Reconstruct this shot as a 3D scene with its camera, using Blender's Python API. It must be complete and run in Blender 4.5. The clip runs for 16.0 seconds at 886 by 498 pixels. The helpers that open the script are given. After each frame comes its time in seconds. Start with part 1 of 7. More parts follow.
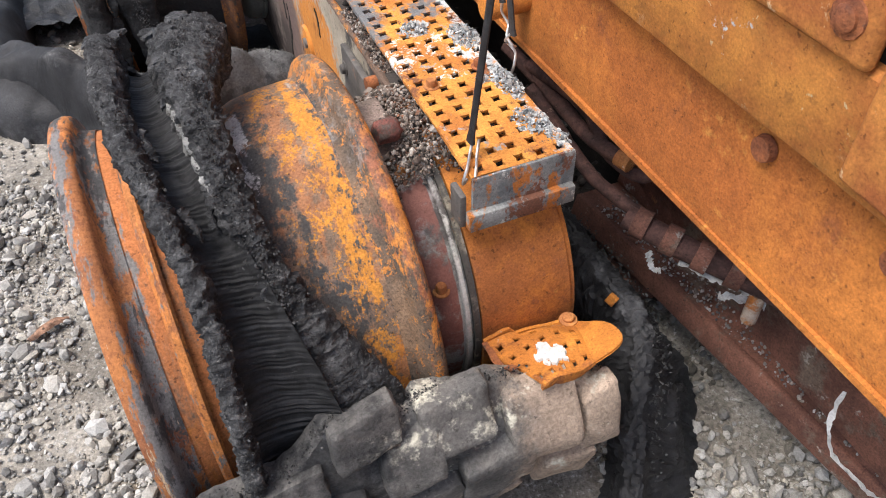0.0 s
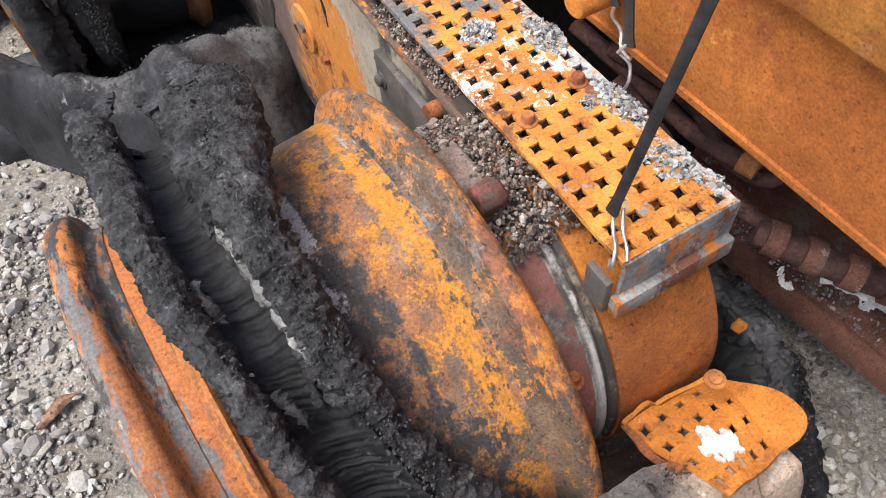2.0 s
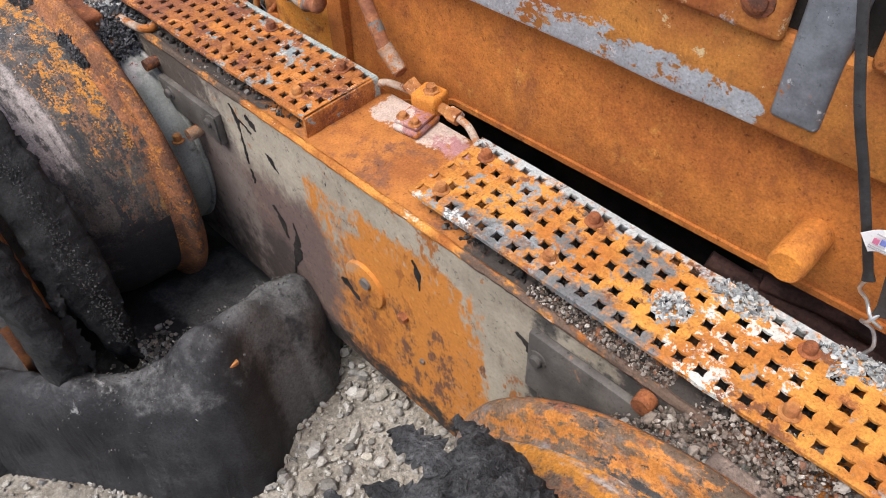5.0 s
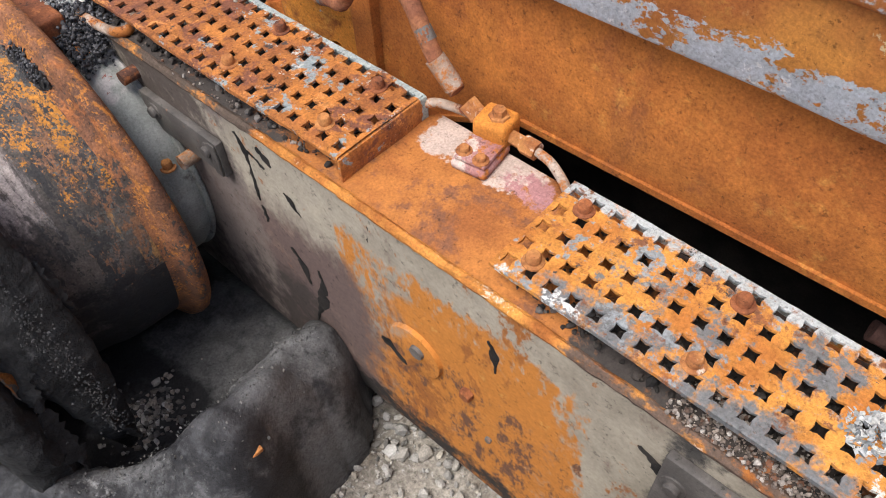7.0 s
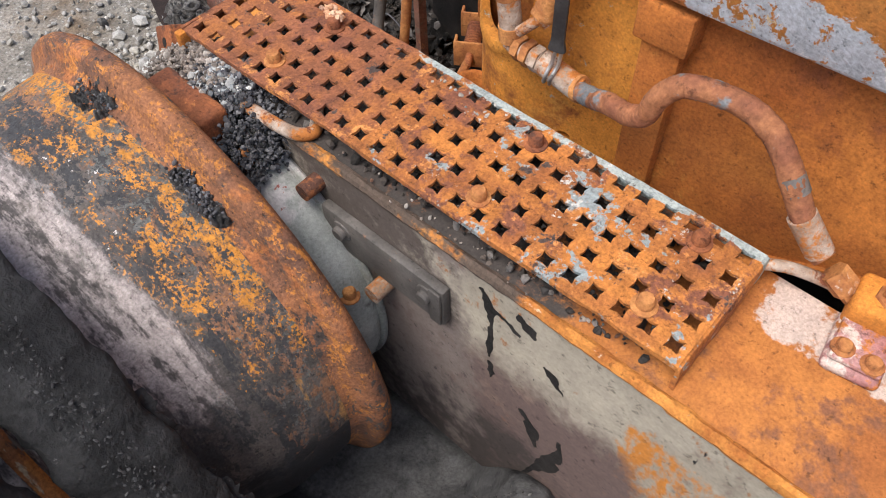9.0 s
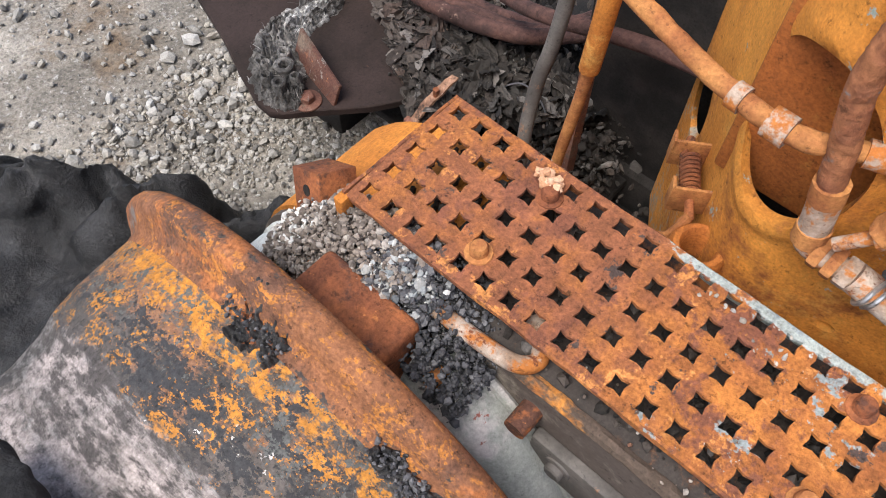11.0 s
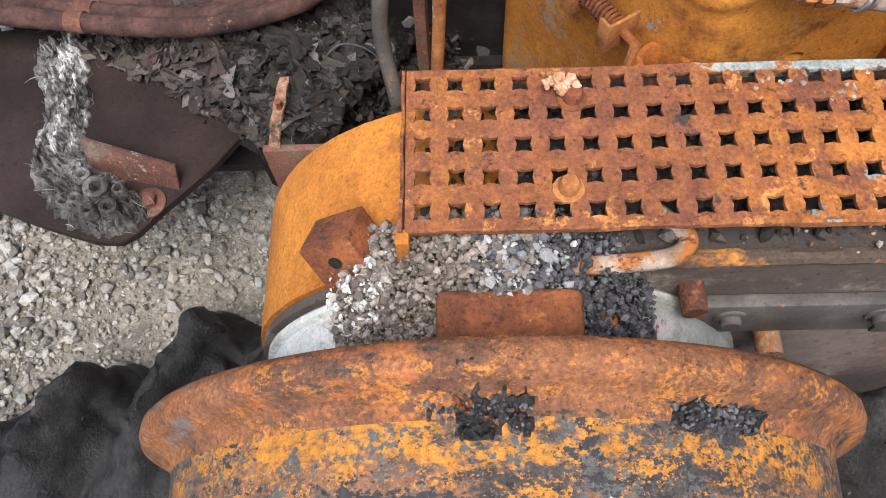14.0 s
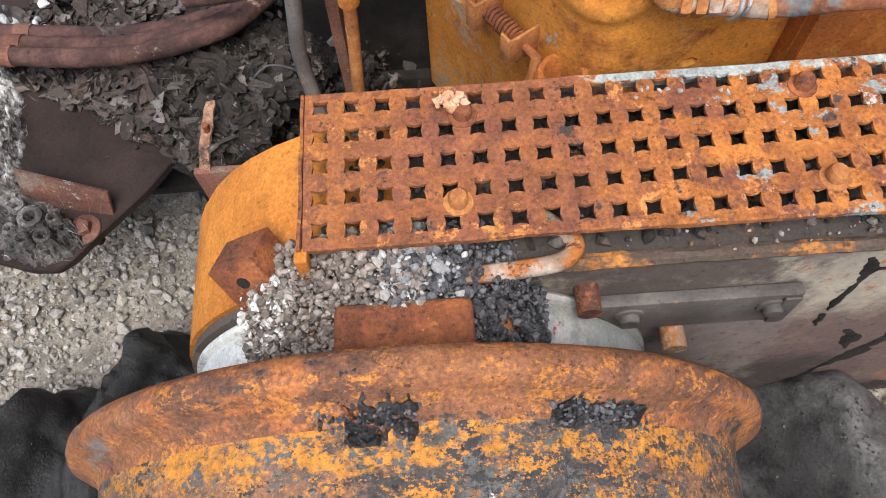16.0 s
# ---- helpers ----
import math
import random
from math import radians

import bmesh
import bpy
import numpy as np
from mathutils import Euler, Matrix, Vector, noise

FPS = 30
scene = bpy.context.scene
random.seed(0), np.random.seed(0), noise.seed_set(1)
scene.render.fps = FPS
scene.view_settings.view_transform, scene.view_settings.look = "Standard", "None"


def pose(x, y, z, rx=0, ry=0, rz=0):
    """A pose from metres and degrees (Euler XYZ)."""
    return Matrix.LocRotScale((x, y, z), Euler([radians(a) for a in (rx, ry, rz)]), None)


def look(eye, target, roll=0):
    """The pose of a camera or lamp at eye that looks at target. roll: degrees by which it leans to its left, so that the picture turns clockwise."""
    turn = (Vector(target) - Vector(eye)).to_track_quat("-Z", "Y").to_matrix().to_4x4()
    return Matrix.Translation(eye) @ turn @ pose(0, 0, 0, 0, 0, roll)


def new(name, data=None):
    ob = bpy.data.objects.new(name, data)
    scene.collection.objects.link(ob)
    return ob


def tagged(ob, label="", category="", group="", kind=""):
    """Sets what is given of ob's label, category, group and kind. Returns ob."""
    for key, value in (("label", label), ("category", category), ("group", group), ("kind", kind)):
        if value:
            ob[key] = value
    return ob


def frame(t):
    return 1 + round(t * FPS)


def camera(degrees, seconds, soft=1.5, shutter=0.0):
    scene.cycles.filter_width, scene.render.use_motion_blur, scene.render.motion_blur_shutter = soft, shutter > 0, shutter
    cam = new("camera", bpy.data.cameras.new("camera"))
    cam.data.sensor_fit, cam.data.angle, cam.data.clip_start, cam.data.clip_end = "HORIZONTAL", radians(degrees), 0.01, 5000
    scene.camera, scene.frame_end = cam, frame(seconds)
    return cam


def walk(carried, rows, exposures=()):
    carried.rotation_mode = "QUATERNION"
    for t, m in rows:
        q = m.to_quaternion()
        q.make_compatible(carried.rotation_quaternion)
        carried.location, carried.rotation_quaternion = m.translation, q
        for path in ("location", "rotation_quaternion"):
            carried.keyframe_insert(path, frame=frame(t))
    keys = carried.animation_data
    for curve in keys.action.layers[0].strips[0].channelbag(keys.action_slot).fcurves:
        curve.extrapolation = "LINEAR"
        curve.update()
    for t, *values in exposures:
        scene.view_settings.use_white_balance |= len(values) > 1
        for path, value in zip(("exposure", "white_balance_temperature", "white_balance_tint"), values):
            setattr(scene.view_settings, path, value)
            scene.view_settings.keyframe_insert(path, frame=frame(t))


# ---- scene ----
cam = camera(60.0, 16.0, 1.0)
PATH = [
    (0, (-0.4189, -1.6984, 1.4318), (0.0273, -0.5579, 0.1681), -1.9),
    (0.5, (-0.499, -1.6183, 1.4502), (-0.0264, -0.5368, 0.1452), -1.2),
    (1, (-0.4567, -1.4837, 1.4362), (-0.0246, -0.4761, 0.0598), -2.4),
    (1.5, (-0.4303, -1.3719, 1.4115), (-0.0502, -0.4347, -0.029), -4.6),
    (2, (-0.4497, -1.2751, 1.4247), (-0.0053, -0.3599, -0.0123), -5.8),
    (2.5, (-0.4778, -1.1836, 1.4406), (0.0898, -0.3142, 0.0202), -3.0),
    (3, (-0.4673, -1.144, 1.4529), (0.1364, -0.264, 0.0537), -0.7),
    (3.5, (-0.4514, -1.1053, 1.467), (0.1452, -0.169, 0.1012), -1.6),
    (4, (-0.5157, -1.0226, 1.4678), (0.1302, -0.0519, 0.1496), -4.0),
    (4.5, (-0.6054, -0.8545, 1.4978), (0.1769, 0.044, 0.2015), -3.4),
    (4.7, (-0.6274, -0.8202, 1.496), (0.2006, 0.0528, 0.2112), -2.1),
    (6.8, (-0.5025, -0.5113, 1.4221), (0.2816, 0.3098, 0.0774), -3.4),
    (7, (-0.4902, -0.4717, 1.4062), (0.2983, 0.2974, 0.0334), -3.0),
    (7.5, (-0.4629, -0.3326, 1.357), (0.3643, 0.3186, -0.0537), -1.3),
    (8, (-0.4699, -0.1654, 1.3508), (0.3546, 0.44, -0.0818), -1.2),
    (8.5, (-0.4726, -0.0537, 1.3526), (0.3265, 0.5799, -0.081), -1.3),
    (9, (-0.4409, 0.0396, 1.3508), (0.2957, 0.7524, -0.0801), -2.5),
    (9.5, (-0.3652, 0.1514, 1.3332), (0.2737, 0.9266, -0.1118), -3.8),
    (10, (-0.3106, 0.257, 1.3332), (0.2446, 1.0516, -0.1355), -3.6),
    (10.2, (-0.3071, 0.2913, 1.3411), (0.2288, 1.0894, -0.1329), -3.7),
    (12.3, (-0.3661, 0.7251, 1.3112), (0.4294, 0.8193, -0.2552), 6.4),
    (12.5, (-0.3661, 0.7322, 1.3147), (0.4268, 0.8017, -0.2552), 5.6),
    (13, (-0.3643, 0.7524, 1.3138), (0.4171, 0.8061, -0.2622), 1.3),
    (13.5, (-0.3678, 0.7726, 1.3033), (0.4039, 0.814, -0.2781), -0.6),
    (14, (-0.3643, 0.7823, 1.2883), (0.3907, 0.8272, -0.301), -4.3),
    (14.5, (-0.3573, 0.7832, 1.2866), (0.3696, 0.821, -0.315), -7.5),
    (15, (-0.3617, 0.7788, 1.2883), (0.3538, 0.7867, -0.3194), -6.0),
    (15.5, (-0.3678, 0.763, 1.3015), (0.3661, 0.7638, -0.2974), -4.8),
    (16, (-0.3722, 0.7049, 1.3174), (0.389, 0.7163, -0.2693), -4.8),
]
walk(cam, [(t, look(eye, target, roll)) for t, eye, target, roll in PATH], [(0, 0.82), (2, 0.79), (4.5, 0.54), (8, 0.50), (10, 0.62), (12.5, 0.61), (16, 0.61)])

# ---- sky and sun ----
GROUND = 0.04
world = bpy.data.worlds.new("sky")
scene.world = world
world.use_nodes = True
sky = world.node_tree.nodes.new("ShaderNodeTexSky")
sky.sky_type, sky.sun_disc = "NISHITA", False
sky.sun_elevation, sky.sun_rotation = radians(65), radians(273)
sky.air_density, sky.dust_density, sky.ozone_density = 1.0, 4.0, 1.0
world.node_tree.links.new(sky.outputs[0], world.node_tree.nodes["Background"].inputs[0])
world.node_tree.nodes["Background"].inputs[1].default_value = 0.148
sun = new("sun", bpy.data.lights.new("sun", "SUN"))
sun.data.energy, sun.data.angle, sun.data.color = 2.2, radians(35), (1.0, 0.98, 0.93)
sun.matrix_world = look((-0.42, 0.02, 0.9), (0, 0, 0))


# ---- materials ----
def shader(name, rough=0.85, metal=0.0):
    m = bpy.data.materials.new(name)
    m.use_nodes = True
    b = m.node_tree.nodes["Principled BSDF"]
    b.inputs["Roughness"].default_value, b.inputs["Metallic"].default_value = rough, metal
    b.inputs["Specular IOR Level"].default_value = 0.3
    return m, m.node_tree, b


def node(nt, kind, **values):
    n = nt.nodes.new("ShaderNode" + kind)
    if "operation" in values:
        n.operation = values["operation"]
    if "data_type" in values:
        n.data_type = values["data_type"]
    if "blend_type" in values:
        n.blend_type = values["blend_type"]
    if "noise_dimensions" in values:
        n.noise_dimensions = values["noise_dimensions"]
    if "interpolation_type" in values:
        n.interpolation_type = values["interpolation_type"]
    return n


def wire(nt, a, b):
    nt.links.new(a, b)


def grain(nt, co, scale, seed, stretch=(1, 1, 1), detail=6.0, rough=0.6, warp=0.0):
    mp = node(nt, "Mapping")
    mp.inputs["Scale"].default_value = stretch
    wire(nt, co, mp.inputs["Vector"])
    info = node(nt, "ObjectInfo")
    w = node(nt, "Math", operation="MULTIPLY_ADD")
    wire(nt, info.outputs["Random"], w.inputs[0])
    w.inputs[1].default_value, w.inputs[2].default_value = 0.0, seed
    n = node(nt, "TexNoise", noise_dimensions="4D")
    wire(nt, mp.outputs[0], n.inputs["Vector"])
    wire(nt, w.outputs[0], n.inputs["W"])
    n.inputs["Scale"].default_value, n.inputs["Detail"].default_value, n.inputs["Roughness"].default_value = scale, detail, rough
    n.inputs["Distortion"].default_value = warp
    return n.outputs["Fac"]


def ramp(nt, v, lo, hi):
    r = node(nt, "MapRange", interpolation_type="SMOOTHSTEP")
    wire(nt, v, r.inputs["Value"])
    r.inputs["From Min"].default_value, r.inputs["From Max"].default_value = lo, hi
    return r.outputs["Result"]


def maths(nt, op, a, b):
    n = node(nt, "Math", operation=op)
    for k, v in enumerate((a, b)):
        if isinstance(v, (int, float)):
            n.inputs[k].default_value = v
        else:
            wire(nt, v, n.inputs[k])
    return n.outputs[0]


def blend(nt, fac, a, b):
    n = node(nt, "Mix", data_type="RGBA")
    wire(nt, fac, n.inputs[0])
    for k, v in ((6, a), (7, b)):
        if isinstance(v, tuple):
            n.inputs[k].default_value = (*v, 1)
        else:
            wire(nt, v, n.inputs[k])
    return n.outputs[2]


def aged(c):
    """Rust a little dulled; other tones stay."""
    return (c[0] * 0.96, c[1] * 0.985, c[2] * 1.12) if c[0] > 1.6 * c[1] else c


def layered(name, dark, light, scale, layers=(), rough=0.85, metal=0.0, fine=0.35, bump=0.25, bump_scale=260.0, seed=0.0, lumps=0.0, lump_scale=40.0, stretch=(1, 1, 1), cracks=0.0, pits=0.5, wheel=False, salt=0.30):
    """A worn surface: two tones of grain and, over them, layers of (colour, scale, lo, hi, stretch, where, roughness), where being (axis, from, to, soft)."""
    m, nt, b = shader(name, rough, metal)
    co = node(nt, "TexCoord").outputs["Object"]
    sep = node(nt, "SeparateXYZ")
    wire(nt, co, sep.inputs[0])
    if wheel:
        # grain that runs round the axle: along it, round it, out from it
        yy = maths(nt, "SUBTRACT", sep.outputs[1], maths(nt, "MULTIPLY", maths(nt, "SIGN", sep.outputs[1], 0.0), 0.745))
        zz = maths(nt, "SUBTRACT", sep.outputs[2], 0.415)
        arc = maths(nt, "ADD", maths(nt, "MULTIPLY", maths(nt, "ARCTAN2", zz, yy), 0.35), maths(nt, "SIGN", sep.outputs[1], 0.0))
        rad = maths(nt, "SQRT", maths(nt, "ADD", maths(nt, "MULTIPLY", yy, yy), maths(nt, "MULTIPLY", zz, zz)), 0.0)
        polar = node(nt, "CombineXYZ")
        for k, s in enumerate((sep.outputs[0], arc, rad)):
            wire(nt, s, polar.inputs[k])
        co = polar.outputs[0]
    base = blend(nt, ramp(nt, grain(nt, co, scale, seed, stretch), 0.36, 0.64), aged(dark), aged(light))
    rgh = None
    for k, (colour, sc, lo, hi, st, where, lr) in enumerate(layers):
        v = maths(nt, "ADD", maths(nt, "MULTIPLY", grain(nt, co, sc, seed + 3.7 * (k + 1), st, 6.0, 0.62, 0.4), 1.0 - salt), maths(nt, "MULTIPLY", grain(nt, co, sc * 7, seed + 2.1 * (k + 1), tuple((1 + q) / 2 for q in st), 4.0, 0.7), salt))
        for axis, a, c, soft in where:
            p = sep.outputs["XYZ".index(axis)]
            s = maths(nt, "MULTIPLY", ramp(nt, p, a - soft, a + soft), maths(nt, "SUBTRACT", 1.0, ramp(nt, p, c - soft, c + soft)))
            v = maths(nt, "SUBTRACT", v, maths(nt, "MULTIPLY", maths(nt, "SUBTRACT", 1.0, s), 0.5))
        f = ramp(nt, v, 0.5 + (lo - 0.5) * 0.82, 0.5 + (hi - 0.5) * 0.82)
        base = blend(nt, f, base, aged(colour))
        if lr:
            n = node(nt, "Mix", data_type="FLOAT")
            wire(nt, f, n.inputs[0])
            if rgh is None:
                n.inputs[2].default_value = rough
            else:
                wire(nt, rgh, n.inputs[2])
            n.inputs[3].default_value = lr
            rgh = n.outputs[0]
    speck = grain(nt, co, bump_scale, seed + 1.3, (1, 1, 1), 4.0, 0.7)
    tone = node(nt, "Mix", data_type="RGBA", blend_type="MULTIPLY")
    tone.inputs[0].default_value = 1.0
    wire(nt, base, tone.inputs[6])
    g = node(nt, "MapRange")
    wire(nt, speck, g.inputs["Value"])
    g.inputs["From Min"].default_value, g.inputs["From Max"].default_value = 0.3, 0.7
    g.inputs["To Min"].default_value, g.inputs["To Max"].default_value = 1 - fine, 1 + fine
    mottle = node(nt, "MapRange")
    wire(nt, grain(nt, co, bump_scale * 0.16, seed + 5.1, (1, 1, 1), 6.0, 0.7), mottle.inputs["Value"])
    mottle.inputs["From Min"].default_value, mottle.inputs["From Max"].default_value = 0.3, 0.7
    mottle.inputs["To Min"].default_value, mottle.inputs["To Max"].default_value = 1 - 0.6 * fine, 1 + 0.6 * fine
    pit = maths(nt, "SUBTRACT", 1.0, maths(nt, "MULTIPLY", ramp(nt, grain(nt, co, bump_scale * 0.45, seed + 7.7, (1, 1, 1), 5.0, 0.75), 0.57, 0.66), pits))
    level = maths(nt, "MULTIPLY", maths(nt, "MULTIPLY", g.outputs[0], mottle.outputs[0]), pit)
    crack = None
    if cracks:
        warped = node(nt, "Mix", data_type="RGBA", blend_type="ADD")
        warped.inputs[0].default_value = 0.022
        wire(nt, co, warped.inputs[6])
        jag = node(nt, "TexNoise")
        wire(nt, co, jag.inputs["Vector"])
        jag.inputs["Scale"].default_value, jag.inputs["Detail"].default_value = 60.0, 3.0
        wire(nt, jag.outputs["Color"], warped.inputs[7])
        cells = node(nt, "TexVoronoi")
        cells.feature = "DISTANCE_TO_EDGE"
        cells.inputs["Scale"].default_value = cracks
        wire(nt, warped.outputs[2], cells.inputs["Vector"])
        crack = ramp(nt, cells.outputs["Distance"], 0.0, 0.24)
        level = maths(nt, "MULTIPLY", level, maths(nt, "ADD", maths(nt, "MULTIPLY", crack, 0.22), 0.82))
    wire(nt, level, tone.inputs[7])
    wire(nt, tone.outputs[2], b.inputs["Base Color"])
    if rgh is not None:
        wire(nt, rgh, b.inputs["Roughness"])
    bp = node(nt, "Bump")
    bp.inputs["Strength"].default_value, bp.inputs["Distance"].default_value = bump, 0.004
    h = speck
    if lumps:
        h = maths(nt, "ADD", speck, maths(nt, "MULTIPLY", grain(nt, co, lump_scale, seed + 9.1, (1, 1, 1), 5.0, 0.6), lumps))
    if crack is not None:
        h = maths(nt, "ADD", h, maths(nt, "MULTIPLY", crack, 0.35))
    wire(nt, h, bp.inputs["Height"])
    wire(nt, bp.outputs[0], b.inputs["Normal"])
    return m


def islands(name, colours, rough=0.9, bump_scale=300.0):
    """Loose pieces, each in its own tone."""
    m, nt, b = shader(name, rough)
    geo = node(nt, "NewGeometry")
    cr = node(nt, "ValToRGB")
    wire(nt, geo.outputs["Random Per Island"], cr.inputs[0])
    e = cr.color_ramp.elements
    e[0].color, e[1].color = (*colours[0], 1), (*colours[-1], 1)
    for k, c in enumerate(colours[1:-1]):
        e.new((k + 1) / (len(colours) - 1)).color = (*c, 1)
    co = node(nt, "TexCoord").outputs["Object"]
    sp = grain(nt, co, bump_scale, 2.0)
    g = node(nt, "MapRange")
    wire(nt, sp, g.inputs["Value"])
    g.inputs["From Min"].default_value, g.inputs["From Max"].default_value = 0.3, 0.7
    g.inputs["To Min"].default_value, g.inputs["To Max"].default_value = 0.7, 1.3
    tone = node(nt, "Mix", data_type="RGBA", blend_type="MULTIPLY")
    tone.inputs[0].default_value = 1.0
    wire(nt, cr.outputs[0], tone.inputs[6])
    wire(nt, g.outputs[0], tone.inputs[7])
    wire(nt, tone.outputs[2], b.inputs["Base Color"])
    bp = node(nt, "Bump")
    bp.inputs["Strength"].default_value, bp.inputs["Distance"].default_value = 0.3, 0.002
    wire(nt, sp, bp.inputs["Height"])
    wire(nt, bp.outputs[0], b.inputs["Normal"])
    return m


ONE = (1, 1, 1)
RUST_D, RUST_M = (0.16, 0.0495, 0.0201), (0.42, 0.143, 0.0293)
ZINC, CHALK = (0.26, 0.29, 0.30), (0.47, 0.47, 0.45)
PAINT = (0.42, 0.46, 0.51)
FRAME = layered("frame_rust", (0.335, 0.102, 0.021), (0.465, 0.160, 0.029), 4, [
    ((0.19, 0.0605, 0.0247), 5, 0.54, 0.76, (1, 1, 0.7), (), 0),
    ((0.20, 0.07, 0.028), 11, 0.60, 0.74, (1, 1.0, 0.6), (), 0),
    ((0.20, 0.07, 0.027), 3, 0.54, 0.80, (1, 1.6, 0.35), (), 0),
    ((0.58, 0.264, 0.0557), 9, 0.56, 0.72, ONE, (), 0),
    ((0.52, 0.34, 0.20), 60, 0.68, 0.74, ONE, (), 0)], fine=0.36, bump=0.4, salt=0.4)
RAIL = layered("rail_rust_and_paint", (0.34, 0.11, 0.027), (0.56, 0.231, 0.0442), 7, [
    ((0.62, 0.34, 0.14), 16, 0.6, 0.72, ONE, (), 0),
    (PAINT, 13, 0.39, 0.42, (1, 0.7, 1.3), (("Y", -0.54, 0.3, 0.04), ("Z", 0.85, 0.985, 0.05)), 0.5),
    (PAINT, 11, 0.50, 0.53, ONE, (("Y", -1.21, -1.08, 0.05), ("Z", 0.95, 1.05, 0.03)), 0.5),
    ((0.62, 0.64, 0.66), 26, 0.60, 0.63, ONE, (("Y", -0.54, 0.3, 0.04), ("Z", 0.85, 0.985, 0.05)), 0.5),
    ((0.40, 0.16, 0.035), 34, 0.56, 0.585, ONE, (), 0), ((0.55, 0.42, 0.24), 30, 0.63, 0.66, ONE, (), 0)], fine=0.3, bump=0.35, seed=4)
COVER = layered("cover_rust_and_paint", (0.32, 0.099, 0.027), (0.52, 0.209, 0.0442), 8, [
    ((0.46, 0.50, 0.53), 10, 0.50, 0.55, ONE, (("Y", -0.54, 0.4, 0.05),), 0.5),
    ((0.62, 0.42, 0.24), 30, 0.6, 0.68, ONE, (), 0)], fine=0.3, bump=0.3, seed=8)
POST = layered("grey_painted_post", (0.11, 0.12, 0.14), (0.19, 0.21, 0.24), 20, [((0.5, 0.52, 0.54), 22, 0.62, 0.68, (1, 1, 0.5), (), 0), (RUST_M, 12, 0.6, 0.66, ONE, (), 0)], rough=0.5, fine=0.15, bump=0.1)
PLATE_A = layered("step_rust_and_zinc", (0.44, 0.155, 0.030), (0.62, 0.27, 0.05), 16, [
    ((0.30, 0.105, 0.034), 12, 0.56, 0.66, ONE, (), 0),
    ((0.15, 0.155, 0.16), 11, 0.40, 0.52, ONE, (("X", -0.12, -0.035, 0.03), ("Y", -0.62, -0.14, 0.1)), 0.6),
    ((0.15, 0.155, 0.16), 12, 0.53, 0.60, ONE, (("Y", -0.60, -0.13, 0.1),), 0.6),
    ((0.24, 0.265, 0.28), 16, 0.57, 0.62, ONE, (), 0.6),
    ((0.40, 0.425, 0.43), 13, 0.43, 0.53, ONE, (("X", 0.052, 0.12, 0.016),), 0), ((0.20, 0.08, 0.035), 18, 0.56, 0.64, ONE, (), 0),
    ((0.58, 0.57, 0.53), 20, 0.52, 0.57, ONE, (("Y", -0.76, -0.53, 0.06),), 0),
    ((0.56, 0.57, 0.56), 22, 0.525, 0.58, ONE, (("Y", -0.32, -0.12, 0.04), ("X", -0.12, -0.050, 0.02)), 0),
    ((0.07, 0.06, 0.055), 30, 0.63, 0.66, ONE, (), 0),
    (RUST_D, 15, 0.65, 0.72, ONE, (), 0)], fine=0.35, bump=0.5, seed=12, pits=0.45, salt=0.38)
PLATE_B = layered("step_rust", (0.28, 0.096, 0.028), (0.48, 0.175, 0.036), 18, [
    ((0.24, 0.088, 0.038), 7, 0.34, 0.54, ONE, (("Y", 0.44, 1.2, 0.16),), 0),
    ((0.19, 0.070, 0.036), 20, 0.52, 0.60, ONE, (), 0),
    ((0.54, 0.22, 0.06), 34, 0.57, 0.63, ONE, (), 0),
    ((0.32, 0.36, 0.35), 14, 0.40, 0.45, ONE, (("X", 0.066, 0.12, 0.008), ("Y", 0.05, 0.62, 0.06)), 0.55),
    ((0.24, 0.28, 0.29), 20, 0.56, 0.59, ONE, (("Y", 0.05, 0.55, 0.06),), 0.55),
    ((0.07, 0.05, 0.045), 34, 0.61, 0.65, ONE, (), 0),
    (CHALK, 32, 0.62, 0.65, ONE, (("Y", 0.05, 0.52, 0.06),), 0)], fine=0.45, bump=0.5, seed=17, pits=0.6)
FOLD = layered("step_fold_zinc", (0.12, 0.135, 0.145), (0.25, 0.26, 0.255), 22, [
    (CHALK, 26, 0.58, 0.63, (1, 1, 0.4), (), 0), (RUST_M, 12, 0.50, 0.56, (1, 1, 0.35), (), 0), ((0.16, 0.07, 0.04), 18, 0.55, 0.6, (1, 1, 0.35), (), 0), ((0.07, 0.075, 0.08), 12, 0.58, 0.64, (1, 1, 0.3), (), 0)], fine=0.3, bump=0.25, seed=21)
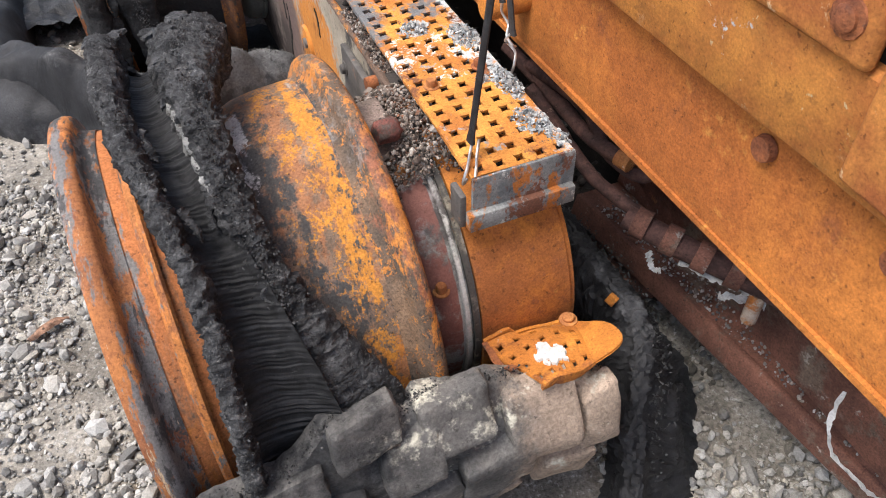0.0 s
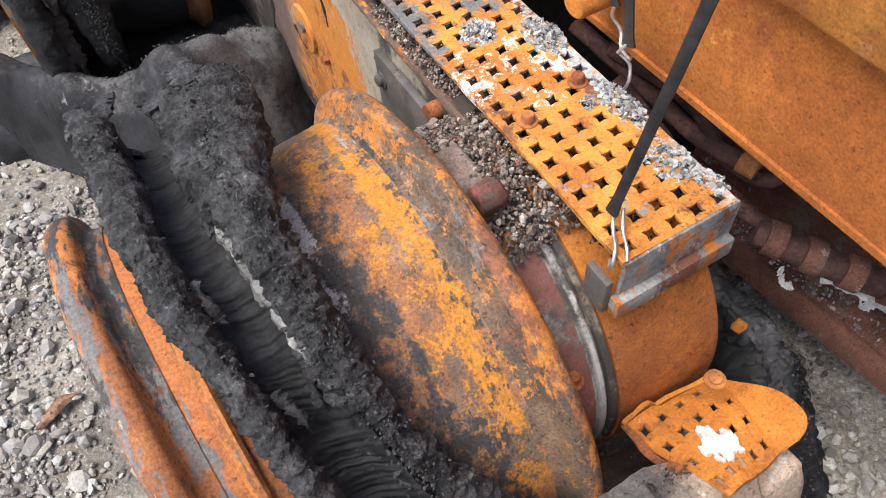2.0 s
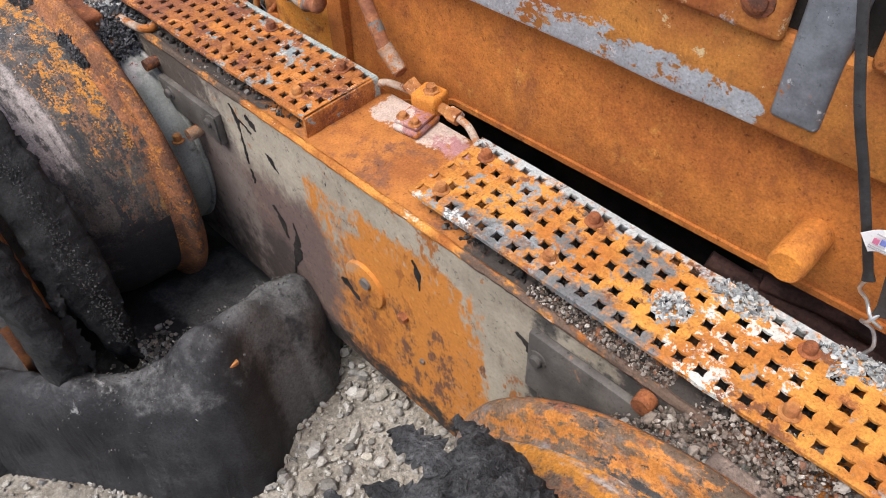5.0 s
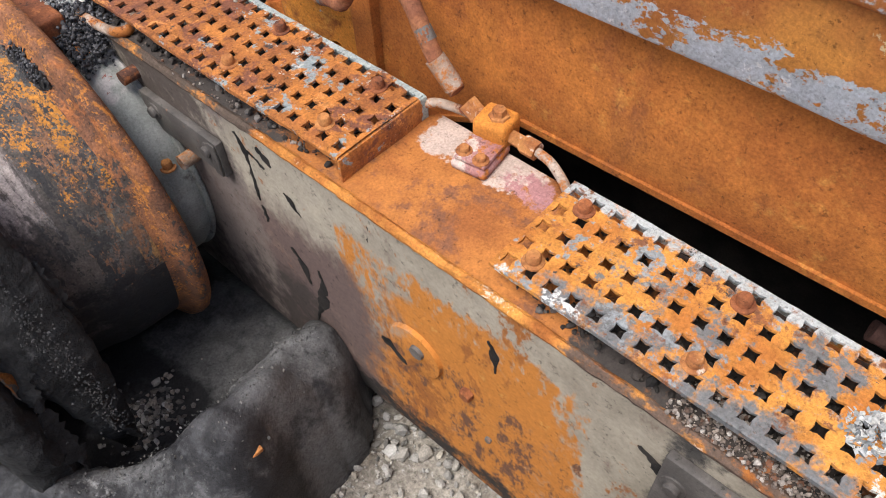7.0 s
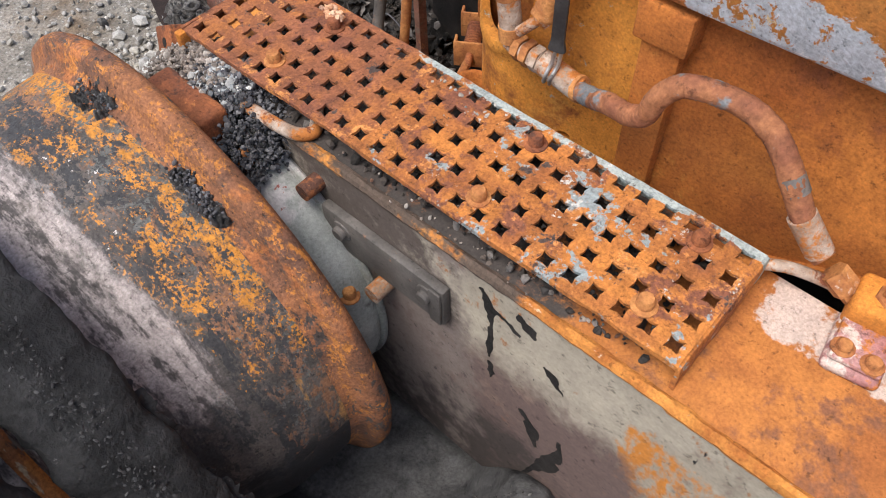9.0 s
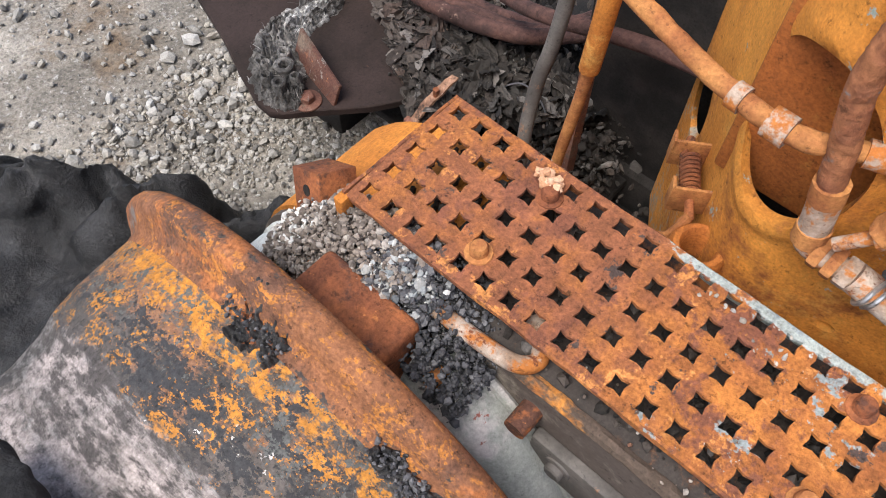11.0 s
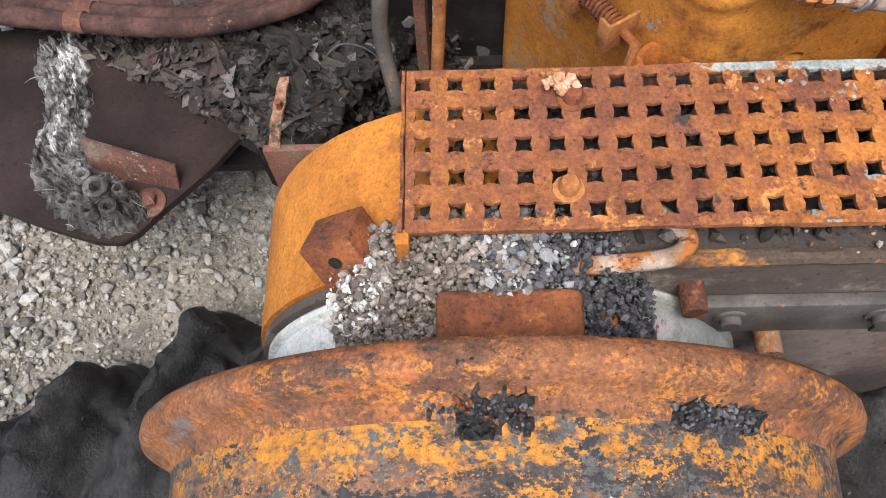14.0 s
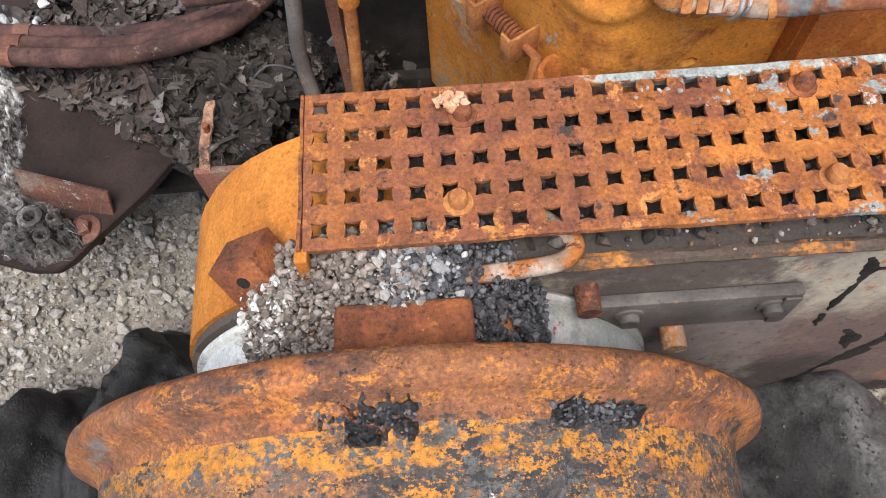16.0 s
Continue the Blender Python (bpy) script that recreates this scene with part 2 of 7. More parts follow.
CASING = layered("casing_burnt_paint", (0.27, 0.235, 0.185), (0.40, 0.355, 0.285), 5, [
    ((0.42, 0.285, 0.225), 4, 0.32, 0.52, (1, 1, 0.6), (("Y", 0.02, 0.8, 0.12), ("Z", 0.1, 0.54, 0.12)), 0),
    ((0.52, 0.195, 0.034), 5, 0.26, 0.46, (1, 1, 0.7), (("Y", -0.30, 0.06, 0.09), ("Z", 0.1, 0.575, 0.06)), 0),
    ((0.52, 0.195, 0.034), 9, 0.42, 0.54, (1, 1.3, 0.35), (("Y", -0.36, 0.16, 0.06), ("Z", 0.1, 0.65, 0.06)), 0),
    ((0.34, 0.121, 0.027), 7, 0.56, 0.62, (1, 1, 0.4), (), 0),
    ((0.17, 0.12, 0.10), 5, 0.58, 0.72, (1, 1.0, 0.3), (), 0),
    ((0.16, 0.075, 0.04), 8, 0.53, 0.61, (1, 1.3, 0.35), (("Y", -0.36, 0.16, 0.06), ("Z", 0.1, 0.50, 0.06)), 0),
    ((0.56, 0.26, 0.06), 14, 0.56, 0.64, (1, 1, 0.6), (("Y", -0.32, 0.10, 0.06), ("Z", 0.1, 0.60, 0.06)), 0),
    # brown lower side: soot together with the far wheel's shade, painted in
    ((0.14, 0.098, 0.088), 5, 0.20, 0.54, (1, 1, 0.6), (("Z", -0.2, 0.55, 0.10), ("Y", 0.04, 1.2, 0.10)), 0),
    ((0.022, 0.02, 0.02), 14, 0.66, 0.68, (1, 1.7, 0.40), (("Y", -0.30, 0.40, 0.1),), 0),
    ((0.022, 0.02, 0.02), 7, 0.67, 0.69, (1, 2.2, 0.35), (("Y", -0.30, 0.40, 0.1),), 0),
    # darkest towards the ground: soot, plus shade from the wheel put into the colour
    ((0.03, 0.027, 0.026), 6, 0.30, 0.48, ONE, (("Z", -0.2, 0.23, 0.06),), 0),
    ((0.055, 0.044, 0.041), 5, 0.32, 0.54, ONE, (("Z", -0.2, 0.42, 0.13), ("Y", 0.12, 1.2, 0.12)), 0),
    ((0.06, 0.055, 0.052), 6, 0.40, 0.55, ONE, (("Y", -1.4, -0.38, 0.04),), 0),
    ((0.19, 0.155, 0.14), 5, 0.36, 0.56, (1, 1, 0.6), (("Y", 0.28, 1.4, 0.08),), 0),
    ((0.10, 0.08, 0.07), 6, 0.40, 0.55, ONE, (("Y", 0.32, 1.4, 0.05), ("Z", 0.5, 0.8, 0.05)), 0)], fine=0.16, bump=0.12, bump_scale=180, seed=25, salt=0.42)
STEP_C = layered("bent_step_rust", (0.42, 0.143, 0.024), (0.60, 0.225, 0.034), 10, [((0.27, 0.09, 0.026), 12, 0.56, 0.68, ONE, (), 0), ((0.54, 0.264, 0.0615), 16, 0.6, 0.72, ONE, (), 0), ((0.30, 0.27, 0.24), 26, 0.62, 0.68, ONE, (), 0)], fine=0.35, bump=0.35, seed=28)
CAP = layered("casing_end_rust", (0.42, 0.143, 0.024), (0.60, 0.225, 0.034), 6, [((0.27, 0.09, 0.026), 7, 0.53, 0.70, ONE, (), 0), ((0.29, 0.098, 0.026), 5, 0.34, 0.60, ONE, (("Y", -1.4, -0.6, 0.1),), 0), ((0.24, 0.085, 0.03), 40, 0.54, 0.64, ONE, (("Y", -1.4, -0.6, 0.1),), 0), ((0.54, 0.264, 0.0615), 12, 0.6, 0.72, ONE, (), 0), (ZINC, 16, 0.66, 0.70, ONE, (), 0)], fine=0.35, bump=0.3, seed=29)
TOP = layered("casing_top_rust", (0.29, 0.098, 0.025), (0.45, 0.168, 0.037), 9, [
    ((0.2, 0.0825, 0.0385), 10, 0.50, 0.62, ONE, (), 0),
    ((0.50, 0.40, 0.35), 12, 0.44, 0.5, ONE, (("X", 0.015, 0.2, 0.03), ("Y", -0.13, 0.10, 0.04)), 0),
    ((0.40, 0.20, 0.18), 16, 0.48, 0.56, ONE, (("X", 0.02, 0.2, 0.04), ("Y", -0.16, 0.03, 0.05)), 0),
    # the last two layers turn the top near black beneath the step plates
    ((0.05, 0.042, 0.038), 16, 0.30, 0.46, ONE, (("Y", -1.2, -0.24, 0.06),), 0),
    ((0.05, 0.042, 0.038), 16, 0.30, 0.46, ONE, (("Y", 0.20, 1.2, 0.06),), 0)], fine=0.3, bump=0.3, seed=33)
RIM = layered("rim_scorched_paint", (0.13, 0.095, 0.07), (0.26, 0.16, 0.095), 16, [
    ((0.30, 0.13, 0.055), 9, 0.47, 0.58, (1.6, 0.5, 1), (), 0),
    ((0.52, 0.21, 0.03), 10, 0.46, 0.52, (1.4, 0.5, 1), (("X", -0.290, -0.232, 0.02),), 0),
    ((0.52, 0.215, 0.03), 44, 0.525, 0.555, (1, 0.7, 1), (("X", -0.37, -0.2, 0.04),), 0),
    ((0.46, 0.17, 0.03), 9, 0.49, 0.55, (1.8, 0.4, 1), (("Z", 0.2, 0.62, 0.08),), 0),
    ((0.060, 0.056, 0.055), 9, 0.38, 0.48, (1.2, 0.6, 1), (("X", -0.40, -0.300, 0.02), ("Y", -1.2, -0.66, 0.07)), 0.8),
    ((0.060, 0.058, 0.058), 12, 0.53, 0.60, (1.4, 0.5, 1), (), 0.7),
    ((0.27, 0.25, 0.245), 7, 0.46, 0.58, (2.2, 0.35, 1), (("X", -0.46, -0.35, 0.02),), 0.45),
    ((0.48, 0.165, 0.05), 8, 0.34, 0.52, (2.4, 0.25, 1), (("X", -0.7, -0.47, 0.02),), 0),
    ((0.20, 0.19, 0.185), 7, 0.54, 0.60, (2.6, 0.22, 1), (("X", -0.7, -0.47, 0.02),), 0.5),
    ((0.33, 0.33, 0.33), 6, 0.46, 0.60, (2.2, 0.3, 1), (("X", -0.27, -0.228, 0.012), ("Y", -0.72, -0.40, 0.08)), 0.45),
    ((0.52, 0.50, 0.48), 13, 0.47, 0.56, ONE, (("X", -0.43, -0.34, 0.02), ("Y", -0.88, -0.62, 0.06)), 0.6)], rough=0.75, fine=0.42, bump=0.45, seed=37, pits=0.6, wheel=True, salt=0.42)
RIM_B = layered("rim_scorched_paint_dark", (0.05, 0.048, 0.047), (0.115, 0.10, 0.09), 9, [
    ((0.24, 0.12, 0.06), 10, 0.48, 0.58, (1.8, 0.4, 1), (("X", -0.35, -0.2, 0.03),), 0),
    ((0.50, 0.205, 0.03), 11, 0.43, 0.51, (1.6, 0.45, 1), (("X", -0.285, -0.222, 0.02), ("Z", 0.58, 0.9, 0.12)), 0),
    ((0.50, 0.205, 0.03), 40, 0.52, 0.57, (1, 0.6, 1), (("X", -0.37, -0.2, 0.03), ("Z", 0.50, 0.9, 0.1)), 0),
    ((0.10, 0.105, 0.10), 24, 0.54, 0.57, ONE, (("X", -0.33, -0.2, 0.03),), 0.6),
    ((0.042, 0.042, 0.045), 9, 0.525, 0.55, (2.4, 0.3, 1), (("X", -0.7, -0.265, 0.03),), 0.7),
    ((0.042, 0.042, 0.045), 20, 0.55, 0.57, (1.3, 0.6, 1), (), 0.7),
    ((0.20, 0.19, 0.185), 8, 0.46, 0.58, (3.0, 0.2, 1), (("X", -0.7, -0.33, 0.02), ("Z", 0.5, 0.9, 0.1)), 0.5),
    ((0.37, 0.32, 0.308), 9, 0.34, 0.60, (1.8, 0.4, 1), (("X", -0.7, -0.325, 0.03), ("Z", 0.54, 0.9, 0.08), ("Y", 0.3, 0.96, 0.05)), 0.5),
    ((0.070, 0.062, 0.060), 8, 0.47, 0.58, (2.8, 0.22, 1), (("X", -0.7, -0.315, 0.03),), 0.6),
    ((0.34, 0.18, 0.06), 6, 0.50, 0.58, (2.5, 0.3, 1), (("X", -0.29, -0.2, 0.02), ("Z", 0.2, 0.62, 0.08)), 0.7),
    # shade low on the wheel, painted as a near-black zone
    ((0.026, 0.026, 0.028), 5, 0.34, 0.48, ONE, (("Z", -0.2, 0.50, 0.12),), 0.7),
    ((0.60, 0.58, 0.56), 13, 0.66, 0.68, ONE, (("Z", 0.6, 0.9, 0.05),), 0.6)], rough=0.75, fine=0.42, bump=0.45, seed=41, pits=0.6, wheel=True, salt=0.50)
FLANGE = layered("rim_flange_rust", (0.13, 0.064, 0.038), (0.27, 0.11, 0.045), 12, [
    ((0.46, 0.175, 0.034), 13, 0.54, 0.63, (2.0, 0.35, 1), (), 0), ((0.46, 0.175, 0.034), 46, 0.54, 0.60, (1, 0.7, 1), (), 0),
    ((0.06, 0.05, 0.046), 11, 0.55, 0.59, (1.8, 0.4, 1), (), 0.7), ((0.34, 0.12, 0.038), 7, 0.54, 0.62, (1.4, 0.6, 1), (), 0),
    ((0.16, 0.15, 0.145), 5, 0.44, 0.56, (1.5, 0.5, 1), (("Y", 0.96, 1.2, 0.05),), 0.5)], rough=0.8, fine=0.5, bump=0.5, seed=45, pits=0.6, wheel=True, salt=0.45)
FLANGE_A = layered("rim_flange_scorched", (0.085, 0.066, 0.052), (0.19, 0.12, 0.075), 12, [
    ((0.48, 0.18, 0.034), 10, 0.53, 0.59, (2.0, 0.35, 1), (), 0), ((0.48, 0.18, 0.034), 46, 0.56, 0.60, (1, 0.7, 1), (), 0), ((0.26, 0.10, 0.05), 8, 0.56, 0.67, (1.6, 0.4, 1), (), 0),
    ((0.045, 0.042, 0.042), 10, 0.54, 0.57, (1.8, 0.4, 1), (), 0.7), ((0.24, 0.21, 0.195), 6, 0.50, 0.60, (2.0, 0.3, 1), (("Y", -0.80, -0.3, 0.05),), 0.5), ((0.20, 0.18, 0.17), 5, 0.45, 0.56, (2.0, 0.3, 1), (("Y", -0.95, -0.3, 0.05),), 0.5)], rough=0.75, fine=0.45, bump=0.45, seed=46, pits=0.6, wheel=True, salt=0.40)
FLANGE_O = layered("outer_flange_rust", (0.27, 0.10, 0.04), (0.43, 0.16, 0.045), 10, [
    ((0.16, 0.15, 0.145), 7, 0.51, 0.55, (2.6, 0.25, 1), (), 0.6), ((0.055, 0.052, 0.052), 9, 0.53, 0.57, (2.4, 0.3, 1), (), 0.6),
    ((0.50, 0.18, 0.045), 11, 0.55, 0.59, (2.6, 0.25, 1), (), 0), ((0.46, 0.34, 0.22), 12, 0.62, 0.65, (3.0, 0.15, 1), (), 0), ((0.2, 0.0715, 0.0328), 26, 0.56, 0.62, (1, 0.7, 1), (), 0)], rough=0.75, fine=0.4, bump=0.4, seed=49, wheel=True)
DRUM = layered("drum_ashen_grey", (0.27, 0.285, 0.265), (0.40, 0.41, 0.385), 8, [
    ((0.54, 0.42, 0.42), 8, 0.50, 0.60, ONE, (("Z", 0.60, 0.8, 0.04),), 0), ((0.50, 0.47, 0.465), 10, 0.44, 0.56, ONE, (("Z", 0.58, 0.8, 0.04),), 0),
    ((0.72, 0.74, 0.72), 9, 0.34, 0.50, ONE, (("Y", 0.83, 1.2, 0.03),), 0),
    ((0.30, 0.10, 0.07), 26, 0.62, 0.65, ONE, (), 0), ((0.13, 0.12, 0.115), 6, 0.58, 0.68, ONE, (), 0),
    ((0.10, 0.09, 0.085), 6, 0.38, 0.54, ONE, (("Y", -1.2, -0.3, 0.1), ("Z", 0.56, 0.8, 0.06)), 0), ((0.24, 0.105, 0.075), 9, 0.42, 0.54, ONE, (("Y", -1.2, -0.80, 0.06), ("X", -0.3, -0.112, 0.004)), 0), ((0.50, 0.48, 0.45), 14, 0.40, 0.54, (1, 0.5, 1), (("Y", -1.2, -0.80, 0.06), ("X", -0.112, 0.0, 0.004)), 0)], fine=0.22, bump=0.2, seed=53, pits=0.3)
BLOCK = layered("block_brown_rust", (0.17, 0.058, 0.026), (0.32, 0.108, 0.036), 22, [((0.10, 0.045, 0.028), 18, 0.52, 0.62, ONE, (), 0), ((0.46, 0.17, 0.05), 34, 0.62, 0.68, ONE, (), 0)], fine=0.4, bump=0.45, seed=57)
FIT = layered("fitting_rust", (0.3, 0.11, 0.0362), (0.48, 0.209, 0.0615), 30, [((0.62, 0.55, 0.47), 24, 0.6, 0.68, ONE, (), 0)], fine=0.3, bump=0.3, seed=61)
PALE = layered("fitting_pale", (0.27, 0.18, 0.125), (0.46, 0.38, 0.32), 30, [(RUST_M, 30, 0.48, 0.58, ONE, (), 0), (RUST_D, 44, 0.57, 0.64, ONE, (), 0)], fine=0.25, bump=0.3, seed=63)
HOSE = layered("burnt_hose", (0.045, 0.024, 0.019), (0.105, 0.052, 0.038), 22, [((0.30, 0.20, 0.155), 20, 0.62, 0.7, ONE, (), 0)], fine=0.35, bump=0.5, bump_scale=160, seed=65)
HOSE_O = layered("rusty_braided_hose", (0.2, 0.0748, 0.0362), (0.34, 0.138, 0.0557), 20, [((0.16, 0.17, 0.18), 9, 0.6, 0.66, ONE, (), 0), ((0.58, 0.54, 0.50), 16, 0.62, 0.7, ONE, (), 0)], fine=0.35, bump=0.6, bump_scale=140, seed=67)
STRIP = layered("scorched_steel", (0.075, 0.068, 0.064), (0.16, 0.145, 0.135), 9, [((0.32, 0.154, 0.073), 14, 0.6, 0.68, ONE, (), 0)], rough=0.6, fine=0.2, bump=0.12, seed=69)
BELLY = layered("belly_plate_rust", (0.10, 0.045, 0.030), (0.21, 0.092, 0.056), 7, [((0.15, 0.11, 0.085), 9, 0.50, 0.62, ONE, (), 0), ((0.30, 0.27, 0.24), 26, 0.62, 0.69, ONE, (), 0), ((0.36, 0.15, 0.06), 16, 0.62, 0.68, ONE, (), 0)], fine=0.4, bump=0.4, seed=71)
# brown steel, its tones lowered to include the shadow lying on the plate
ARM = layered("arm_plate_shaded_brown", (0.017, 0.0108, 0.0088), (0.034, 0.0212, 0.0165), 8, [((0.24, 0.099, 0.05), 14, 0.66, 0.74, ONE, (), 0)], fine=0.25, bump=0.2, seed=73)
RUBBER = layered("burnt_rubber", (0.014, 0.014, 0.016), (0.032, 0.032, 0.035), 7, [((0.105, 0.104, 0.106), 7, 0.36, 0.56, ONE, (("X", -0.34, 0.2, 0.06), ("Y", 0.0, 0.60, 0.06)), 0), ((0.072, 0.072, 0.077), 6, 0.51, 0.70, ONE, (), 0.6), ((0.13, 0.13, 0.132), 9, 0.46, 0.68, ONE, (("Z", 0.26, 0.5, 0.03), ("Y", 0.0, 0.6, 0.05)), 0), ((0.24, 0.24, 0.24), 14, 0.58, 0.68, ONE, (("Z", 0.27, 0.5, 0.02), ("Y", 0.14, 0.4, 0.04)), 0), ((0.36, 0.36, 0.35), 120, 0.70, 0.73, ONE, (), 0)], rough=0.65, fine=0.4, bump=0.5, bump_scale=190, seed=75, lumps=1.2, lump_scale=30)
RIDGE = layered("burnt_tread_skin", (0.015, 0.015, 0.016), (0.036, 0.036, 0.038), 12, [((0.055, 0.055, 0.058), 9, 0.55, 0.72, ONE, (), 0), ((0.30, 0.30, 0.30), 130, 0.68, 0.72, ONE, (), 0)], rough=0.45, fine=0.6, bump=1.0, bump_scale=210, seed=77, lumps=0.8, lump_scale=40)
CHAR_D = layered("sooty_charred_rubber", (0.008, 0.008, 0.009), (0.022, 0.022, 0.023), 16, [((0.045, 0.045, 0.047), 22, 0.58, 0.70, ONE, (), 0), ((0.14, 0.14, 0.14), 70, 0.66, 0.72, ONE, (), 0)], rough=0.85, fine=0.5, bump=0.9, bump_scale=140, seed=78, lumps=1.6, lump_scale=45)
CHAR = layered("charred_rubber", (0.022, 0.022, 0.024), (0.072, 0.072, 0.075), 26, [
    ((0.12, 0.12, 0.122), 40, 0.55, 0.66, ONE, (), 0), ((0.22, 0.22, 0.22), 90, 0.62, 0.70, ONE, (), 0)], rough=0.82, fine=0.6, bump=1.0, bump_scale=260, seed=79, lumps=1.4, lump_scale=120, cracks=58, pits=0.7)
CORD = layered("bared_cord", (0.008, 0.008, 0.009), (0.024, 0.024, 0.026), 30, [((0.06, 0.06, 0.062), 26, 0.60, 0.68, (0.2, 2, 2), (), 0)], rough=0.70, fine=0.5, bump=0.6, bump_scale=90, seed=83, stretch=(0.2, 2, 2))
LUG = layered("dusty_rubber_lug", (0.060, 0.059, 0.059), (0.135, 0.128, 0.122), 9, [
    ((0.30, 0.23, 0.18), 5, 0.28, 0.52, ONE, (("X", -0.16, 0.4, 0.10),), 0), ((0.42, 0.33, 0.26), 7, 0.42, 0.60, ONE, (("X", -0.10, 0.4, 0.10),), 0),
    ((0.46, 0.44, 0.37), 14, 0.55, 0.66, ONE, (("X", -0.40, 0.4, 0.10),), 0), ((0.032, 0.032, 0.034), 8, 0.38, 0.58, ONE, (("X", -1.2, -0.24, 0.08),), 0)], rough=0.9, fine=0.4, bump=0.5, bump_scale=190, seed=87)
TANNED = layered("tan_rusted_strap", (0.16, 0.085, 0.05), (0.34, 0.19, 0.11), 40, [((0.45, 0.40, 0.35), 40, 0.58, 0.66, ONE, (), 0), ((0.06, 0.04, 0.03), 24, 0.54, 0.62, ONE, (), 0)], fine=0.45, bump=0.5, seed=121)
BUNGEE = layered("black_rubber_strap", (0.022, 0.022, 0.024), (0.04, 0.04, 0.042), 40, [], rough=0.5, fine=0.2, bump=0.15)
STEEL = layered("steel_hook", (0.42, 0.42, 0.42), (0.6, 0.6, 0.6), 60, [(RUST_M, 40, 0.68, 0.72, ONE, (), 0)], rough=0.35, metal=0.8, fine=0.15, bump=0.1)
TAG = layered("white_tag", (0.72, 0.72, 0.74), (0.8, 0.8, 0.82), 40, [], rough=0.6, fine=0.05, bump=0.05)
TAG_RED, TAG_BLUE, TAG_GREY = (layered("tag_" + n, c, c, 30, [], fine=0.05, bump=0.0) for n, c in (("red", (0.55, 0.154, 0.234)), ("blue", (0.16, 0.2, 0.5)), ("grey", (0.4, 0.4, 0.42))))
WHITE = layered("white_ash", (0.48, 0.48, 0.47), (0.72, 0.72, 0.71), 40, [], rough=0.9, fine=0.2, bump=0.5, seed=90)
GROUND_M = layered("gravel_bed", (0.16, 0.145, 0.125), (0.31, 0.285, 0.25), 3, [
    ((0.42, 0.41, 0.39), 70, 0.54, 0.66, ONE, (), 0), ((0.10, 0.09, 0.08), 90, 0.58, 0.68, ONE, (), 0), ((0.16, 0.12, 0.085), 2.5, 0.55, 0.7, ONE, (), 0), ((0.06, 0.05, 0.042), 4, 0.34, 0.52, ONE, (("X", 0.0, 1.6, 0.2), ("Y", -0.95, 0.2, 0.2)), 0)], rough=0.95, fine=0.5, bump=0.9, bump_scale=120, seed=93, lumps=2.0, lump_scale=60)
STONE = islands("gravel_stone", [(0.121, 0.116, 0.111), (0.186, 0.176, 0.162), (0.316, 0.306, 0.288), (0.408, 0.390, 0.362), (0.278, 0.251, 0.213), (0.483, 0.473, 0.455), (0.241, 0.232, 0.223), (0.427, 0.399, 0.343)])
STONE_D = islands("darker_gravel_stone", [(0.060, 0.054, 0.047), (0.092, 0.082, 0.068), (0.156, 0.142, 0.121), (0.202, 0.181, 0.152), (0.138, 0.116, 0.090), (0.239, 0.219, 0.191), (0.120, 0.107, 0.094), (0.212, 0.185, 0.144)])
RUBBLE = islands("ashen_rubble", [(0.05, 0.05, 0.055), (0.20, 0.18, 0.17), (0.10, 0.10, 0.105), (0.34, 0.30, 0.27), (0.16, 0.14, 0.13), (0.46, 0.45, 0.44), (0.24, 0.21, 0.19)])
COAL = islands("black_rubble", [(0.025, 0.025, 0.028), (0.09, 0.09, 0.1), (0.045, 0.045, 0.05), (0.16, 0.16, 0.17), (0.05, 0.05, 0.055)])
FLAKE = islands("grey_ash_flakes", [(0.16, 0.18, 0.19), (0.42, 0.44, 0.45), (0.28, 0.30, 0.31), (0.62, 0.62, 0.6), (0.10, 0.11, 0.12), (0.5, 0.5, 0.48)])
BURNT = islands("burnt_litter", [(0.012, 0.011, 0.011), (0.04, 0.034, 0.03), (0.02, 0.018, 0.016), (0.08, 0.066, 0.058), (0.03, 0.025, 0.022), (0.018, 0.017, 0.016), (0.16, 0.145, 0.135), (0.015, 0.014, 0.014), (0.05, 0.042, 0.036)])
GRIT = islands("brown_grit", [(0.19, 0.15, 0.125), (0.08, 0.064, 0.054), (0.24, 0.195, 0.165), (0.13, 0.10, 0.084), (0.36, 0.31, 0.27), (0.17, 0.13, 0.11), (0.46, 0.42, 0.38), (0.11, 0.088, 0.074), (0.22, 0.10, 0.06)])
# near black: soot on real parts, and painted shade in recesses and holes
DARK = layered("black_soot_and_shade", (0.010, 0.009, 0.009), (0.03, 0.026, 0.024), 12, [], fine=0.4, bump=0.3)


# ---- building blocks ----
def thing(name, base, label, category, group="", kind=""):
    ob = new(name)
    ob.location = base
    return tagged(ob, label, category, group, kind)


def smooth(me, angle=40):
    me.polygons.foreach_set("use_smooth", [True] * len(me.polygons))
    me.set_sharp_from_angle(angle=radians(angle))


def part(name, bm, material, parent=None, label="", angle=40):
    """One mesh, its points in the world's metres, under its thing."""
    me = bpy.data.meshes.new(name)
    bmesh.ops.recalc_face_normals(bm, faces=bm.faces)
    bm.to_mesh(me)
    bm.free()
    me.materials.append(material)
    if angle:
        smooth(me, angle)
    ob = new(name, me)
    if parent:
        ob.parent = parent
        if parent.parent is None:
            ob.matrix_parent_inverse = Matrix.Translation(parent.location).inverted()
    return tagged(ob, label)


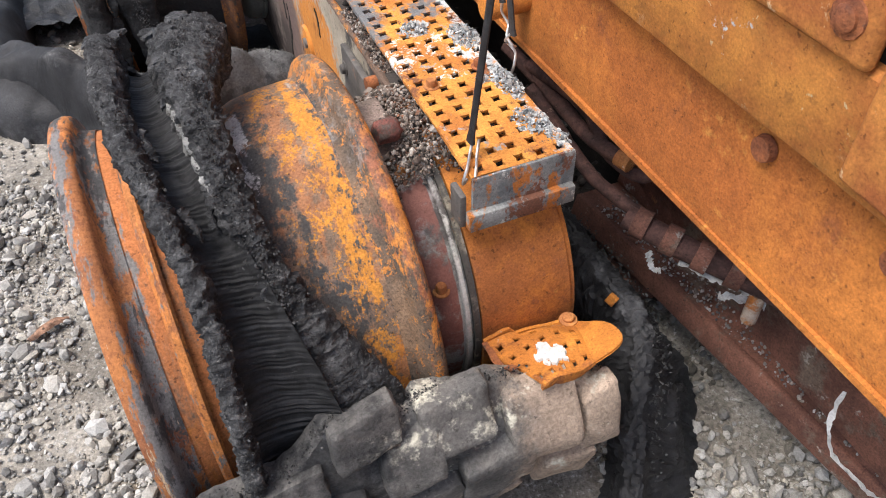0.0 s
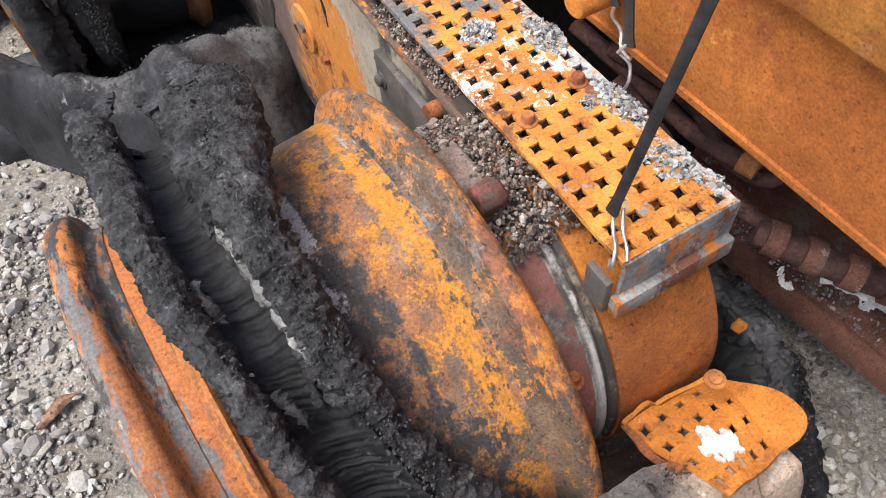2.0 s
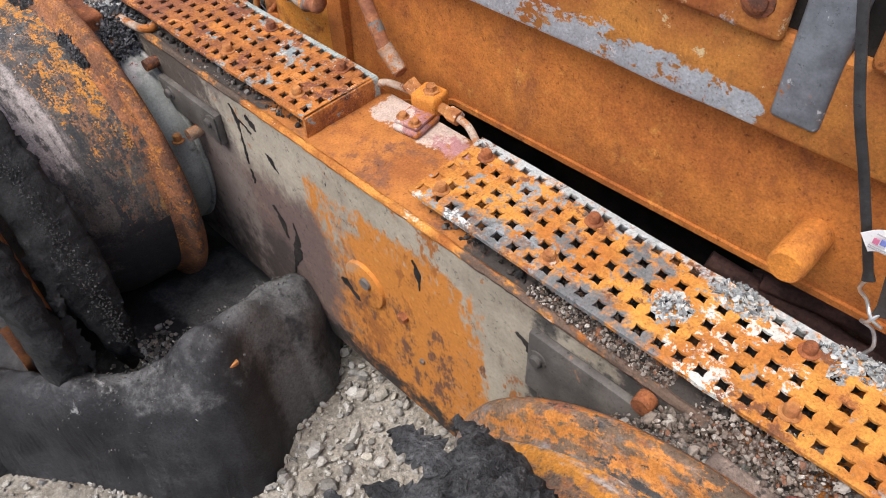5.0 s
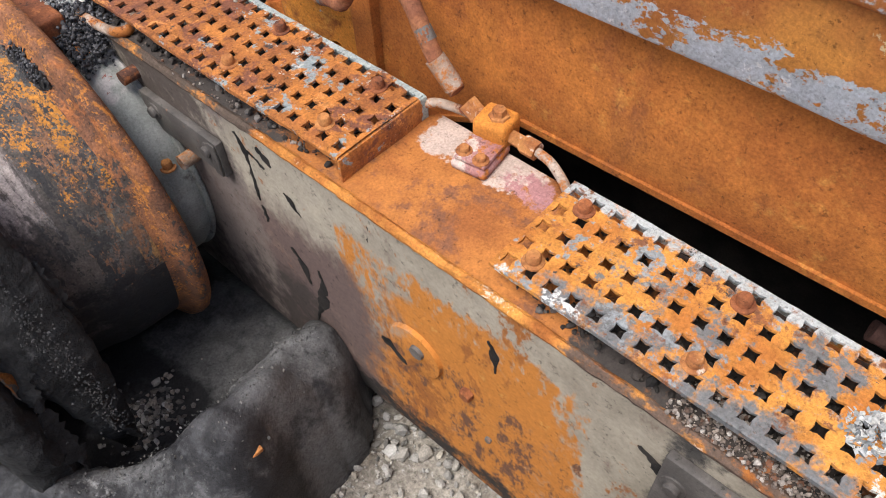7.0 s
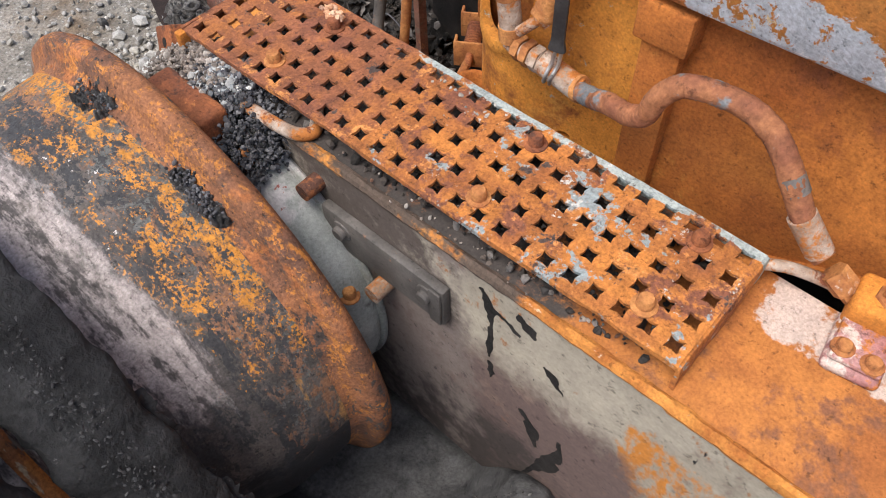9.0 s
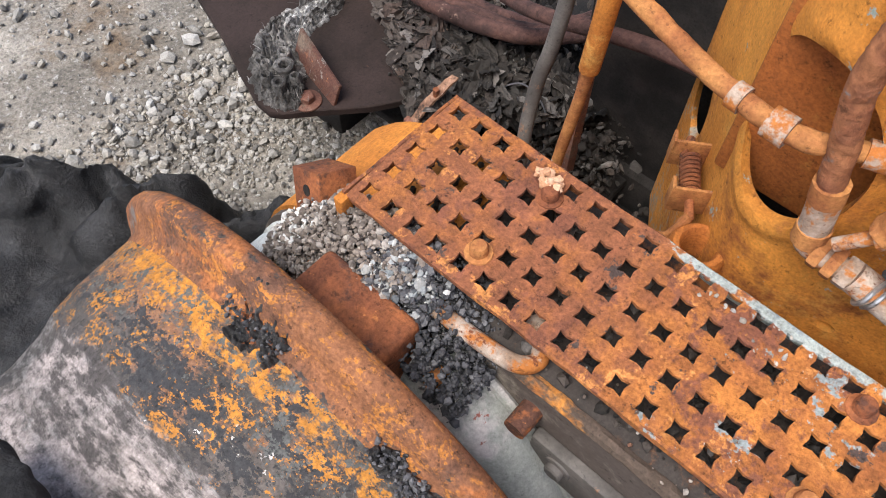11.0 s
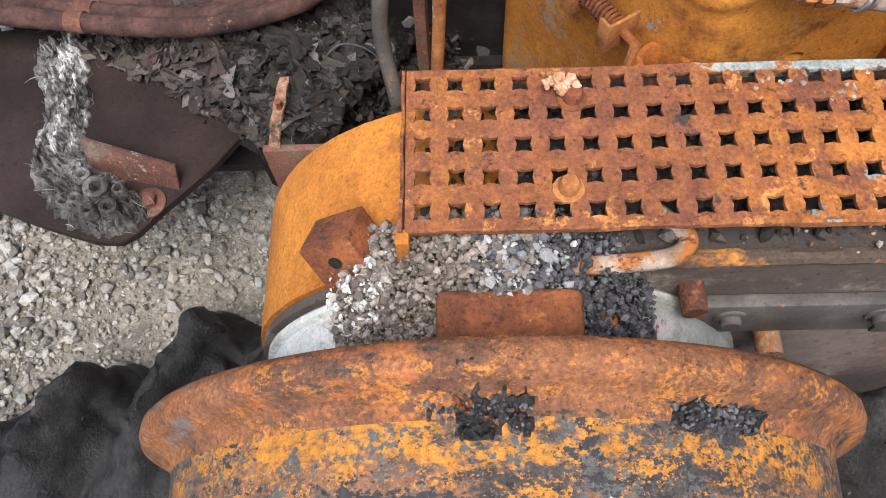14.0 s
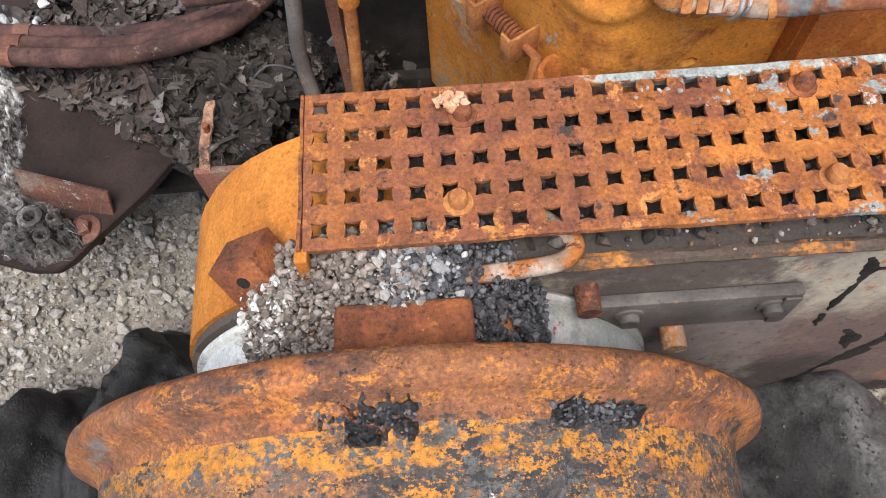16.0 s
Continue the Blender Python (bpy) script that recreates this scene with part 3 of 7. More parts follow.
def block(x0, x1, y0, y1, z0, z1, bevel=0.004, m=None, seg=2):
    bm = bmesh.new()
    bmesh.ops.create_cube(bm, size=1, matrix=Matrix.Translation(((x0 + x1) / 2, (y0 + y1) / 2, (z0 + z1) / 2)) @ Matrix.Diagonal((x1 - x0, y1 - y0, z1 - z0, 1)))
    if bevel:
        bmesh.ops.bevel(bm, geom=list(bm.edges), offset=bevel, segments=seg, affect="EDGES", profile=0.5)
    if m:
        bmesh.ops.transform(bm, matrix=m, verts=bm.verts)
    return bm


def turned(profile, centre, axis="X", n=48, a0=0.0, a1=360.0, wob=0.0, closed=False):
    """A lathed body: profile of (along, radius) about an axis through centre."""
    bm = bmesh.new()
    full = a1 - a0 >= 360
    rings = []
    for i in range(n if full else n + 1):
        a = radians(a0 + (a1 - a0) * i / n)
        ring = []
        for u, r in profile:
            rr = r + (wob * noise.noise((3 * math.cos(a) + centre[1], 3 * math.sin(a), 7 * u)) if wob else 0)
            c, s = rr * math.cos(a), rr * math.sin(a)
            v = (u, c, s) if axis == "X" else ((c, u, s) if axis == "Y" else (c, s, u))
            ring.append(bm.verts.new(Vector(centre) + Vector(v)))
        rings.append(ring)
    k = len(profile)
    for i in range(n):
        p, q = rings[i], rings[(i + 1) % len(rings)]
        for j in range(k if closed else k - 1):
            bm.faces.new((p[j], p[(j + 1) % k], q[(j + 1) % k], q[j]))
    return bm


def rod(profile, centre, axis="X", n=24, tilt=None):
    """A turned solid with closed ends."""
    pr = [(profile[0][0], 1e-4)] + list(profile) + [(profile[-1][0], 1e-4)]
    bm = turned(pr, (0, 0, 0), axis, n)
    bmesh.ops.remove_doubles(bm, verts=bm.verts, dist=2e-4)
    if tilt:
        bmesh.ops.transform(bm, matrix=tilt, verts=bm.verts)
    bmesh.ops.translate(bm, vec=centre, verts=bm.verts)
    return bm


def curve_points(pts, n):
    """A smooth line through points."""
    P = [Vector(p) for p in pts]
    P = [2 * P[0] - P[1]] + P + [2 * P[-1] - P[-2]]
    out = []
    segs = len(P) - 3
    for i in range(n + 1):
        t = i / n * segs
        k = min(int(t), segs - 1)
        t -= k
        a, b, c, d = P[k:k + 4]
        out.append(0.5 * ((2 * b) + (c - a) * t + (2 * a - 5 * b + 4 * c - d) * t * t + (3 * b - a - 3 * c + d) * t ** 3))
    return out


def sweep(line, section, closed=True, caps=True, up=(0, 0, 1), rough=0.0, freq=20.0, seed=0.0):
    """Carries a section, a function of the share along the line that gives (side, up) points, along the line."""
    bm = bmesh.new()
    n = len(line)
    rings = []
    for i, p in enumerate(line):
        d = (line[min(i + 1, n - 1)] - line[max(i - 1, 0)]).normalized()
        s = d.cross(Vector(up))
        s = s.normalized() if s.length > 1e-5 else Vector((1, 0, 0))
        u = s.cross(d)
        ring = []
        for a, b in section(i / (n - 1)):
            q = p + s * a + u * b
            if rough:
                k = Vector((seed, seed * 1.7, -seed))
                q = q + rough * noise.noise_vector(q * freq + k) + 0.5 * rough * noise.noise_vector(q * freq * 2.7 + k)
            ring.append(bm.verts.new(q))
        rings.append(ring)
    k = len(rings[0])
    for i in range(n - 1):
        for j in range(k if closed else k - 1):
            bm.faces.new((rings[i][j], rings[i][(j + 1) % k], rings[i + 1][(j + 1) % k], rings[i + 1][j]))
    if caps and closed:
        bm.faces.new(rings[0])
        bm.faces.new(rings[-1][::-1])
    return bm


def tube(pts, r, n=48, sides=10, rough=0.0, freq=60.0, ribs=0.0, rib_n=0, seed=0.0):
    ring = [(math.cos(2 * math.pi * k / sides), math.sin(2 * math.pi * k / sides)) for k in range(sides)]
    line = curve_points(pts, n)

    def section(s):
        q = r(s) if callable(r) else r
        if ribs:
            q *= 1 + ribs * math.sin(2 * math.pi * rib_n * s)
        return [(q * a, q * b) for a, b in ring]
    return sweep(line, section, rough=rough, freq=freq, up=(0.11, 0.07, 1), seed=seed)


def hexbolt(centre, r=0.010, h=0.008, axis="Z", washer=True, seed=0):
    """A hexagon head on a washer."""
    pr = [(0, r * 1.55), (0.002, r * 1.5)] if washer else []
    bm = rod(pr + [(0.003, r * 1.0), (h * 0.8, r * 1.0), (h, r * 0.8)] if pr else [(0, r), (h * 0.8, r), (h, r * 0.8)], (0, 0, 0), "Z", 12 if washer else 6)
    rot = {"Z": Matrix.Identity(4), "-X": pose(0, 0, 0, 0, -90, 0), "-Y": pose(0, 0, 0, 90, 0, 0)}[axis]
    bmesh.ops.transform(bm, matrix=Matrix.Translation(centre) @ rot @ pose(0, 0, 0, 0, 0, 17 * seed), verts=bm.verts)
    return bm


def chunks(name, places, material, label, category, parent=None, flat=(1, 1, 1), seed=1, jag=(0.62, 1.25)):
    """Loose stones or flakes: places of (x, y, z, size), joined into one mesh of stuff."""
    rng = np.random.default_rng(seed)
    f = (1 + 5 ** 0.5) / 2
    base = np.array([(-1, f, 0), (1, f, 0), (-1, -f, 0), (1, -f, 0), (0, -1, f), (0, 1, f), (0, -1, -f), (0, 1, -f), (f, 0, -1), (f, 0, 1), (-f, 0, -1), (-f, 0, 1)]) / 1.9
    tris = np.array([(0, 11, 5), (0, 5, 1), (0, 1, 7), (0, 7, 10), (0, 10, 11), (1, 5, 9), (5, 11, 4), (11, 10, 2), (10, 7, 6), (7, 1, 8),
                     (3, 9, 4), (3, 4, 2), (3, 2, 6), (3, 6, 8), (3, 8, 9), (4, 9, 5), (2, 4, 11), (6, 2, 10), (8, 6, 7), (9, 8, 1)])
    P = np.asarray(places, float)
    n = len(P)
    v = base[None] * rng.uniform(*jag, (n, 12, 1)) * (rng.uniform(0.6, 1.25, (n, 1, 3)) * np.array(flat))
    q = rng.normal(size=(n, 4))
    q /= np.linalg.norm(q, axis=1, keepdims=True)
    w, x, y, z = q.T
    R = np.stack([1 - 2 * (y * y + z * z), 2 * (x * y - z * w), 2 * (x * z + y * w), 2 * (x * y + z * w), 1 - 2 * (x * x + z * z), 2 * (y * z - x * w),
                  2 * (x * z - y * w), 2 * (y * z + x * w), 1 - 2 * (x * x + y * y)], -1).reshape(n, 3, 3)
    v = np.einsum("nij,nkj->nki", R, v) * (P[:, 3] / 2)[:, None, None] + P[:, None, :3]
    me = bpy.data.meshes.new(name)
    faces = (tris[None] + 12 * np.arange(n)[:, None, None]).reshape(-1, 3)
    me.from_pydata(v.reshape(-1, 3).tolist(), [], faces.tolist())
    me.materials.append(material)
    ob = new(name, me)
    if parent:
        ob.parent = parent
        ob.matrix_parent_inverse = Matrix.Translation(parent.location).inverted()
        return tagged(ob, label, kind="stuff")
    return tagged(ob, label, category, kind="stuff")


def finer(pts, n):
    """The same open outline with n points on each side."""
    return [tuple(p + (q - p) * k / n for p, q in zip(a, b)) for a, b in zip(pts, pts[1:]) for k in range(n)] + [pts[-1]]


def crusted(bm, amp, seed=0.0):
    """Pushes a skin in and out into a cracked, crumbling crust; amp is a depth or a function of the place."""
    bm.normal_update()
    k = Vector((seed, -seed, 2 * seed))
    moves = []
    for v in bm.verts:
        p = v.co
        q = amp(p) if callable(amp) else amp
        near, _ = noise.voronoi(p * 48 + k)
        split = max(0.0, 1 - (near[1] - near[0]) / 0.22)
        h = 0.9 * noise.noise(p * 24 + k) + 0.55 * abs(noise.noise(p * 60 - k)) + 0.40 * noise.noise(p * 120 + k) + 0.25 * noise.noise(p * 260) - 0.75 * split
        moves.append(v.normal * (q * h))
    for v, m in zip(bm.verts, moves):
        v.co += m
    return bm


# ---- ground ----
def ground_z(x, y):
    return GROUND + 0.012 * noise.noise((x * 1.3, y * 1.3, 0.3)) + 0.006 * noise.noise((x * 5, y * 5, 1.3))


def ground():
    bm = bmesh.new()
    xs = [-400, -60, -12, -5] + [-3 + 0.06 * k for k in range(101)] + [5, 12, 60, 400]
    ys = [-400, -60, -12, -5] + [-3 + 0.06 * k for k in range(117)] + [6, 12, 60, 400]
    grid = [[bm.verts.new((x, y, ground_z(x, y) if abs(x) < 4 and abs(y) < 5 else GROUND)) for y in ys] for x in xs]
    for a, b in zip(grid, grid[1:]):
        for k in range(len(ys) - 1):
            bm.faces.new((a[k], b[k], b[k + 1], a[k + 1]))
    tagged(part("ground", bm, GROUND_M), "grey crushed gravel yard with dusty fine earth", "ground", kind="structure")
    rng = np.random.default_rng(5)
    P = []
    for x0, x1, y0, y1, n, big in ((-1.45, -0.6, -1.4, 0.2, 15000, 1.45), (-1.35, -0.6, -1.35, 0.25, 16000, 0.9), (-2.2, -1.45, -1.5, 1.5, 3500, 1.5), (-1.6, -0.6, 0.2, 2.2, 4500, 1.3), (-0.65, 0.0, -0.6, 0.3, 5500, 1.25), (0.1, 1.0, -1.9, -0.3, 9000, 1.2), (0.12, 0.62, -1.75, -0.95, 9000, 1.35), (-0.25, 0.35, 1.0, 1.75, 6500, 1.0), (-0.6, 1.1, 1.6, 3.2, 6000, 1.2), (0.35, 1.2, 0.9, 1.7, 2500, 1.2)):
        X, Y = rng.uniform(x0, x1, n), rng.uniform(y0, y1, n)
        S = big * (0.003 + 0.011 * rng.random(n) ** 2.4 + 0.022 * rng.random(n) ** 9)
        for x, y, s in zip(X, Y, S):
            thin = noise.noise((x * 2.2, y * 2.2, 4.0))
            if rng.random() < 0.66 + 1.4 * thin:
                P.append((x, y, ground_z(x, y) + s * 0.33, s))
    # stones on the machine's side take the darker tones, more of them further in
    dark_stones = [p for p in P if p[0] > 0.05 and p[1] < 0 and rng.random() < min(1.0, (p[1] + 1.25) * 1.8)]
    keep = set(dark_stones)
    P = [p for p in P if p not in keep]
    chunks("gravel", dark_stones, STONE_D, "darker brown-grey stones lying under the machine", "gravel", flat=(1.1, 1.0, 0.75), seed=4)
    chunks("gravel", P, STONE, "loose pale grey crushed stones lying on the yard", "gravel", flat=(1.15, 1.0, 0.72), seed=3, jag=(0.78, 1.14))


ground()

# ---- the bogie beam ----
AXLE, HUB = 0.415, 0.745
beam = thing("bogie_beam", (0, 0, GROUND), "burnt orange and grey steel bogie beam with rounded ends", "bogie beam")


def stadium(x0, x1, r, half=HUB, n=24, bevel=0.006):
    """A plate with round ends, upright along the beam."""
    out = [(half + r * math.cos(a), AXLE + r * math.sin(a)) for a in (math.pi * (k / n - 0.5) for k in range(n + 1))]
    out += [(-y, 2 * AXLE - z) for y, z in out]
    bm = bmesh.new()
    a = [bm.verts.new((x0, y, z)) for y, z in out]
    b = [bm.verts.new((x1, y, z)) for y, z in out]
    k = len(out)
    for i in range(k):
        bm.faces.new((a[i], a[(i + 1) % k], b[(i + 1) % k], b[i]))
    rim = [bm.faces.new(a[::-1]), bm.faces.new(b)]
    if bevel:
        bmesh.ops.bevel(bm, geom=[e for f in rim for e in f.edges], offset=bevel, segments=3, affect="EDGES", profile=0.5)
    return bm


part("casing", stadium(-0.086, 0.072, 0.272), CAP, beam, "smooth orange rusted casing with round ends")
part("side_plate", stadium(-0.098, -0.088, 0.268, bevel=0.004), CASING, beam, "side plate of grey burnt paint with orange rust, soot and painted wheel shade")
part("side_plate", stadium(0.074, 0.082, 0.268, bevel=0.003), CAP, beam)
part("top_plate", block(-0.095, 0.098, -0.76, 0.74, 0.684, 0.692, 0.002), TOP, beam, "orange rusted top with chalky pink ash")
EDGE = layered("edge_rust", (0.34, 0.11, 0.022), (0.62, 0.26, 0.05), 16, [((0.70, 0.60, 0.48), 40, 0.6, 0.68, (1, 0.5, 1), (), 0), ((0.14, 0.07, 0.04), 9, 0.56, 0.66, (1, 0.4, 1), (), 0), ((0.09, 0.065, 0.05), 14, 0.36, 0.46, (1, 0.5, 1), (("Y", 0.24, 1.2, 0.05),), 0), ((0.12, 0.08, 0.06), 14, 0.40, 0.5, (1, 0.5, 1), (("Y", -1.2, -0.24, 0.05),), 0)], fine=0.35, bump=0.5, seed=97)
part("edge_bead", tube([(-0.094, -0.74 + 0.185 * k, 0.688 + 0.001 * (k % 2)) for k in range(9)], 0.0075, 180, 8, rough=0.0015, freq=70), EDGE, beam, "rough rusted weld bead")
part("round_boss", rod([(-0.008, 0.046), (-0.007, 0.05), (0.0, 0.052)], (-0.098, -0.025, 0.435), "X", 36), CASING, beam, "flat round rusted boss")
part("drain_plug", rod([(-0.006, 0.012), (0.0, 0.013)], (-0.106, -0.035, 0.45), "X", 12), STRIP, beam)
part("bolt", hexbolt((-0.098, -0.125, 0.426), 0.011, 0.012, "-X", False), BLOCK, beam, "rusted hexagon bolt head")
part("bolt", hexbolt((-0.098, -0.165, 0.33), 0.006, 0.006, "-X", False), STRIP, beam)
for y0, y1, z0, z1, ys, m in ((0.362, 0.565, 0.548, 0.618, (0.388, 0.530), STRIP), (-0.61, -0.405, 0.525, 0.652, (-0.425, -0.59), STRIP)):
    s = part("cover_strip", block(-0.112, -0.098, y0, y1, z0, z1, 0.003), m, beam, "scorched dark steel cover strip")
    part("lip", block(-0.116, -0.112, y0 + 0.002, y0 + 0.020, z0 + 0.003, z1 - 0.003, 0.002), m, s)
    for y in ys:
        part("bolt", hexbolt((-0.112, y, z0 + 0.045 if y1 > 0 else z1 - 0.045), 0.010, 0.010, "-X", True, 1), STRIP, s)
part("pipe_stub", rod([(-0.030, 0.007), (-0.030, 0.0115), (-0.016, 0.012), (0.0, 0.012)], (-0.096, 0.577, 0.641), "X", 18), BLOCK, beam, "short rusted pipe stub")
part("pipe_stub", rod([(-0.034, 0.008), (-0.034, 0.013), (0.0, 0.013)], (-0.096, 0.471, 0.525), "X", 18), PALE, beam, "short pale pipe stub")
part("pipe_stub", rod([(-0.022, 0.009), (-0.022, 0.013), (-0.012, 0.014), (0.0, 0.014)], (-0.096, -0.585, 0.668), "X", 18), BLOCK, beam, "short rusted pipe stub")
lug_m = Matrix.Translation((-0.076, HUB, AXLE)) @ pose(0, 0, 0, -30, 0, 0) @ Matrix.Translation((0, 0, 0.28)) @ pose(0, 0, 0, 0, 26, 0) @ Matrix.Translation((0, 0, -0.28))
lug = part("lifting_lug", block(-0.016, 0.030, -0.027, 0.027, 0.255, 0.316, 0.0018, lug_m), BLOCK, beam, "dark rusted lifting lug block")
# solid dark disc, painted as the shaded depth of a hole
hole = rod([(-0.0166, 0.0065), (-0.010, 0.0065)], (0, 0, 0.294), "X", 18)
bmesh.ops.transform(hole, matrix=lug_m, verts=hole.verts)
part("bolt_hole", hole, DARK, lug)
part("hanger", block(-0.092, -0.078, 0.826, 0.838, 0.655, 0.726, 0.002), CAP, beam, "narrow rusted hanger at the step's corner")
part("bent_pipe", tube([(-0.103, 0.70, 0.698), (-0.101, 0.64, 0.700), (-0.096, 0.605, 0.701), (-0.082, 0.592, 0.701), (-0.068, 0.600, 0.700), (-0.05, 0.62, 0.70)], 0.0085, 60, 12), PALE, beam, "pale bent steel pipe")
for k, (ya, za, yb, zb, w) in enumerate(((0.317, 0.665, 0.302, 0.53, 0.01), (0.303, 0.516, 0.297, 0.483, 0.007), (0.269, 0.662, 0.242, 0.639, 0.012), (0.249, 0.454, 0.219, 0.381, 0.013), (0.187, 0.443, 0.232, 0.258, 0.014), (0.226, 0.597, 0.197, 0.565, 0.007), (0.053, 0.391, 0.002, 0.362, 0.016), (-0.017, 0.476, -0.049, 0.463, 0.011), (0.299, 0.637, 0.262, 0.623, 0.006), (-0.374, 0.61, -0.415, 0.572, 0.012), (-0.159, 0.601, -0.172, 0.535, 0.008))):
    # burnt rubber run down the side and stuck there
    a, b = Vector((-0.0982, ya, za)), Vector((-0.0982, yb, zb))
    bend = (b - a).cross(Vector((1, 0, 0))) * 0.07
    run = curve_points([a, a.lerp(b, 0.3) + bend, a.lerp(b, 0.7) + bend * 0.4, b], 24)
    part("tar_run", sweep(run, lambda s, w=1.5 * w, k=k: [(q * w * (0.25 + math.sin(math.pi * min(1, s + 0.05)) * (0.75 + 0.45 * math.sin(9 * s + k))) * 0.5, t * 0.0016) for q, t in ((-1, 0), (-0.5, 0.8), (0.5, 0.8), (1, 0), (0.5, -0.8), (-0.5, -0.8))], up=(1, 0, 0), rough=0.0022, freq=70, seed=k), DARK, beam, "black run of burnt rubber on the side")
part("end_strap", block(-0.092, 0.082, -0.972, -0.955, 0.640, 0.672, 0.003), FOLD, beam, "grey flaking bracket under the step")
part("corner_bracket", block(-0.100, -0.089, -0.956, -0.918, 0.640, 0.700, 0.003), STRIP, beam, "bent scorched corner bracket")


# ---- perforated steps ----
PX, PY = 0.0321, 0.029


def perforated(x0, nx, y0, ny, dx, dy, z, thick, hole, stagger=0.0, warp=None, sink=0.0002, to=None):
    """A sheet of cells, each with a hole cut through it; hole is a list of eight points about its middle, from the corner on."""
    bm = bmesh.new()
    at = warp or (lambda x, y: 0.0)
    to = to or (lambda x, y, zz: (x, y, zz))
    cache = {}

    def v(x, y, zz):
        k = (round(x, 5), round(y, 5), round(zz, 5))
        if k not in cache:
            cache[k] = bm.verts.new(to(x, y, zz + at(x, y)))
        return cache[k]
    for j in range(ny):
        off = stagger * dx * (j % 2)
        for i in range(nx):
            cx, cy = x0 + dx * i + off, y0 + dy * j
            rim = [(cx + sx * dx / 2, cy + sy * dy / 2) for sx, sy in ((-1, -1), (0, -1), (1, -1), (1, 0), (1, 1), (0, 1), (-1, 1), (-1, 0))]
            cut = [(cx + hx, cy + hy) for hx, hy in hole]
            lip = [(cx + hx * 1.12, cy + hy * 1.12) for hx, hy in hole]
            for k in range(8):
                a, b, c, d = rim[k], rim[(k + 1) % 8], cut[(k + 1) % 8], cut[k]
                e, g = lip[(k + 1) % 8], lip[k]
                bm.faces.new((v(*a, z), v(*b, z), v(*e, z), v(*g, z)))
                bm.faces.new((v(*g, z), v(*e, z), v(*c, z - sink), v(*d, z - sink)))
                bm.faces.new((v(*a, z - thick), v(*d, z - thick - sink), v(*c, z - thick - sink), v(*b, z - thick)))
                bm.faces.new((v(*d, z - sink), v(*c, z - sink), v(*c, z - thick - sink), v(*d, z - thick - sink)))
    return bm


STAR = [(sx * 0.0078, sy * 0.0075) if k % 2 == 0 else (sx * 0.0060, sy * 0.0059) for k, (sx, sy) in enumerate(((-1, -1), (0, -1), (1, -1), (1, 0), (1, 1), (0, 1), (-1, 1), (-1, 0)))]


def step_plate(name, y0, n, material, label, folds, bolts, seed):
    top = 0.730
    y1 = y0 + PY * (n - 1)
    ob = thing(name, (0, (y0 + y1) / 2, 0.692), label, "step plate", "steps on the bogie beam")
    warp = lambda x, y: 0.0035 * noise.noise((x * 6 + seed, y * 4, seed)) - (0.03 * max(0.0, abs(x) - 0.062)) + 0.004 * noise.noise((seed, y * 3, 3.0)) * (1 if x < 0 else 0.4)
    part("tread_sheet", perforated(-2 * PX, 5, y0, n, PX, PY, top, 0.004, STAR, warp=warp), material, ob, "sheet with rows of star-shaped holes", 30)
    # folded long edges
    for sx, w, m in ((1, 0.016, material), (-1, 0.006, material)):
        line = [Vector((sx * 0.0800, y0 - PY / 2 + (y1 - y0 + PY) * k / 60, top - 0.001 + warp(sx * 0.08, y0 + (y1 - y0) * k / 60))) for k in range(61)]
        part("folded_edge", sweep(line, lambda s, w=w, sx=sx: [(-0.0022, -w * (1 + 0.15 * math.sin(23 * s + seed))), (0.0022, -w), (0.0022, -0.001), (0.0, 0.0012), (-0.0022, 0.0)], rough=0.0012, freq=40), m, ob)
    for y, w, m in folds:
        sgn = -1 if y < (y0 + y1) / 2 else 1
        line = [Vector((-0.082 + 0.164 * k / 16, y, top - 0.002)) for k in range(17)]
        part("end_fold", sweep(line, lambda s, w=w: [(-0.002, -w), (0.003, -w - 0.002), (0.003, -0.006), (0.001, 0.001), (-0.002, 0.002)], rough=0.0015, freq=30), m, ob, "folded end of the sheet")
    for k, (x, y) in enumerate(bolts):
        part("bolt", hexbolt((x, y, top - 0.0005 + warp(x, y)), 0.0090, 0.014, "Z", True, k), BLOCK if k % 2 else FIT, ob, "rusted hexagon bolt with washer")
        part("spacer", rod([(0.0, 0.008), (0.034, 0.008)], (x, y, 0.690), "Z", 10), DARK, ob)
    return ob


step_plate("step_plate", 0.119, 25, PLATE_B, "orange rusted step plate with star-shaped grip holes, bolted down", [(0.103, 0.034, PLATE_B), (0.832, 0.016, PLATE_B)],
           [(-0.048, 0.162), (0.050, 0.162), (-0.048, 0.365), (0.051, 0.367), (-0.046, 0.693), (0.045, 0.683)], 2.0)
step_plate("step_plate", -0.941, 28, PLATE_A, "rusted and zinc-grey step plate with grip holes and grey ash", [(-0.957, 0.062, FOLD)],
           [(-0.050, -0.181), (0.048, -0.180), (-0.048, -0.381), (0.048, -0.383), (-0.048, -0.724), (0.046, -0.70)], 6.0)


def under_step(y0, y1, seed):
    return scatter(1400, lambda r: (r.uniform(-0.078, 0.08), r.uniform(y0, y1), 0.693 + 0.010 * r.random() ** 2), 0.004, 0.014, seed)


def scatter(n, place, lo, hi, seed):
    rng = np.random.default_rng(seed)
    out = []
    while len(out) < n:
        p = place(rng)
        if p:
            out.append((*p, lo + (hi - lo) * rng.random() ** 2))
    return out


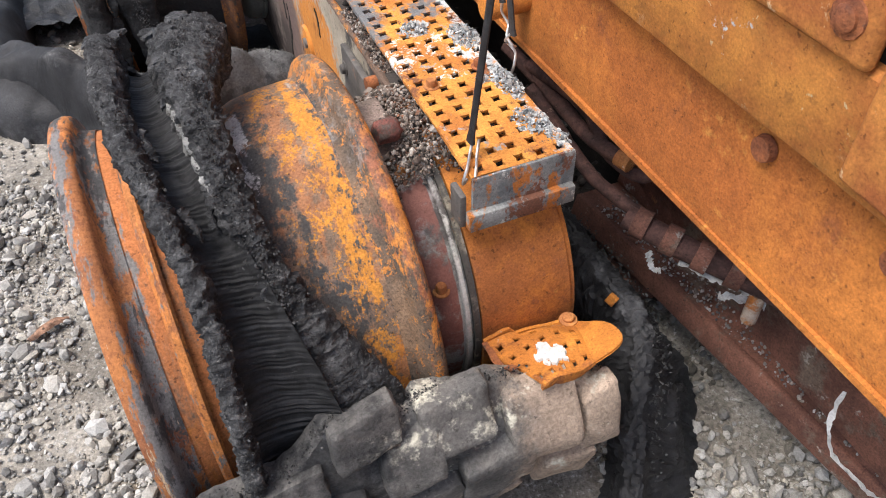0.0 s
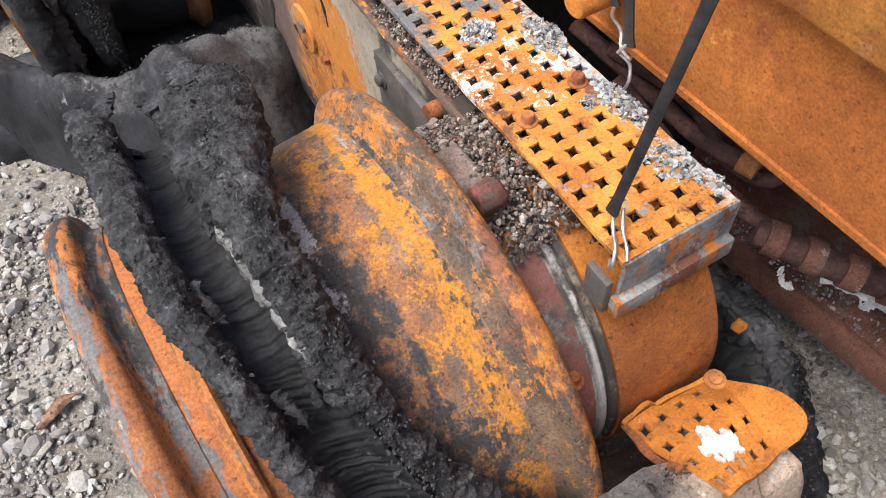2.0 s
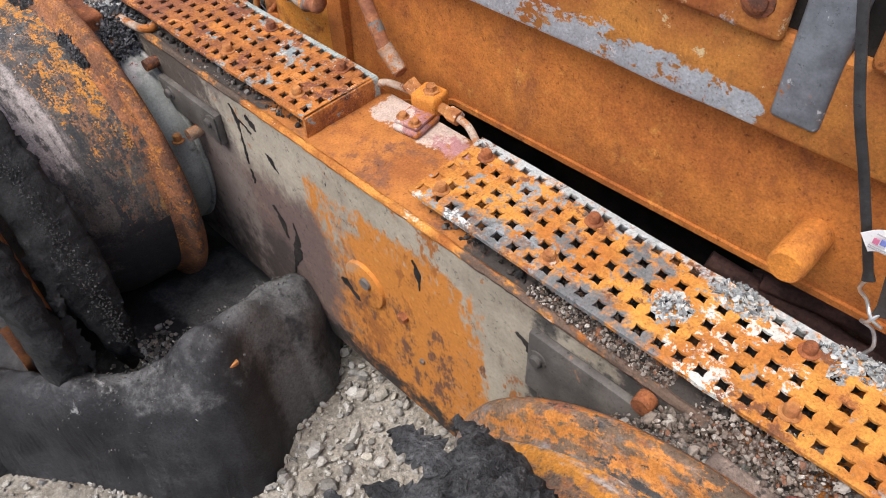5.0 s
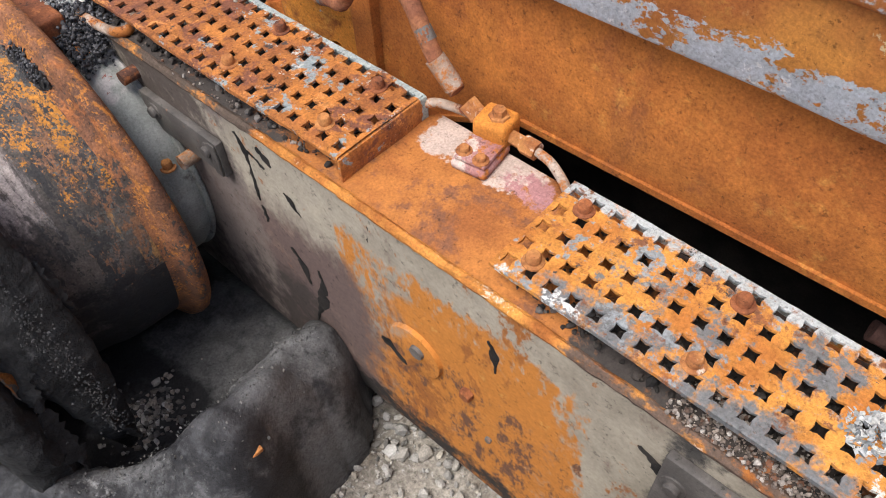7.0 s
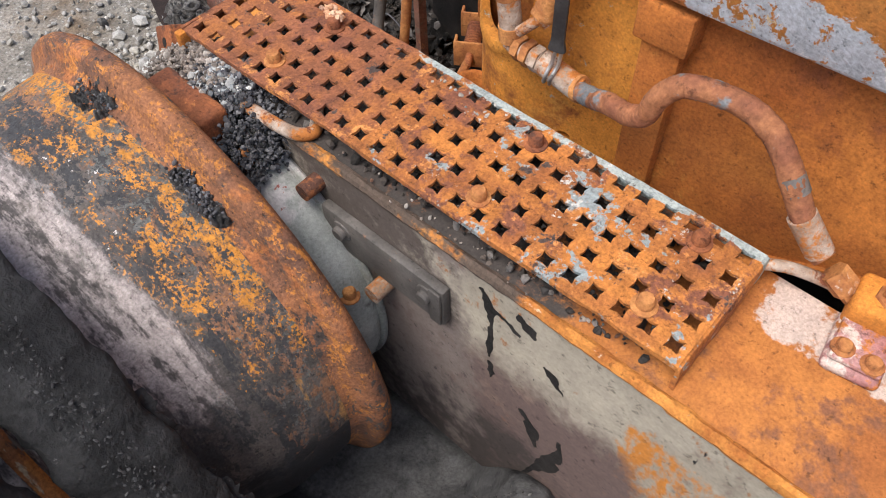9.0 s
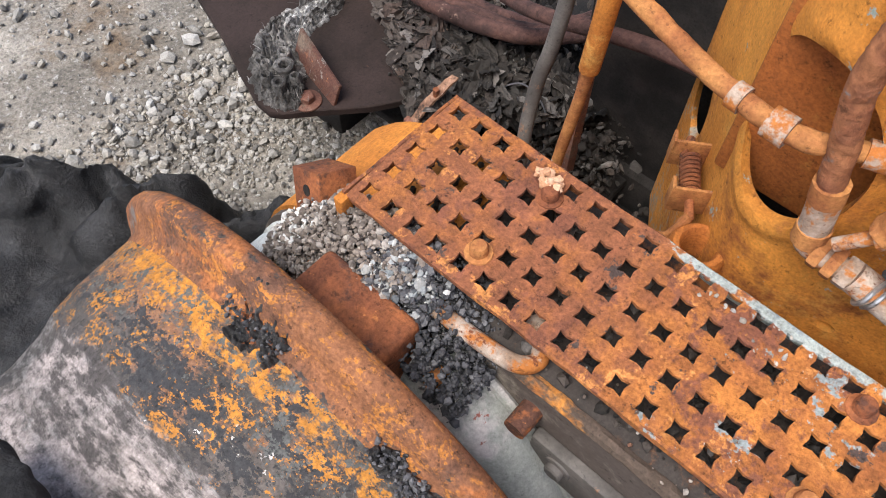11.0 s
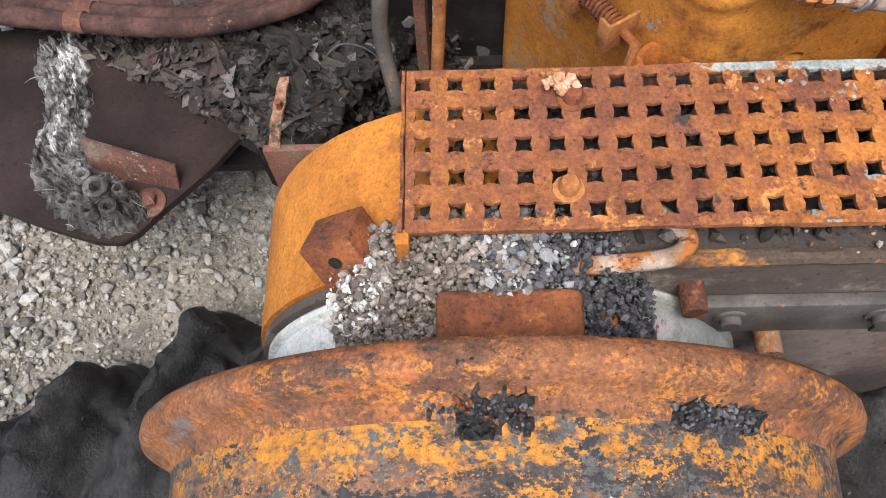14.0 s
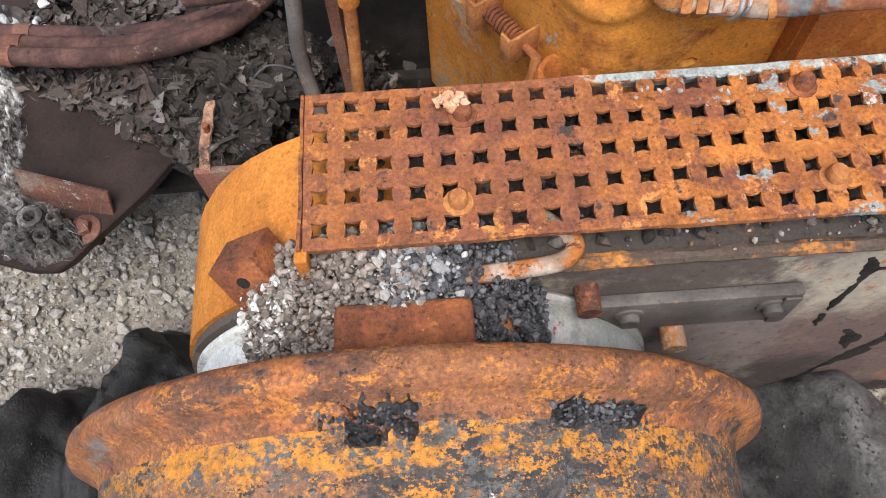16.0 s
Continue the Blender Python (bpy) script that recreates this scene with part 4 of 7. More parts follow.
def heap(cx, cy, rx, ry, z0, h):
    """Points in a low pile."""
    def place(rng):
        a, r = rng.uniform(0, 2 * math.pi), math.sqrt(rng.random())
        return (cx + rx * r * math.cos(a), cy + ry * r * math.sin(a), z0 + h * (1 - r * r) * rng.random())
    return place


for k, (x, y, rx, ry, n, h) in enumerate(((0.062, -0.60, 0.028, 0.055, 420, 0.014), (0.066, -0.76, 0.022, 0.07, 420, 0.016), (0.055, -0.87, 0.03, 0.05, 420, 0.014), (-0.005, -0.545, 0.03, 0.035, 300, 0.012), (0.075, -0.92, 0.016, 0.03, 120, 0.008), (0.035, -0.74, 0.015, 0.015, 70, 0.007))):
    chunks("ash_clump", scatter(n, heap(x, y, rx * 0.9, ry * 0.8, 0.728, h * 0.8), 0.002, 0.008, 30 + k), FLAKE, "crumbly grey-white ash stuck on the step plate", "ash", flat=(1.7, 1.5, 0.3), seed=40 + k)
chunks("ash_clump", scatter(16, heap(0.055, 0.475, 0.02, 0.06, 0.728, 0.004), 0.004, 0.010, 36), STONE, "few pale grit stones lying on the step", "grit", seed=46)
chunks("ash_clump", scatter(40, heap(0.053, 0.692, 0.008, 0.016, 0.738, 0.014), 0.006, 0.012, 37), islands("tan_crust", [(0.6, 0.34, 0.2), (0.66, 0.45, 0.32), (0.5, 0.26, 0.14)]), "tan crust baked round a step bolt", "crust", seed=47)


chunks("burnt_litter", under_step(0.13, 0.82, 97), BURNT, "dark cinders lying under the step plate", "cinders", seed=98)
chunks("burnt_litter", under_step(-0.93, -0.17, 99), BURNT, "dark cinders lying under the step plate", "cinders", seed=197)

# ---- hubs, wheels and rubble ----
GRIME = layered("ash_covered_block", (0.13, 0.10, 0.085), (0.26, 0.20, 0.17), 18, [((0.30, 0.11, 0.05), 10, 0.54, 0.62, ONE, (), 0), ((0.07, 0.06, 0.055), 14, 0.54, 0.62, ONE, (), 0)], fine=0.45, bump=0.6, seed=104)
RED_LUMP = layered("reddish_burnt_lump", (0.16, 0.06, 0.045), (0.30, 0.11, 0.075), 20, [((0.10, 0.08, 0.07), 14, 0.52, 0.62, ONE, (), 0)], fine=0.4, bump=0.5, seed=103)
def hub(y, seed, label):
    ob = thing("wheel_hub", (-0.13, y, AXLE), label, "wheel hub", "hubs of the bogie")
    part("flange", turned([(-0.098, 0.10), (-0.098, 0.258), (-0.102, 0.262), (-0.108, 0.262), (-0.110, 0.258), (-0.110, 0.246)], (0, y, AXLE), "X", 72), DRUM, ob, "ashen grey bolted flange")
    part("drum", turned([(-0.109, 0.254), (-0.120, 0.259), (-0.134, 0.259), (-0.150, 0.252), (-0.164, 0.236), (-0.172, 0.19), (-0.176, 0.06)], (0, y, AXLE), "X", 72, wob=0.003), DRUM, ob, "pale grey rounded drum")
    part("stub_axle", turned([(-0.172, 0.12), (-0.30, 0.12), (-0.30, 0.02)], (0, y, AXLE), "X", 32), STRIP, ob)
    bl = part("brake_block", block(-0.186, -0.128, y - 0.058, y + 0.060, AXLE + 0.20, AXLE + (0.302 if seed < 2 else 0.296), 0.007, None, 3), BLOCK if seed < 2 else GRIME, ob, "dark rusted brake block")
    if seed == 2:
        part("burnt_lump", crusted(rod([(-0.020, 0.012), (-0.016, 0.018), (0.012, 0.019), (0.020, 0.012)], (-0.150, -0.790, 0.722), "X", 30), 0.004, 2.0), RED_LUMP, ob, "reddish burnt lump", 60)
    for k, deg in enumerate((20, 64, 108, 152) if y < 0 else (70, 109.5, 160)):
        a = radians(deg)
        part("bolt", hexbolt((-0.140, y + 0.257 * math.cos(a), AXLE + 0.257 * math.sin(a) - 0.002), 0.009, 0.016, "Z", True, k), FIT, ob, "rusted bolt")
    return ob


hub(HUB, 1, "ashen grey wheel hub drum half buried in rubble")
hub(-HUB, 2, "sooty and chalky wheel hub drum beside the casing")


def wheel(y, material, lip_i, lip_o, label, turn, seed):
    ob = thing("wheel_assembly", (-0.4, y, AXLE), label, "wheel", "wheels of the bogie")
    m = Matrix.Translation((-0.4, y, AXLE)) @ pose(0, 0, 0, 0, 0, turn) @ Matrix.Translation((0.392, -y, -AXLE))

    def made(profile, closed=False, wob=0.0):
        bm = turned(profile, (0, y, AXLE), "X", 128, wob=wob, closed=closed)
        bmesh.ops.transform(bm, matrix=m, verts=bm.verts)
        return bm
    part("barrel", made([(-0.225, 0.338), (-0.25, 0.337), (-0.30, 0.334), (-0.335, 0.328), (-0.36, 0.318), (-0.40, 0.310), (-0.46, 0.310), (-0.49, 0.322), (-0.53, 0.334), (-0.56, 0.337)], wob=0.002), material, ob, "scorched barrel with orange paint, soot and bare grey steel")
    part("inner_flange", made([(-0.236, 0.337), (-0.224, 0.341), (-0.216, 0.352), (-0.213, 0.360), (-0.208, 0.368), (-0.200, 0.371), (-0.190, 0.370), (-0.183, 0.364), (-0.181, 0.356), (-0.186, 0.350), (-0.192, 0.340), (-0.196, 0.325), (-0.215, 0.318), (-0.236, 0.325)], True, 0.0015), lip_i, ob, "rolled brown rusted flange")
    part("outer_flange", made([(-0.548, 0.338), (-0.562, 0.340), (-0.570, 0.347), (-0.573, 0.362), (-0.578, 0.368), (-0.588, 0.371), (-0.598, 0.369), (-0.604, 0.366), (-0.603, 0.350), (-0.597, 0.33), (-0.59, 0.305), (-0.56, 0.31)], True, 0.0015), lip_o, ob, "rolled orange rusted outer flange")
    part("disc", made([(-0.30, 0.02), (-0.30, 0.16), (-0.315, 0.20), (-0.34, 0.305), (-0.348, 0.305), (-0.325, 0.20), (-0.31, 0.16), (-0.31, 0.02)]), STRIP, ob, "dished wheel disc")
    part("lock_ring", made([(-0.528, 0.3385), (-0.524, 0.343), (-0.515, 0.343), (-0.511, 0.3375)]), lip_o, ob)
    return ob


wheel(-HUB, RIM, FLANGE_A, FLANGE_O, "burnt wheel rim with flaking orange paint and soot", 2.0, 1)
far_wheel = wheel(HUB, RIM_B, FLANGE, FLANGE_O, "burnt wheel rim with orange rust and blackened bare steel barrel", 0.0, 2)
far_wheel.location += Vector((0, 0.007, 0.004))


def on_drum(y, lo, hi, xa, xb):
    """Rubble caught between drum, casing and wheel."""
    def place(rng):
        x, d = rng.uniform(xa, xb), rng.uniform(lo, hi)
        top = AXLE + math.sqrt(max(0.252 ** 2 - d * d, 0.0))
        h = 0.052 * (1 - ((x + 0.095) / 0.085) ** 2) * (1 - 0.5 * (d / 0.2) ** 2)
        return (x, y + d, min(top - 0.012 + (h + 0.02) * rng.random() ** 0.5, 0.718))
    return place


RUBBLE_P = islands("pale_brown_rubble", [(0.09, 0.075, 0.066), (0.24, 0.20, 0.172), (0.16, 0.135, 0.117), (0.36, 0.31, 0.272), (0.19, 0.16, 0.14), (0.12, 0.10, 0.088), (0.42, 0.385, 0.35), (0.15, 0.125, 0.11)])
WHITE_R = islands("white_ash_crust", [(0.62, 0.62, 0.6), (0.74, 0.74, 0.73), (0.45, 0.44, 0.42), (0.7, 0.7, 0.7)])
chunks("rubble", scatter(6000, on_drum(HUB, -0.02, 0.15, -0.160, -0.050), 0.002, 0.0105, 50), RUBBLE_P, "grey-brown ash rubble heaped on the hub drum", "rubble", seed=51)
chunks("rubble", scatter(4200, on_drum(HUB, -0.125, 0.03, -0.160, -0.050), 0.002, 0.010, 52), COAL, "blue-black cinders heaped on the hub drum", "cinders", seed=53)
chunks("rubble", scatter(420, on_drum(HUB, -0.055, 0.02, -0.135, -0.075), 0.004, 0.014, 56), FLAKE, "pale ash lumps on the hub drum", "ash", seed=57)
chunks("rubble", scatter(500, on_drum(HUB, 0.10, 0.160, -0.145, -0.085), 0.002, 0.009, 156), WHITE_R, "white ash crust by the casing's end", "ash", flat=(1.3, 1.3, 0.6), seed=157)
chunks("rubble", scatter(7000, on_drum(-HUB, -0.11, 0.26, -0.172, -0.05), 0.0015, 0.0085, 54), GRIT, "brown-grey ash rubble along the step edge", "rubble", seed=55)
chunks("rubble", scatter(130, on_drum(-HUB, -0.10, 0.25, -0.165, -0.06), 0.009, 0.020, 154), GRIT, "larger clinker lumps among the ash along the step", "clinker", seed=155)
chunks("rubble", scatter(1500, lambda r: (r.uniform(-0.096, -0.045), r.uniform(-0.60, -0.38), 0.692 + 0.016 * r.random() ** 2), 0.0015, 0.008, 58), GRIT, "brown-grey grit along the beam's edge", "grit", seed=59)
chunks("rubble", scatter(110, lambda r: (r.uniform(-0.096, -0.05), r.uniform(0.16, 0.60), 0.692 + 0.008 * r.random() ** 2), 0.002, 0.008, 158), GRIT, "sparse brown grit along the beam's edge", "grit", seed=159)
def scab(x, y, rx, ry, seed, high=0.012):
    """A ragged crust of char baked on the far wheel's rim."""
    r_at = lambda px: float(np.interp(px, (-0.36, -0.30, -0.26, -0.236, -0.224, -0.213, -0.200, -0.19), (0.318, 0.334, 0.337, 0.338, 0.342, 0.360, 0.371, 0.370)))
    bm = bmesh.new()
    made = {}

    def vert(i, j):
        if (i, j) not in made:
            u, w = i / 30 - 1, j / 50 - 1
            px, py = x + u * rx, y + w * ry
            edge = 1 - u * u - w * w + 0.9 * noise.noise((px * 45, py * 38, seed)) + 0.4 * noise.noise((px * 120, py * 110, seed))
            h = high * min(1.0, max(0.0, edge * 1.6)) * (0.35 + 0.9 * abs(noise.noise((px * 110, py * 110, seed + 3))) + 0.7 * noise.noise((px * 260, py * 260, 2.0)) + 0.3)
            d = math.asin((py - HUB) / 0.37)
            r = r_at(px) + (max(0.0006, h) if edge > 0 else -0.003)
            made[i, j] = (bm.verts.new((px, HUB + r * math.sin(d), AXLE + r * math.cos(d))), edge)
        return made[i, j]
    for i in range(60):
        for j in range(100):
            q = [vert(i, j), vert(i + 1, j), vert(i + 1, j + 1), vert(i, j + 1)]
            if max(e for _, e in q) > 0:
                bm.faces.new([v for v, _ in q])
    for v in [v for v in bm.verts if not v.link_faces]:
        bm.verts.remove(v)
    tagged(part("char_crust", bm, SCAB, None, "", 80), "black char crust baked on the wheel rim", "char", "crusts on the wheel")


RUSTY = islands("rusty_crumbs", [(0.16, 0.05, 0.02), (0.30, 0.10, 0.03), (0.08, 0.05, 0.04), (0.40, 0.16, 0.05)])
SCAB = layered("baked_char", (0.016, 0.016, 0.017), (0.06, 0.058, 0.058), 30, [((0.10, 0.10, 0.105), 40, 0.56, 0.66, ONE, (), 0), ((0.30, 0.10, 0.03), 26, 0.58, 0.64, ONE, (), 0), ((0.30, 0.29, 0.29), 60, 0.64, 0.70, ONE, (), 0)], rough=0.6, fine=0.6, bump=0.8, bump_scale=260, seed=119)
for k, (x, y, rx, ry, high) in enumerate(((-0.232, 0.770, 0.026, 0.052, 0.013), (-0.236, 0.588, 0.016, 0.046, 0.009), (-0.222, 0.905, 0.012, 0.030, 0.006))):
    scab(x, y, rx, ry, k + 1.0, high)
    rng = np.random.default_rng(160 + k)
    P = []
    for _ in range(260 if k < 2 else 60):
        px, py = x + rng.normal(0, rx * 0.38), y + rng.normal(0, ry * 0.40)
        d, r = math.asin((py - HUB) / 0.37), 0.340 + 0.010 * rng.random() + 0.8 * max(0.0, px + 0.226)
        P.append((px, HUB + r * math.sin(d), AXLE + r * math.cos(d), rng.uniform(0.0015, 0.006)))
    chunks("char_crumbs", P, COAL if k < 2 else RUSTY, "black crumbs of char on the wheel rim" if k < 2 else "rusty crumbs on the wheel rim", "char", seed=63 + k)
# ---- burnt tyres ----
ASHY = islands("grey_dust_crumbs", [(0.03, 0.03, 0.03), (0.09, 0.09, 0.088), (0.05, 0.05, 0.05), (0.16, 0.155, 0.15), (0.04, 0.038, 0.036)])
def torn_flap(pts, w, material, parent, seed, thick=0.004):
    """A ragged scrap of carcass standing off its loop."""
    rg = random.Random(seed)
    n = 26
    ws = [(w * rg.uniform(0.45, 1.0), w * rg.uniform(0.45, 1.0)) for _ in range(n + 1)]

    def section(s):
        p, q = ws[int(s * n)]
        taper = 1 - 0.75 * s ** 3
        return [(-p * taper, -thick / 2), (-p * taper * 0.3, -thick * 0.8), (q * taper, -thick / 2), (q * taper, thick / 2), (0, thick), (-p * taper, thick / 2)]
    return part("torn_flap", sweep(curve_points(pts, n), section, rough=0.006, freq=45, seed=seed), material, parent, "ragged torn flap of charred rubber", 60)


FOLD_G = layered("bared_grey_steel", (0.12, 0.12, 0.118), (0.26, 0.26, 0.25), 24, [((0.05, 0.045, 0.042), 30, 0.54, 0.6, ONE, (), 0)], fine=0.4, bump=0.4, seed=105)
CRUMB = islands("soot_crumbs", [(0.012, 0.012, 0.013), (0.05, 0.05, 0.052), (0.025, 0.025, 0.026), (0.08, 0.08, 0.082), (0.035, 0.035, 0.036)])
def ring_band(y, a0, a1, xs, rs, half_x, half_r, n=150, sides=18, rough=0.008, freq=16.0, seed=0.0):
    """A strip of carcass laid round the axle from angle a0 to a1; xs, rs, half_x and half_r are functions of the share along it."""
    line = []
    for i in range(n + 1):
        s = i / n
        a = radians(a0 + (a1 - a0) * s)
        line.append(Vector((xs(s), y + rs(s) * math.cos(a), AXLE + rs(s) * math.sin(a))))
    ring = [2 * math.pi * k / sides for k in range(sides)]

    def section(s):
        q, w = half_r(s), half_x(s)
        return [(q * math.copysign(abs(math.cos(t)) ** 0.7, math.cos(t)), w * math.copysign(abs(math.sin(t)) ** 0.8, math.sin(t))) for t in ring]
    return sweep(line, section, up=(1, 0, 0), rough=rough, freq=freq, seed=seed)


def mix(a, b, s):
    return a + (b - a) * s


def fray(n, path, spread, seed, size=(0.003, 0.010)):
    rng = np.random.default_rng(seed)
    out = []
    for _ in range(n):
        p = path(rng.random())
        out.append((p[0] + rng.normal(0, spread), p[1] + rng.normal(0, spread), p[2] + rng.normal(0, spread), rng.uniform(*size)))
    return out


def on_ring(y, a0, a1, xs, rs):
    def at(s):
        a = radians(a0 + (a1 - a0) * s)
        return (xs(s), y + rs(s) * math.cos(a), AXLE + rs(s) * math.sin(a))
    return at


def swell(line, section, rough, freq, seed, lump=0.0, lump_freq=5.0):
    bm = sweep(line, section, rough=rough, freq=freq, seed=seed)
    if lump:
        for v in bm.verts:
            v.co += lump * noise.noise_vector(v.co * lump_freq + Vector((seed, 0, 0)))
    return bm


def arch(w, h, back=0.6):
    """A bowed band: from the back, over the crest, down the outer side into the ground."""
    pts = []
    for k in range(17):
        t = k / 16
        a = math.pi * (1.0 - t)
        pts.append((w * (math.cos(a) * (back if a > math.pi / 2 else 1.0)), h * (math.sin(a) ** 0.6 - 1)))
    return pts + [(w * 0.9, -h * 1.3), (-w * back, -h * 1.3)]


def front_tyre():
    ob = thing("tyre_carcass", (-0.35, -1.0, GROUND), "collapsed black burnt tyre with bared cord and loose tread", "tyre", "burnt tyres")
    y = -HUB
    # outer bead loop
    turn = lambda s, a0, a1: a0 + (a1 - a0) * s
    DEG = (60, 80, 90, 100, 110, 120, 130, 140, 150, 165, 230)
    bead_x = lambda d: float(np.interp(d, DEG, (-0.513, -0.513, -0.512, -0.506, -0.494, -0.482, -0.472, -0.470, -0.473, -0.480, -0.48)))
    bead_w = lambda d: float(np.interp(d, DEG, (0.021, 0.021, 0.019, 0.016, 0.014, 0.014, 0.015, 0.014, 0.012, 0.010, 0.010)))
    wall_x = lambda d: float(np.interp(d, DEG, (-0.385, -0.404, -0.411, -0.408, -0.405, -0.398, -0.384, -0.365, -0.342, -0.312, -0.30)))
    wall_w = lambda d: float(np.interp(d, DEG, (0.058, 0.047, 0.031, 0.025, 0.023, 0.022, 0.020, 0.024, 0.040, 0.060, 0.06)))
    xs = lambda s: bead_x(turn(s, 57, 226))
    rs = lambda s: mix(0.424, 0.398, min(1, s * 1.6))
    part("bead_loop", crusted(ring_band(y, 57, 226, xs, rs, lambda s: bead_w(turn(s, 57, 226)), lambda s: mix(0.044, 0.026, min(1, s * 1.2)), 520, 36, 0.004, 22, 1.0), 0.0075, 1.0), CHAR, ob, "charred crumbling outer bead loop", 80)
    at = on_ring(y, 57, 190, lambda s: xs(s * 0.79), lambda s: rs(s) + 0.030)
    chunks("char_crust", fray(1500, at, 0.007, 70, (0.0015, 0.0042)), CRUMB, "char crumbs on the bead loop", "char", ob, (1.3, 1.3, 0.6), 71)
    # inner sidewall loop, spreading over the barrel towards the ground
    xi = lambda s: wall_x(turn(s, 61, 200))
    ri = lambda s: mix(0.420, 0.376, min(1, s * 1.7))
    hr = lambda s: float(np.interp(turn(s, 61, 200), (61, 90, 125, 140, 200), (0.050, 0.036, 0.024, 0.013, 0.010)))
    part("sidewall_loop", crusted(ring_band(y, 61, 200, xi, ri, lambda s: wall_w(turn(s, 61, 200)), hr, 480, 44, 0.004, 20, 4.0), lambda p: 0.0085 if p.z > 0.62 else 0.0030, 4.0), CHAR, ob, "charred sidewall loop ending in a smooth flap", 80)
    at = on_ring(y, 62, 140, lambda s: wall_x(turn(s, 62, 140)), lambda s: mix(0.458, 0.402, s))
    chunks("char_crust", fray(1500, at, 0.010, 72, (0.0015, 0.0042)), CRUMB, "char crumbs on the sidewall loop", "char", ob, (1.3, 1.3, 0.6), 73)
    at = on_ring(y, 134, 176, lambda s: wall_x(turn(s, 134, 176)) + wall_w(turn(s, 134, 176)), lambda s: 0.384)
    chunks("char_crust", fray(500, at, 0.004, 172, (0.001, 0.003)), CRUMB, "grey frayed edge of the flap", "char", ob, (1.3, 1.3, 0.6), 173)
    # bared cords between the loops, in ribs that run across
    bm = bmesh.new()
    rows = []
    for i in range(1500):
        deg = 56 + 170 * i / 1499
        x0, x1 = bead_x(deg) + 0.35 * bead_w(deg), wall_x(deg) - 0.45 * wall_w(deg)
        base = float(np.interp(deg, (56, 75, 110, 150, 226), (0.398, 0.394, 0.380, 0.368, 0.366)))
        rib = 0.0026 * max(0.0, math.sin(i * 0.33 + 5.0 * noise.noise((i * 0.02, 3.0, 0)))) * (0.6 + noise.noise((i * 0.03, 8.0, 0))) + 0.0030 * noise.noise((i * 0.16, 0, 0)) + 0.004 * noise.noise((i * 0.025, 5, 0))
        row = []
        for k in range(17):
            u = k / 16
            lean = 0.010 * (u - 0.5) + 0.004 * noise.noise((i * 0.02, u * 4, 7.0))
            r = base + 0.026 * (abs(2 * u - 0.8) ** 1.8) + rib * (1 - 0.5 * abs(2 * u - 1)) + 0.002 * noise.noise((i * 0.05, u * 7, 1.0))
            a = radians(deg) + lean * 3.0
            row.append(bm.verts.new((mix(x0, x1, u), y + r * math.cos(a), AXLE + r * math.sin(a))))
        for k in (16, 0):
            a = radians(deg)
            row.append(bm.verts.new((mix(x0, x1, k / 16), y + (base - 0.035) * math.cos(a), AXLE + (base - 0.035) * math.sin(a))))
        rows.append(row)
    for a, b in zip(rows, rows[1:]):
        for k in range(19):
            bm.faces.new((a[k], a[(k + 1) % 19], b[(k + 1) % 19], b[k]))
    part("cord_layer", bm, CORD, ob, "black trough of bared steel cord", 60)
    def ring_point(x, r, deg):
        return (x, y + r * math.cos(radians(deg)), AXLE + r * math.sin(radians(deg)))
    for k, (x, r, deg, dx, dr, dd, w) in enumerate(((-0.53, 0.455, 62, 0.010, 0.025, -9, 0.018), (-0.50, 0.460, 60, 0.020, 0.020, -8, 0.016), (-0.43, 0.455, 64, -0.020, 0.012, -10, 0.020),
                                                  (-0.39, 0.465, 63, 0.0, 0.022, -10, 0.024), (-0.35, 0.445, 63, 0.022, 0.006, -9, 0.020), (-0.385, 0.42, 61, -0.03, -0.03, -9, 0.022), (-0.49, 0.415, 60, 0.02, -0.03, -8, 0.018),
                                                  (-0.485, 0.425, 98, 0.012, -0.012, 7, 0.008), (-0.462, 0.420, 116, 0.012, -0.010, 6, 0.008), (-0.425, 0.415, 112, -0.012, -0.012, 8, 0.009), (-0.436, 0.425, 84, -0.012, -0.010, 8, 0.010))):
        torn_flap([ring_point(x + dx * s, r + dr * s, deg + dd * s) for s in (0, 0.35, 0.7, 1.0)], w, CHAR, ob, k + 1)
    # bare steel showing beside the cords
    strip = []
    for k in range(61):
        d = 90 + 24 * k / 60
        a = radians(d)
        strip.append(Vector((wall_x(d) - wall_w(d) * 0.95 + 0.003 * noise.noise((k * 0.3, 0, 0)), y + 0.413 * math.cos(a), AXLE + 0.413 * math.sin(a))))
    part("bare_strip", crusted(sweep(strip, lambda s: [(-0.006, -0.006 * math.sin(math.pi * (0.06 + 0.9 * s)) - 0.002), (0.003, -0.006 * math.sin(math.pi * (0.06 + 0.9 * s))), (0.003, 0.006 * math.sin(math.pi * (0.06 + 0.9 * s))), (-0.006, 0.006 * math.sin(math.pi * (0.06 + 0.9 * s)) + 0.002)], up=(1, 0, 0), rough=0.004, freq=70), 0.003, 8.0), FOLD_G, ob, "pale ragged strip of bared steel")
    # tread band still standing round the front of the wheel, with its lugs
    brim = lambda x: float(np.interp(x, (-0.66, -0.45, -0.37, -0.29, -0.262, -0.24, -0.15, -0.10, 0.0, 0.05), (171, 169, 161.5, 162, 166.5, 164.5, 167, 169, 171, 174))) + 1.6 * noise.noise((x * 20, 0, 0)) + 0.7 * noise.noise((x * 70, 0, 3))

    def girth(x, d=165.0):
        # bulging below the brim towards the inner end
        low = min(1.0, max(0.0, (d - 163) / 20))
